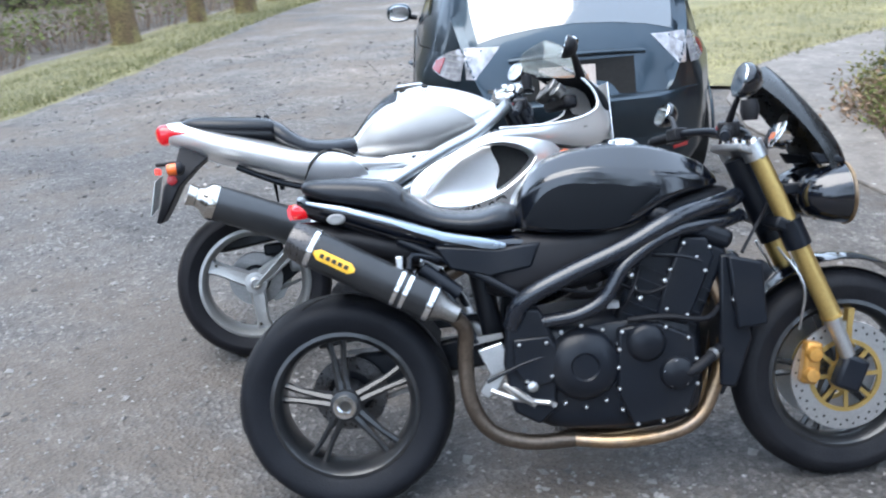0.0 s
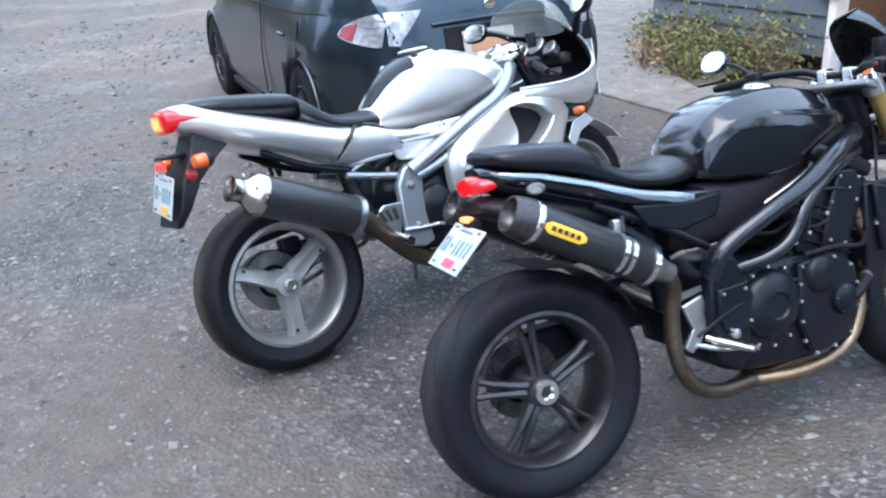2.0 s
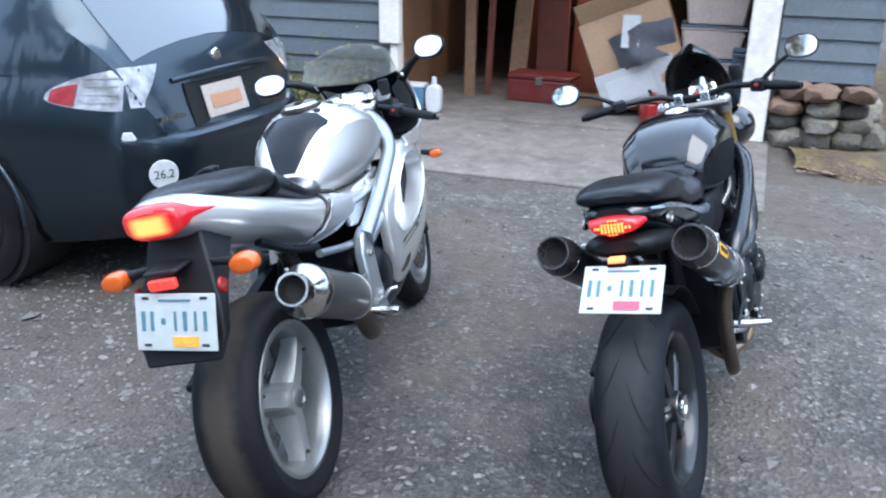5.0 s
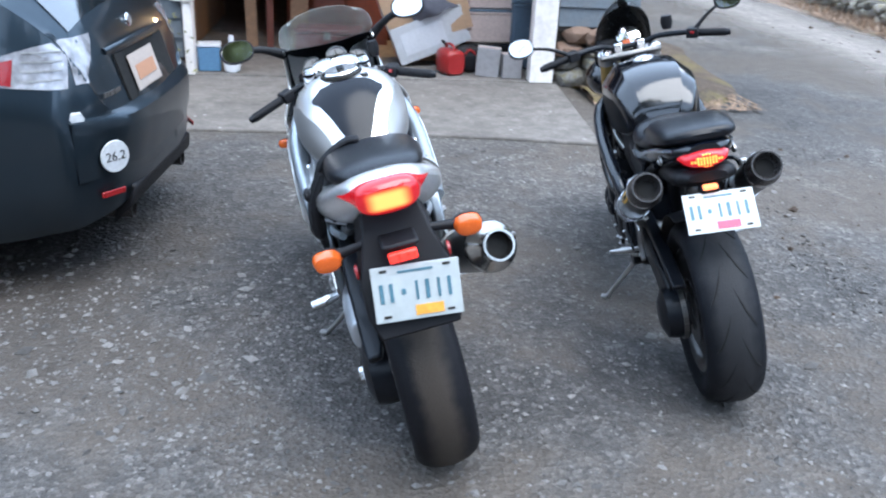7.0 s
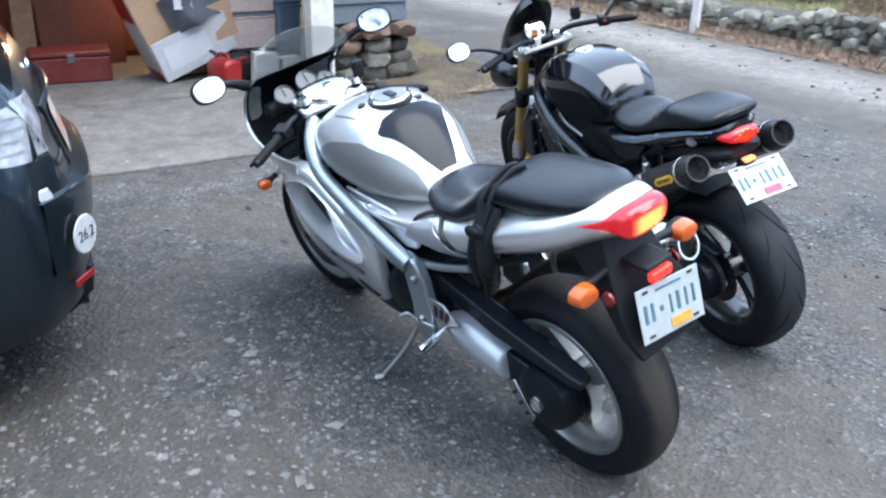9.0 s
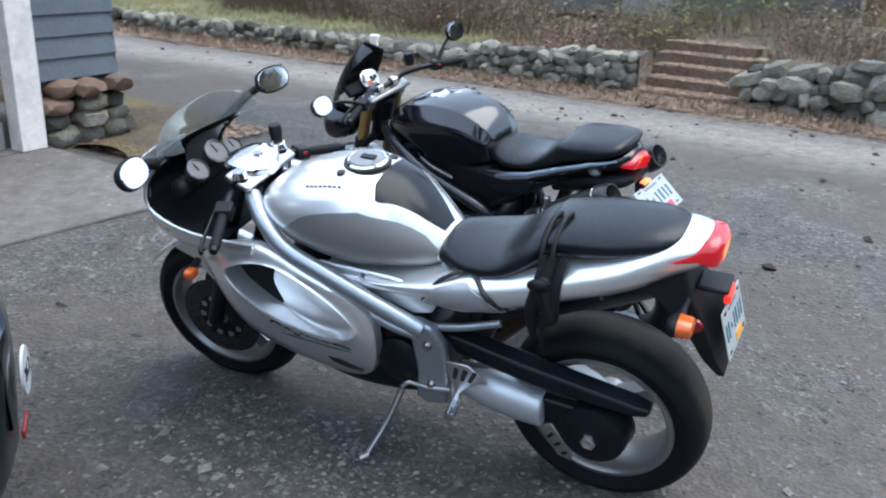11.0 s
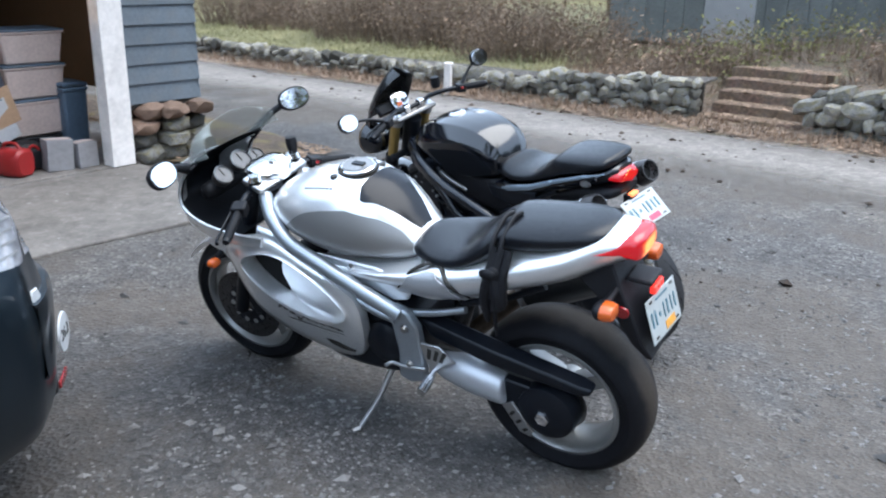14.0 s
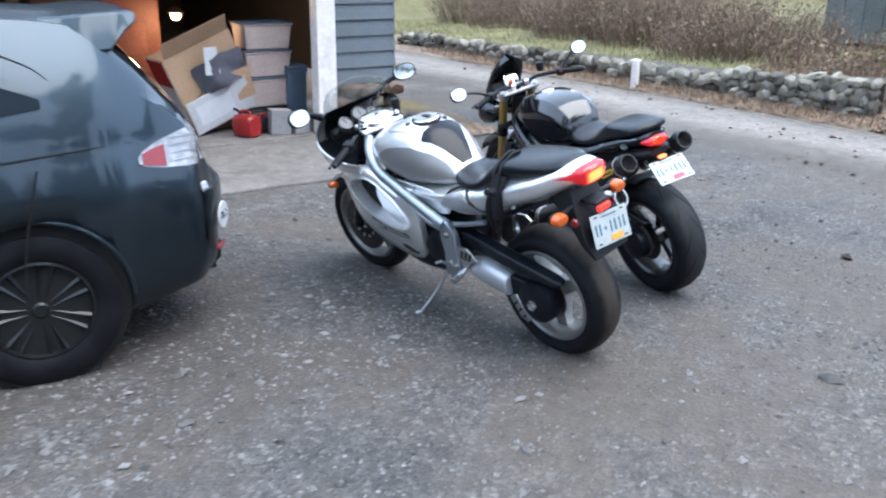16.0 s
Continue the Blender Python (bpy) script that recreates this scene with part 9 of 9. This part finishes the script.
def stone_meshes(count, seed, mat):
    rng = random.Random(seed)
    out = []
    for i in range(count):
        bm = bmesh.new()
        bmesh.ops.create_icosphere(bm, subdivisions=2, radius=1.0)
        off = Vector((rng.uniform(0, 50), rng.uniform(0, 50), rng.uniform(0, 50)))
        for v in bm.verts:
            d = v.co.normalized()
            q = max(abs(d.x), abs(d.y), abs(d.z))
            v.co = d * (0.42 + 0.48 / q) * (1 + 0.26 * noise.noise(d * 1.3 + off))
        for k in range(6):
            n = Vector((rng.gauss(0, 1), rng.gauss(0, 1), rng.gauss(0, 1))).normalized()
            lim = rng.uniform(0.74, 0.98)
            for v in bm.verts:
                over = v.co.dot(n) - lim
                if over > 0:
                    v.co -= n * over
        for v in bm.verts:
            v.co *= 1 + 0.10 * noise.noise(v.co * 2.3 + off) + 0.05 * noise.noise(v.co * 6.1 + off)
        me = bpy.data.meshes.new("stone")
        bm.to_mesh(me)
        bm.free()
        me.shade_smooth()
        me.set_sharp_from_angle(angle=radians(28))
        me.materials.append(mat)
        out.append(me)
    return out


STONES = stone_meshes(22, 3, STONE)


def stone_wall(name, label, x, y0, y1, height, size, seed, depth=0.20):
    """A dry wall: courses of uneven stones in front of a dark earth core."""
    rng = random.Random(seed)
    top = tagged(part(name, strip([[(x + 0.16, y, 0.0), (x + 0.16, y, max(0.05, height(y) - 0.08)), (x + 0.5, y, max(0.05, height(y) - 0.06))] for y in np.linspace(y0, y1, 40)], 0.03), SOIL), label, "stone wall", kind="structure")
    z_row, k = 0.0, 0
    while True:
        row_h = size * rng.uniform(0.75, 1.1)
        y, any_stone = y0, False
        while y < y1:
            w = size * rng.choice((0.55, 0.7, 0.9, 1.1, 1.4, 1.9)) * (1.25 if z_row == 0 else 1.0)
            h = row_h * rng.uniform(0.6, 1.3)
            if z_row + 0.55 * h < height(y + w / 2):
                s = new("stone", rng.choice(STONES))
                s.parent = top
                m = pose(x + rng.uniform(-0.03, 0.05) + 0.05 * z_row, y + w / 2, z_row + h * 0.46, rng.uniform(-24, 24), rng.uniform(-14, 14), rng.uniform(-18, 18) + rng.choice((0, 180)))
                s.matrix_world = m @ Matrix.Diagonal((depth * rng.uniform(0.75, 1.0) * 0.62, w * 0.68, h * 0.70, 1.0))
                any_stone, k = True, k + 1
            y += w * 0.94
        z_row += row_h * 0.86
        if not any_stone or z_row > 0.9:
            return top


def low_height(y):
    return float(np.interp(y, (2.4, 3.2, 4.7, 7.0, 9.0, 14.0), (0.50, 0.45, 0.34, 0.32, 0.28, 0.25)))


def high_height(y):
    return float(np.interp(y, (-4.0, -0.7, 0.2, 1.1, 1.3), (0.62, 0.62, 0.58, 0.52, 0.40)))


stone_wall("stone_wall", "low dry-stone wall of grey field stones", 7.05, 2.45, 12.5, low_height, 0.125, 21)
stone_wall("stone_wall", "dry-stone wall of large grey field stones", 7.05, -3.6, 1.25, high_height, 0.165, 22, 0.26)

# footing of the garage corner: stones with a row of broken brick on top
footing = tagged(part("footing", box(1.70, 2.31, 5.08, 5.24, 0.0, 0.448), SOIL, smooth=False), "rough stone and brick footing under the garage corner", "stone footing", kind="structure")
rng = random.Random(31)
BRICKY = stone_meshes(4, 9, material("broken_brick", (0.19, 0.125, 0.09), 0.85, 0.0, 0.0, 0.25, 40, 6, 0.4, rand=0.25))
for row, (z, n, h) in enumerate(((0.07, 3, 0.16), (0.20, 3, 0.14), (0.31, 3, 0.12), (0.435, 3, 0.12))):
    for i in range(n):
        s = new("stone", rng.choice(BRICKY if (row == 3 and i < 3) or (row == 2 and i == 0) else STONES))
        s.parent = footing
        w = 0.66 / n
        s.matrix_world = pose(1.70 + w * (i + 0.5) + rng.uniform(-0.03, 0.03), 4.99 - 0.06 * (row == 3) + rng.uniform(-0.05, 0.05), z, rng.uniform(-10, 10), rng.uniform(-12, 12), rng.uniform(-10, 10)) @ Matrix.Diagonal((w * 0.62, 0.13, h * 0.62, 1))
for i in range(5):
    s = new("stone", rng.choice(STONES))
    s.parent = footing
    s.matrix_world = pose(2.38 + rng.uniform(-0.05, 0.08), 5.1 + 0.24 * i, 0.10 + 0.16 * (i % 2), 0, 0, rng.uniform(0, 90)) @ Matrix.Diagonal((0.13, 0.15, 0.12, 1))
